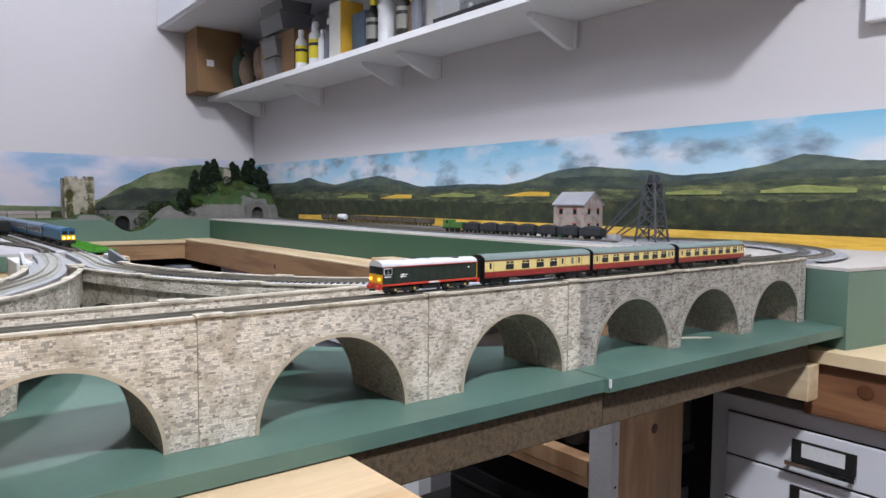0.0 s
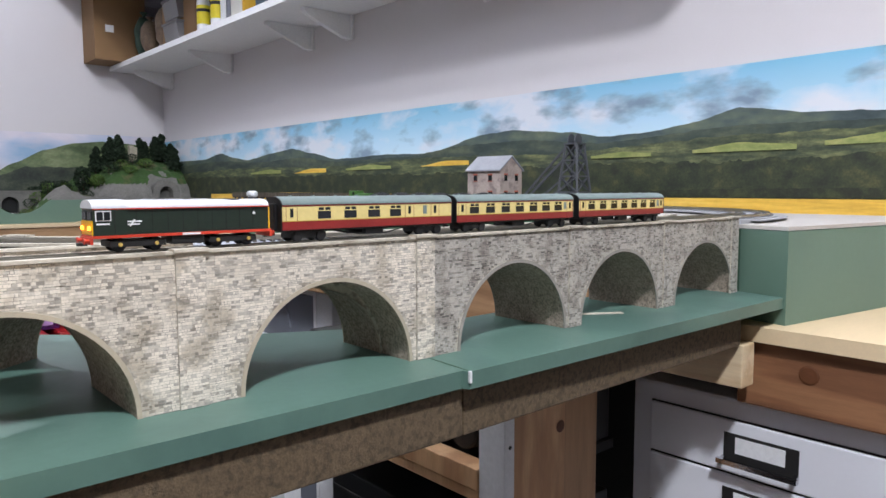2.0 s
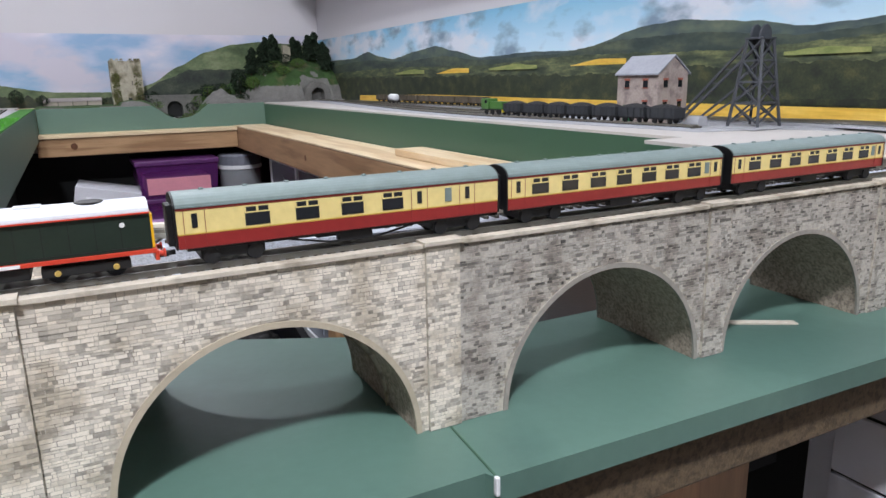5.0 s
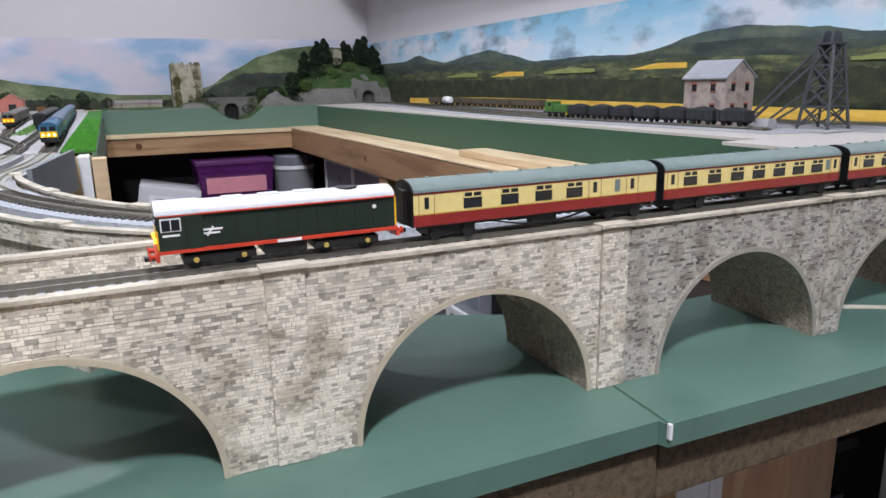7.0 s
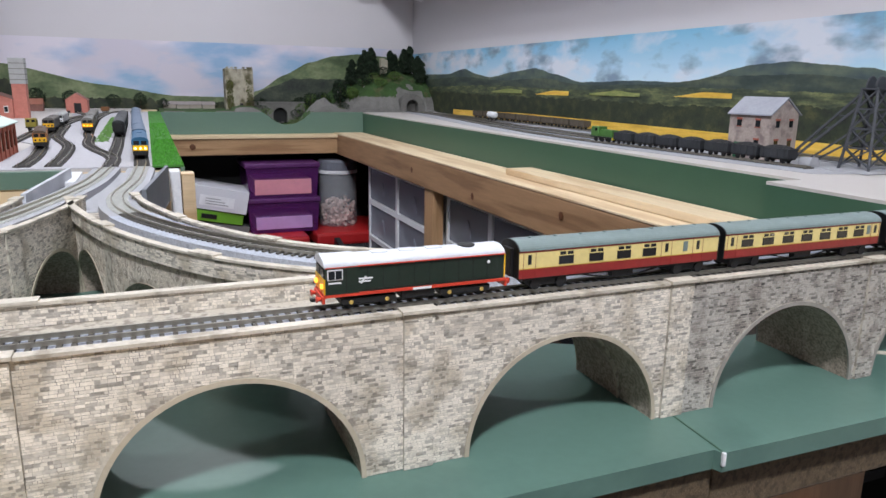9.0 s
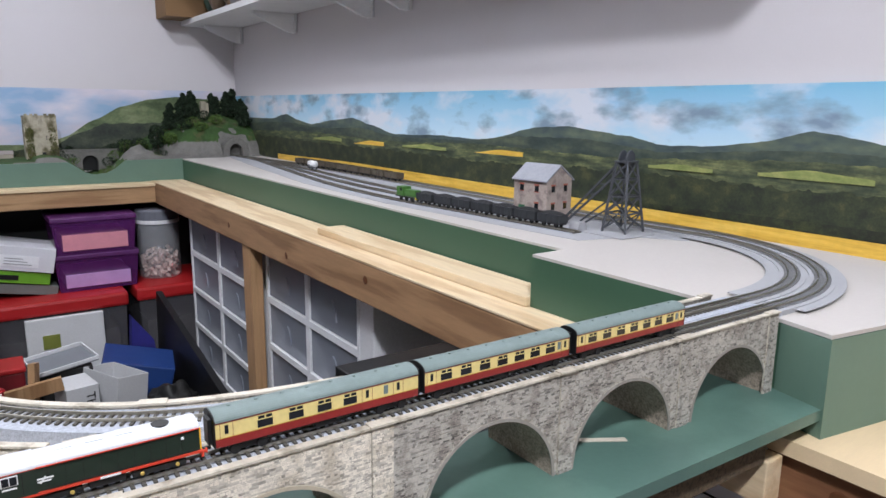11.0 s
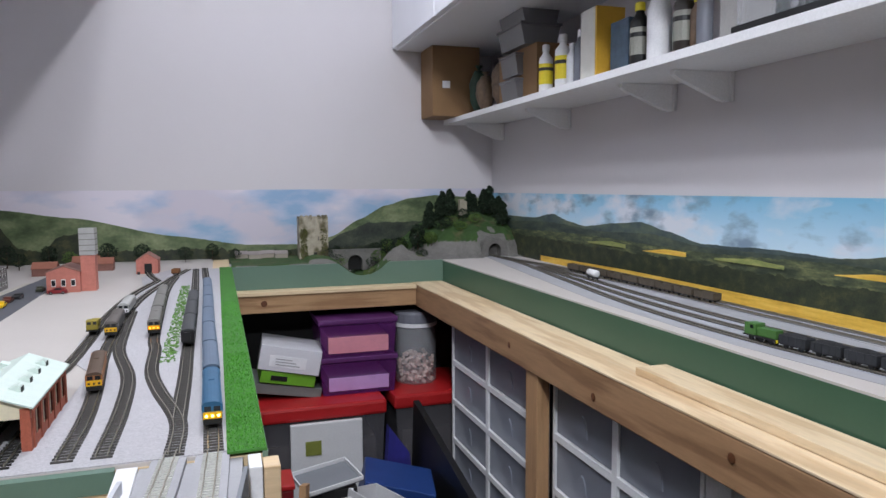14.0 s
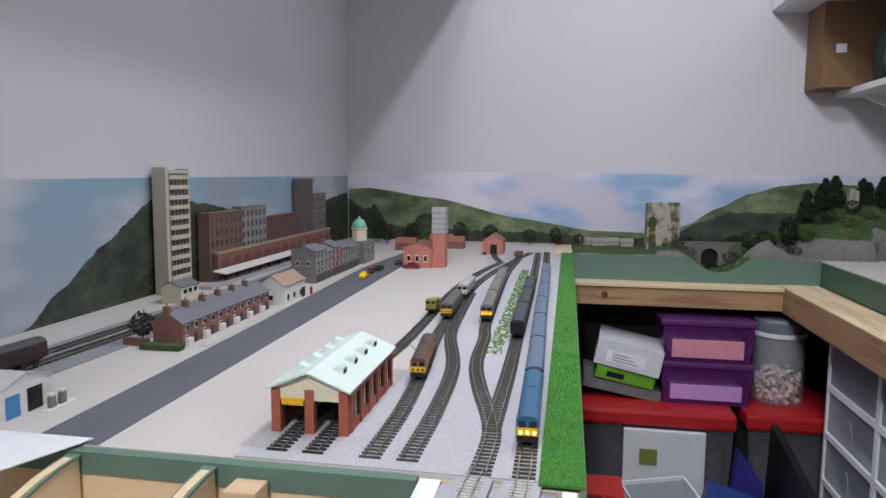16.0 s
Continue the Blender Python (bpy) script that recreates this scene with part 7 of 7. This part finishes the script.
for k in range(6):
    y0 = 1.842 + k * 0.0375
    h = gabled("terraced_house", "red brick terraced house with grey slate roof", "house", 0.183, 0.2185, y0, y0 + 0.0374, 0.026, 0.037, REDB, SLATE_D, group="terrace beside the road")
    for zz in (0.005, 0.0165):
        window_on(h, 0.0355, 0.009, zz, 0.006, 0.007, "+x")
    window_on(h, 0.0355, 0.028, 0.0165, 0.006, 0.007, "+x")
    part("door", cube(0.0351, 0.036, 0.025, 0.0305, 0, 0.0115), mat("dark_door", (46, 40, 44), 0.5), h)
    ch = part("chimney", cube(0.0145, 0.021, -0.003, 0.003, 0.034, 0.045), REDB, h)
    part("pot", turned(bmesh.new(), [(0.0012, 0.045), (0.0011, 0.048)], 8, (0.0178, 0)), TILE, ch)
    part("porch", cube(0.036, 0.041, 0.004, 0.014, 0, 0.009, 0.0006), WHITER, h)
wh = gabled("white_house", "white rendered house with tan tiled roof", "house", 0.19, 0.231, 2.092, 2.172, 0.028, 0.041, WHITER, TILE)
for yy in (0.012, 0.035, 0.06):
    window_on(wh, 0.041, yy, 0.005, 0.009, 0.011, "+x")
window_on(wh, 0.02, 0.0, 0.006, 0.008, 0.009, "-y")
part("shop_front", cube(0.0406, 0.0418, 0.066, 0.078, 0, 0.016), BLACK, wh)
solid("post_box", turned(bmesh.new(), [(0.0022, TZ + 0.0012), (0.0022, TZ + 0.012), (0.0012, TZ + 0.0135)], 10, (0.236, 2.185)), RED, "small red pillar box on the pavement", "post box")
for k, (y0, y1, hh, c) in enumerate(((2.29, 2.345, 0.064, GREYS), (2.3455, 2.385, 0.058, GREYS), (2.3855, 2.43, 0.062, REDB), (2.4305, 2.48, 0.055, GREYS), (2.4805, 2.545, 0.05, GREYS))):
    ob = gabled("shop_house", "tall grey stone shop building with many windows", "shop", 0.16, 0.2045, y0, y1, hh - 0.008, hh, c, SLATE_D, group="row of shops by the road")
    n = max(2, int((y1 - y0) / 0.015))
    for i in range(n):
        for zz in (0.018, 0.031, 0.043):
            if zz < hh - 0.014:
                window_on(ob, 0.0445, (y1 - y0) * (i + 0.5) / n, zz, 0.006, 0.0085, "+x")
    part("shop_front", cube(0.0441, 0.0455, 0.004, y1 - y0 - 0.004, 0.001, 0.013), mat("shop_window", (50, 52, 58), 0.3), ob)
    for i in range(2):
        window_on(ob, 0.012 + 0.02 * i, 0.0, 0.03, 0.006, 0.009, "-y")
    part("chimney", cube(0.018, 0.025, 0.002, 0.008, hh - 0.004, hh + 0.006), c, ob)
dome = thing("domed_building", pose(0.188, 2.60, TZ), "cream stone corner building with a green copper dome", "domed building")
part("base", cube(-0.022, 0.022, -0.04, 0.04, 0, 0.046), GREYS, dome)
part("drum", turned(bmesh.new(), [(0.0165, 0.046), (0.0165, 0.07), (0.0185, 0.071), (0.0185, 0.074)], 8), CREAMB, dome)
part("dome", turned(bmesh.new(), [(0.0155 * math.cos(a * math.pi / 18), 0.0742 + 0.019 * math.sin(a * math.pi / 18)) for a in range(0, 9)] + [(0.0012, 0.098)], 16), mat("copper_green", (118, 190, 166), 0.5, s=80, amt=0.1), dome, smooth=True)
for yy in (-0.028, -0.01, 0.01, 0.028):
    for zz in (0.008, 0.024, 0.036):
        window_on(dome, 0.022, yy, zz, 0.006, 0.008, "+x")

CONC = mat("grey_concrete", (186, 178, 160), 0.8, s=40, amt=0.1)
BAND = mat("brown_glazing_band", (72, 66, 60), 0.4, s=60, amt=0.2)
block = thing("tower_block", pose(0.004, 2.128, TZ), "tall concrete tower block with balcony bands", "tower block")
part("core", cube(0, 0.021, 0.009, 0.064, 0, 0.188), BAND, block)
part("stair_tower", cube(0, 0.023, 0, 0.0088, 0, 0.197, 0.0004), CONC, block)
part("end_wall", cube(0, 0.023, 0.0642, 0.068, 0, 0.195, 0.0004), CONC, block)
for k in range(12):
    part("balcony", cube(0.0212, 0.0248, 0.009, 0.0641, 0.006 + k * 0.0157, 0.0125 + k * 0.0157, 0.0003), CONC, block)
    for i in range(5):
        part("mullion", cube(0.021, 0.0216, 0.0145 + 0.0105 * i, 0.0152 + 0.0105 * i, 0.0127 + k * 0.0157, 0.0215 + k * 0.0157), CONC, block)
part("roof_slab", cube(0, 0.023, 0.009, 0.0641, 0.1882, 0.193), CONC, block)
for k, (y0, y1, zt, c, d) in enumerate(((2.262, 2.386, 1.073, mat("brown_warehouse_brick", (118, 92, 78), 0.8, s=120, amt=0.15), 0.022), (2.39, 2.5, 1.079, mat("grey_office_stone", (138, 138, 138), 0.8, s=80, amt=0.1), 0.018), (2.505, 2.675, 1.052, mat("dull_warehouse_brick", (112, 78, 72), 0.8, s=120, amt=0.15), 0.014), (2.69, 2.784, 1.129, mat("brown_office", (104, 92, 88), 0.8, s=80, amt=0.15), 0.012), (2.79, 2.88, 1.092, GREYS, 0.01))):
    ob = thing("low_relief_building", pose(0.002, y0, TZ), "tall low-relief town building with rows of windows", "town building", "low-relief buildings along the wall")
    part("wall", cube(0, d, 0, y1 - y0, 0, zt - TZ), c, ob)
    part("cornice", cube(0, d + 0.002, -0.001, y1 - y0 + 0.001, zt - TZ + 0.0002, zt - TZ + 0.003), c, ob)
    n = max(3, int((y1 - y0) / 0.017))
    for i in range(n):
        for j in range(2 if zt < 1.06 else 4 if zt < 1.1 else 7):
            zz = zt - TZ - 0.018 - 0.02 * j
            part("window", cube(d, d + 0.0005, (y1 - y0) * (i + 0.5) / n - 0.0038, (y1 - y0) * (i + 0.5) / n + 0.0038, zz, zz + 0.012), BAND, ob)
retain = thing("retaining_wall", pose(0.026, 2.27, TZ), "long red brick retaining wall with blind arches", "retaining wall")
part("wall", cube(0, 0.008, 0, 0.58, 0, 0.047), REDB, retain)
part("coping", cube(-0.001, 0.009, -0.001, 0.581, 0.0472, 0.0505), TILE, retain)
for k in range(13):
    y = 0.012 + k * 0.044
    # No real recess: the arch's shade is put into a darker brick colour.
    part("blind_arch", prism(bmesh.new(), [(y, 0.004), (y + 0.032, 0.004), (y + 0.032, 0.028)] + [(y + 0.016 + 0.016 * math.cos(math.pi * i / 8), 0.028 + 0.01 * math.sin(math.pi * i / 8)) for i in range(1, 8)] + [(y, 0.028)], 0.0081, 0.0087, "x"), mat("shadowed_brick", (112, 70, 62), 0.8, s=120, amt=0.2), retain)
canopy = thing("platform_canopy", pose(0.052, 2.24, TZ), "long white station canopy on posts", "canopy")
part("roof", prism(bmesh.new(), [(-0.012, 0.022), (0.012, 0.018), (0.012, 0.0195), (-0.012, 0.0235)], 0, 0.45, "y"), WHITER, canopy)
part("platform", cube(-0.012, 0.013, -0.05, 0.5, 0, 0.005), GREYBOARD, canopy)
for k in range(10):
    part("post", cube(-0.001, 0.001, 0.02 + k * 0.045, 0.022 + k * 0.045, 0.005, 0.0205), CHASSIS, canopy)
box_ = gabled("signal_box", "small cream signal box beside the tracks", "signal box", 0.05, 0.082, 2.07, 2.118, 0.024, 0.031, CREAMB, SLATE_D)
for i in range(3):
    window_on(box_, 0.032, 0.01 + 0.014 * i, 0.013, 0.011, 0.008, "+x")

fac = thing("brick_factory", pose(0.302, 2.53, TZ), "pink brick factory with a tall grey-topped tower", "factory")
part("hall", prism(bmesh.new(), [(0, 0), (0.058, 0), (0.058, 0.04), (0.029, 0.05), (0, 0.04)], 0, 0.075, "y"), PINKB, fac)
part("tower", cube(0.0585, 0.084, 0.01, 0.04, 0, 0.07), PINKB, fac)
top = part("tower_top", cube(0.0572, 0.0853, 0.0087, 0.0413, 0.0702, 0.122), mat("grey_tower_panel", (166, 166, 164), 0.7, s=60, amt=0.1), fac)
for j in range(4):
    part("panel_band", cube(0.0568, 0.0857, 0.0083, 0.0417, 0.078 + j * 0.011, 0.0795 + j * 0.011), GREYS, top)
for i in range(3):
    window_on(fac, 0.012 + 0.017 * i, 0.0, 0.012, 0.008, 0.014, "-y")
for s in (-1, 1):
    part("roof", prism(bmesh.new(), [(0.029, 0.0503), (0.029, 0.0518), (0.029 + s * 0.031, 0.0405), (0.029 + s * 0.031, 0.039)], -0.001, 0.076, "y"), mat("brown_roof", (128, 92, 82), 0.7, s=60, amt=0.1), fac)
gs = gabled("goods_shed", "small pink brick goods shed with an open door", "goods shed", 0.432, 0.48, 2.80, 2.86, 0.032, 0.047, PINKB, mat("brown_shed_roof", (150, 106, 94), 0.7))
part("doorway", cube(0.018, 0.034, -0.0007, 0.001, 0.0004, 0.024), BLACK, gs)
gar = gabled("garage", "white garage with grey roof and blue door", "garage", 0.165, 0.21, 1.60, 1.655, 0.024, 0.032, WHITER, mat("pale_grey_roof", (190, 190, 188), 0.6), along="x")
part("door", cube(0.0446, 0.0456, 0.006, 0.02, 0.0, 0.018), mat("mid_blue_door", (64, 126, 176), 0.5), gar)
part("opening", cube(0.0446, 0.0454, 0.028, 0.044, 0.0, 0.019), BLACK, gar)
for k in range(2):
    pump = thing("petrol_pump", pose(0.222, 1.64 + 0.012 * k, TZ), "tiny grey petrol pump on a kerb", "petrol pump", "petrol pumps")
    part("body", cube(-0.002, 0.002, -0.003, 0.003, 0, 0.01, 0.0006), GREYS, pump)
    part("top", cube(-0.0022, 0.0022, -0.0022, 0.0022, 0.0101, 0.0125, 0.0006), WHITER, pump)
solid("petrol_pump_kerb", cube(0.217, 0.227, 1.63, 1.664, TZ, TZ + 0.0009), WHITER, "pale kerb under the petrol pumps", "kerb", "structure")
solid("low_hedge", cube(0.178, 0.226, 1.822, 1.834, TZ, TZ + 0.007, 0.002), TURF, "clipped green hedge before the terrace", "hedge")
solid("garden_wall", cube(0.15, 0.18, 1.836, 1.84, TZ, TZ + 0.009), REDB, "low brick garden wall", "garden wall")
tree(0.162, 1.855, TZ, 0.034, 0.014, LEAF, False, "round dark green bush beside the terrace", 520)
for x, y, h, w, lf in ((0.2, 3.06, 0.05, 0.02, LEAF), (0.26, 3.0, 0.04, 0.018, LEAF_L), (0.34, 3.05, 0.055, 0.022, LEAF), (0.42, 3.07, 0.05, 0.022, LEAF), (0.53, 3.05, 0.04, 0.02, LEAF), (0.6, 3.08, 0.045, 0.018, LEAF), (0.66, 3.06, 0.03, 0.016, LEAF), (0.15, 2.98, 0.04, 0.018, LEAF), (0.11, 3.04, 0.055, 0.024, LEAF)):
    tree(x, y, TZ, h, w, lf, False, "dark green tree beside the backscene", 520)
for x, y, w in ((0.21, 2.83, 0.05), (0.27, 2.96, 0.06), (0.33, 2.9, 0.04)):
    gabled("brick_cottage", "small red brick cottage near the backscene", "cottage", x, x + w, y, y + 0.035, 0.018, 0.03, REDB, mat("rust_roof", (150, 96, 78), 0.7), along="x", group="cottages near the backscene")
for k in range(4):
    gabled("flat_long_shed", "long low pale shed in front of the backscene", "shed", 0.66 + 0.036 * k, 0.694 + 0.036 * k, 3.07 - 0.02 * (k % 2), 3.1 - 0.02 * (k % 2), 0.012, 0.019, mat("pale_shed_wall", (166, 156, 144), 0.7), mat("shed_roof", (150, 142, 138), 0.7), along="x", z=ZB + 0.003, group="low sheds by the castle")

for x, y, rz, c, lb in ((0.266, 2.372, 92, (232, 190, 30), "small yellow model van on the road"), (0.262, 2.43, 92, (96, 52, 40), "small brown model lorry on the road"), (0.268, 2.47, 90, (44, 44, 46), "small dark model car on the road"), (0.29, 2.66, 90, (190, 190, 194), "small white model car on the road"), (0.285, 2.56, 92, (60, 62, 50), "small olive model car on the road")):
    v = thing("road_car", pose(x, y, TZ + 0.0009, 0, 0, rz), lb, "model car", "cars on the road")
    car_body(v, 0.03, 0.0125, 0.0105, mat("car_paint", c, 0.35))
v = thing("red_bus", pose(0.322, 2.517, TZ, 0, 0, 4), "small dark red model bus by the factory", "model bus")
car_body(v, 0.034, 0.012, 0.013, mat("dark_red_paint", (130, 30, 36), 0.35))

# ---- rolling stock in the yard ----
ORANGE = mat("weathered_orange_brown_paint", (150, 96, 54), 0.5, s=60, amt=0.12)
DK = mat("dark_grey_train", (62, 60, 58), 0.5, s=80, amt=0.1)
BLUE = mat("rail_blue_paint", (44, 104, 140), 0.4, s=60, amt=0.06)
BLUE_G = mat("blue_grey_roof", (88, 104, 124), 0.5, s=60, amt=0.06)


def dist_y(line, y):
    return min(range(len(line)), key=lambda i: abs(line[i].y - y)) * 0.0021


ZR = TZ + 0.0042
ol = diesel("orange_locomotive", "weathered orange-brown diesel locomotive with yellow nose", ORANGE, mat("grime_roof", (84, 66, 52), 0.6), 0.13, None, YELLOW, True, CHASSIS)
place_on(ol, t_a, dist_y(t_a, 1.815), ZR, 0, 0.8)
place_on(shunter("yellow_shunter", "small yellow-green shunter in the siding", mat("olive_yellow_paint", (140, 126, 40), 0.5)), t_f, dist_y(t_f, 2.08), ZR, 180, 0.86)
l2 = diesel("grey_locomotive", "dark brown-grey diesel locomotive with yellow nose", DK, mat("brown_grey_roof", (96, 90, 86), 0.6), 0.125, None, YELLOW, True, CHASSIS)
place_on(l2, t_a, dist_y(t_a, 2.085), ZR, 0, 0.86)
l2b = diesel("pale_locomotive", "pale grey diesel locomotive behind the dark one", mat("pale_grey_paint", (150, 150, 148), 0.5), mat("pale_roof", (170, 170, 168), 0.6), 0.11, None, WHITE, True, CHASSIS)
place_on(l2b, t_a, dist_y(t_a, 2.23), ZR, 0, 0.86)
rc = diesel("railcar", "grey railcar with a lit orange and yellow front", mat("railcar_grey", (92, 86, 74), 0.5), mat("railcar_roof", (112, 110, 106), 0.6), 0.135, None, YELLOW, True, LAMP_AMBER)
place_on(rc, t_c, dist_y(t_c, 2.088), ZR, 0, 0.86)
rcc = coach("railcar_trailer", "grey railcar trailer coach in the yard", mat("trailer_grey", (84, 78, 68), 0.5), mat("trailer_grey_upper", (108, 104, 94), 0.5), mat("trailer_roof", (116, 114, 110), 0.6), group="railcar trailers")
place_on(rcc, t_c, dist_y(t_c, 2.208), ZR, 0, 0.86)
place_on(copy_thing(rcc, rcc.matrix_basis), t_c, dist_y(t_c, 2.328), ZR, 0, 0.86)
GC = mat("dark_green_coach", (30, 44, 38), 0.45, s=60, amt=0.08)
gc = coach("green_coach", "dark green coach standing on the yard track", GC, GC, mat("dark_coach_roof", (58, 60, 62), 0.6), group="dark green coaches")
place_on(gc, t_d, dist_y(t_d, 2.0), ZR, 0, 0.86)
for k in (1, 2):
    place_on(copy_thing(gc, gc.matrix_basis), t_d, dist_y(t_d, 2.0 + 0.12 * k), ZR, 0, 0.86)
bl = diesel("blue_locomotive", "rail blue diesel locomotive with lit yellow front", BLUE, mat("blue_loco_roof", (38, 88, 122), 0.5), 0.14, None, YELLOW, True, LAMP_ON)
place_on(bl, t_e, dist_y(t_e, 1.686), ZR, 0, 0.86)
bc = coach("blue_coach", "blue and grey coach behind the blue locomotive", BLUE, mat("coach_grey_band", (176, 180, 182), 0.45), BLUE_G, group="blue and grey coaches")
place_on(bc, t_e, dist_y(t_e, 1.808), ZR, 0, 0.86)
for k in range(1, 6):
    place_on(copy_thing(bc, bc.matrix_basis), t_e, dist_y(t_e, 1.808 + 0.12 * k), ZR, 0, 0.86)
dc = coach("dark_coach", "dark maroon coach on the track behind the terrace", mat("dark_maroon", (46, 26, 28), 0.45), mat("dark_maroon_upper", (54, 32, 32), 0.45), mat("charcoal_roof", (70, 72, 74), 0.6))
dc.matrix_basis = pose(0.117, 1.68, TZ + 0.0038, 0, 0, 86)
part("buffer_stop", cube(0.435, 0.441, 2.79, 2.795, TZ, TZ + 0.006), CHASSIS, thing("stop_block", Matrix(), "small dark buffer stop by the goods shed", "buffer stop"))
bw = wagon("brown_wagon", "small brown wagon outside the goods shed", mat("brown_wagon_paint", (120, 78, 42), 0.6), None, 0.03, 0.012)
place_on(bw, t_a, dist_y(t_a, 2.72), ZR, 0, 0.86)

# ---- open frames at the end of the town board ----
solid("frame_edge", cube(0.01, 0.54, 1.567, 1.5755, 0.94, ZB + 0.0006), FASCIA_L, "green painted top edge of the end frame", "frame edge", "structure")
solid("frame_panel", cube(0.01, 0.54, 1.569, 1.5745, 0.85, 0.9398), PLY, "bare plywood end panel of the town board", "plywood panel", "structure")
for x in (0.297, 0.398):
    rib = thing("plywood_rib", Matrix(), "plywood rib with a green painted curved edge", "plywood rib", "ribs of the end frame")
    prof = [(1.566, 0.85), (1.566, 0.954)] + [(1.555 - 0.11 * math.sin(math.pi / 2 * k / 8), 0.954 - 0.075 * (1 - math.cos(math.pi / 2 * k / 8))) for k in range(9)] + [(1.44, 0.85)]
    part("panel", prism(bmesh.new(), prof, x, x + 0.006, "x"), PLY, rib)
    edge = [Vector((1.5655 - 0.12 * math.sin(math.pi / 2 * k / 10), 0.9545 - 0.078 * (1 - math.cos(math.pi / 2 * k / 10)))) for k in range(11)]
    bm = bmesh.new()
    for a, b in zip(edge, edge[1:]):
        box(bm, -0.002, 0.008, 0, (b - a).length, 0.0002, 0.002, Matrix.Translation((x, a.x, a.y)) @ Matrix.Rotation(math.atan2(b.y - a.y, b.x - a.x), 4, "X"))
    part("painted_edge", bm, FASCIA_L, rib)
solid("frame_cleat", cube(0.42, 0.442, 1.545, 1.5655, 0.87, 0.948, 0.001), PINE_X, "small pine cleat inside the frame", "timber cleat")
solid("frame_bottom", cube(0.01, 0.54, 1.42, 1.567, 0.846, 0.8498), PLY, "plywood bottom of the end frame", "plywood")
solid("white_card", prism(bmesh.new(), [(0.19, 1.47), (0.26, 1.47), (0.302, 1.583), (0.2, 1.583)], ZB + 0.003, ZB + 0.004, "z"), WHITE, "white card sheet lying across the frame", "card")
solid("white_block", cube(0.631, 0.6405, 1.545, 1.572, 0.9, ZB, 0.001), WHITE, "white block at the end of the grass strip", "block")
solid("end_post", cube(0.6415, 0.6535, 1.55, 1.5715, 0.87, ZB - 0.003, 0.001), PINE_X, "pine end post below the grass strip", "timber post")
solid("white_end_sheet", cube(0.541, 0.555, 1.50, 1.5755, 0.93, ZB - 0.001, 0.0005), WHITE, "white card beside the bridge deck", "card")

# ---- single stones of the nearest viaduct face ----
stretch = bpy.data.objects["main_viaduct"]


def clear_of_arches(x, z):
    return all((x - c) ** 2 + (z - Z0) ** 2 > 0.0452 ** 2 for c in (0.635, 0.7645)) and not PIER_EDGE[0] < x < PIER_EDGE[1]


single_stones(stretch, 1.0575, *SINGLE, clear_of_arches, 300)
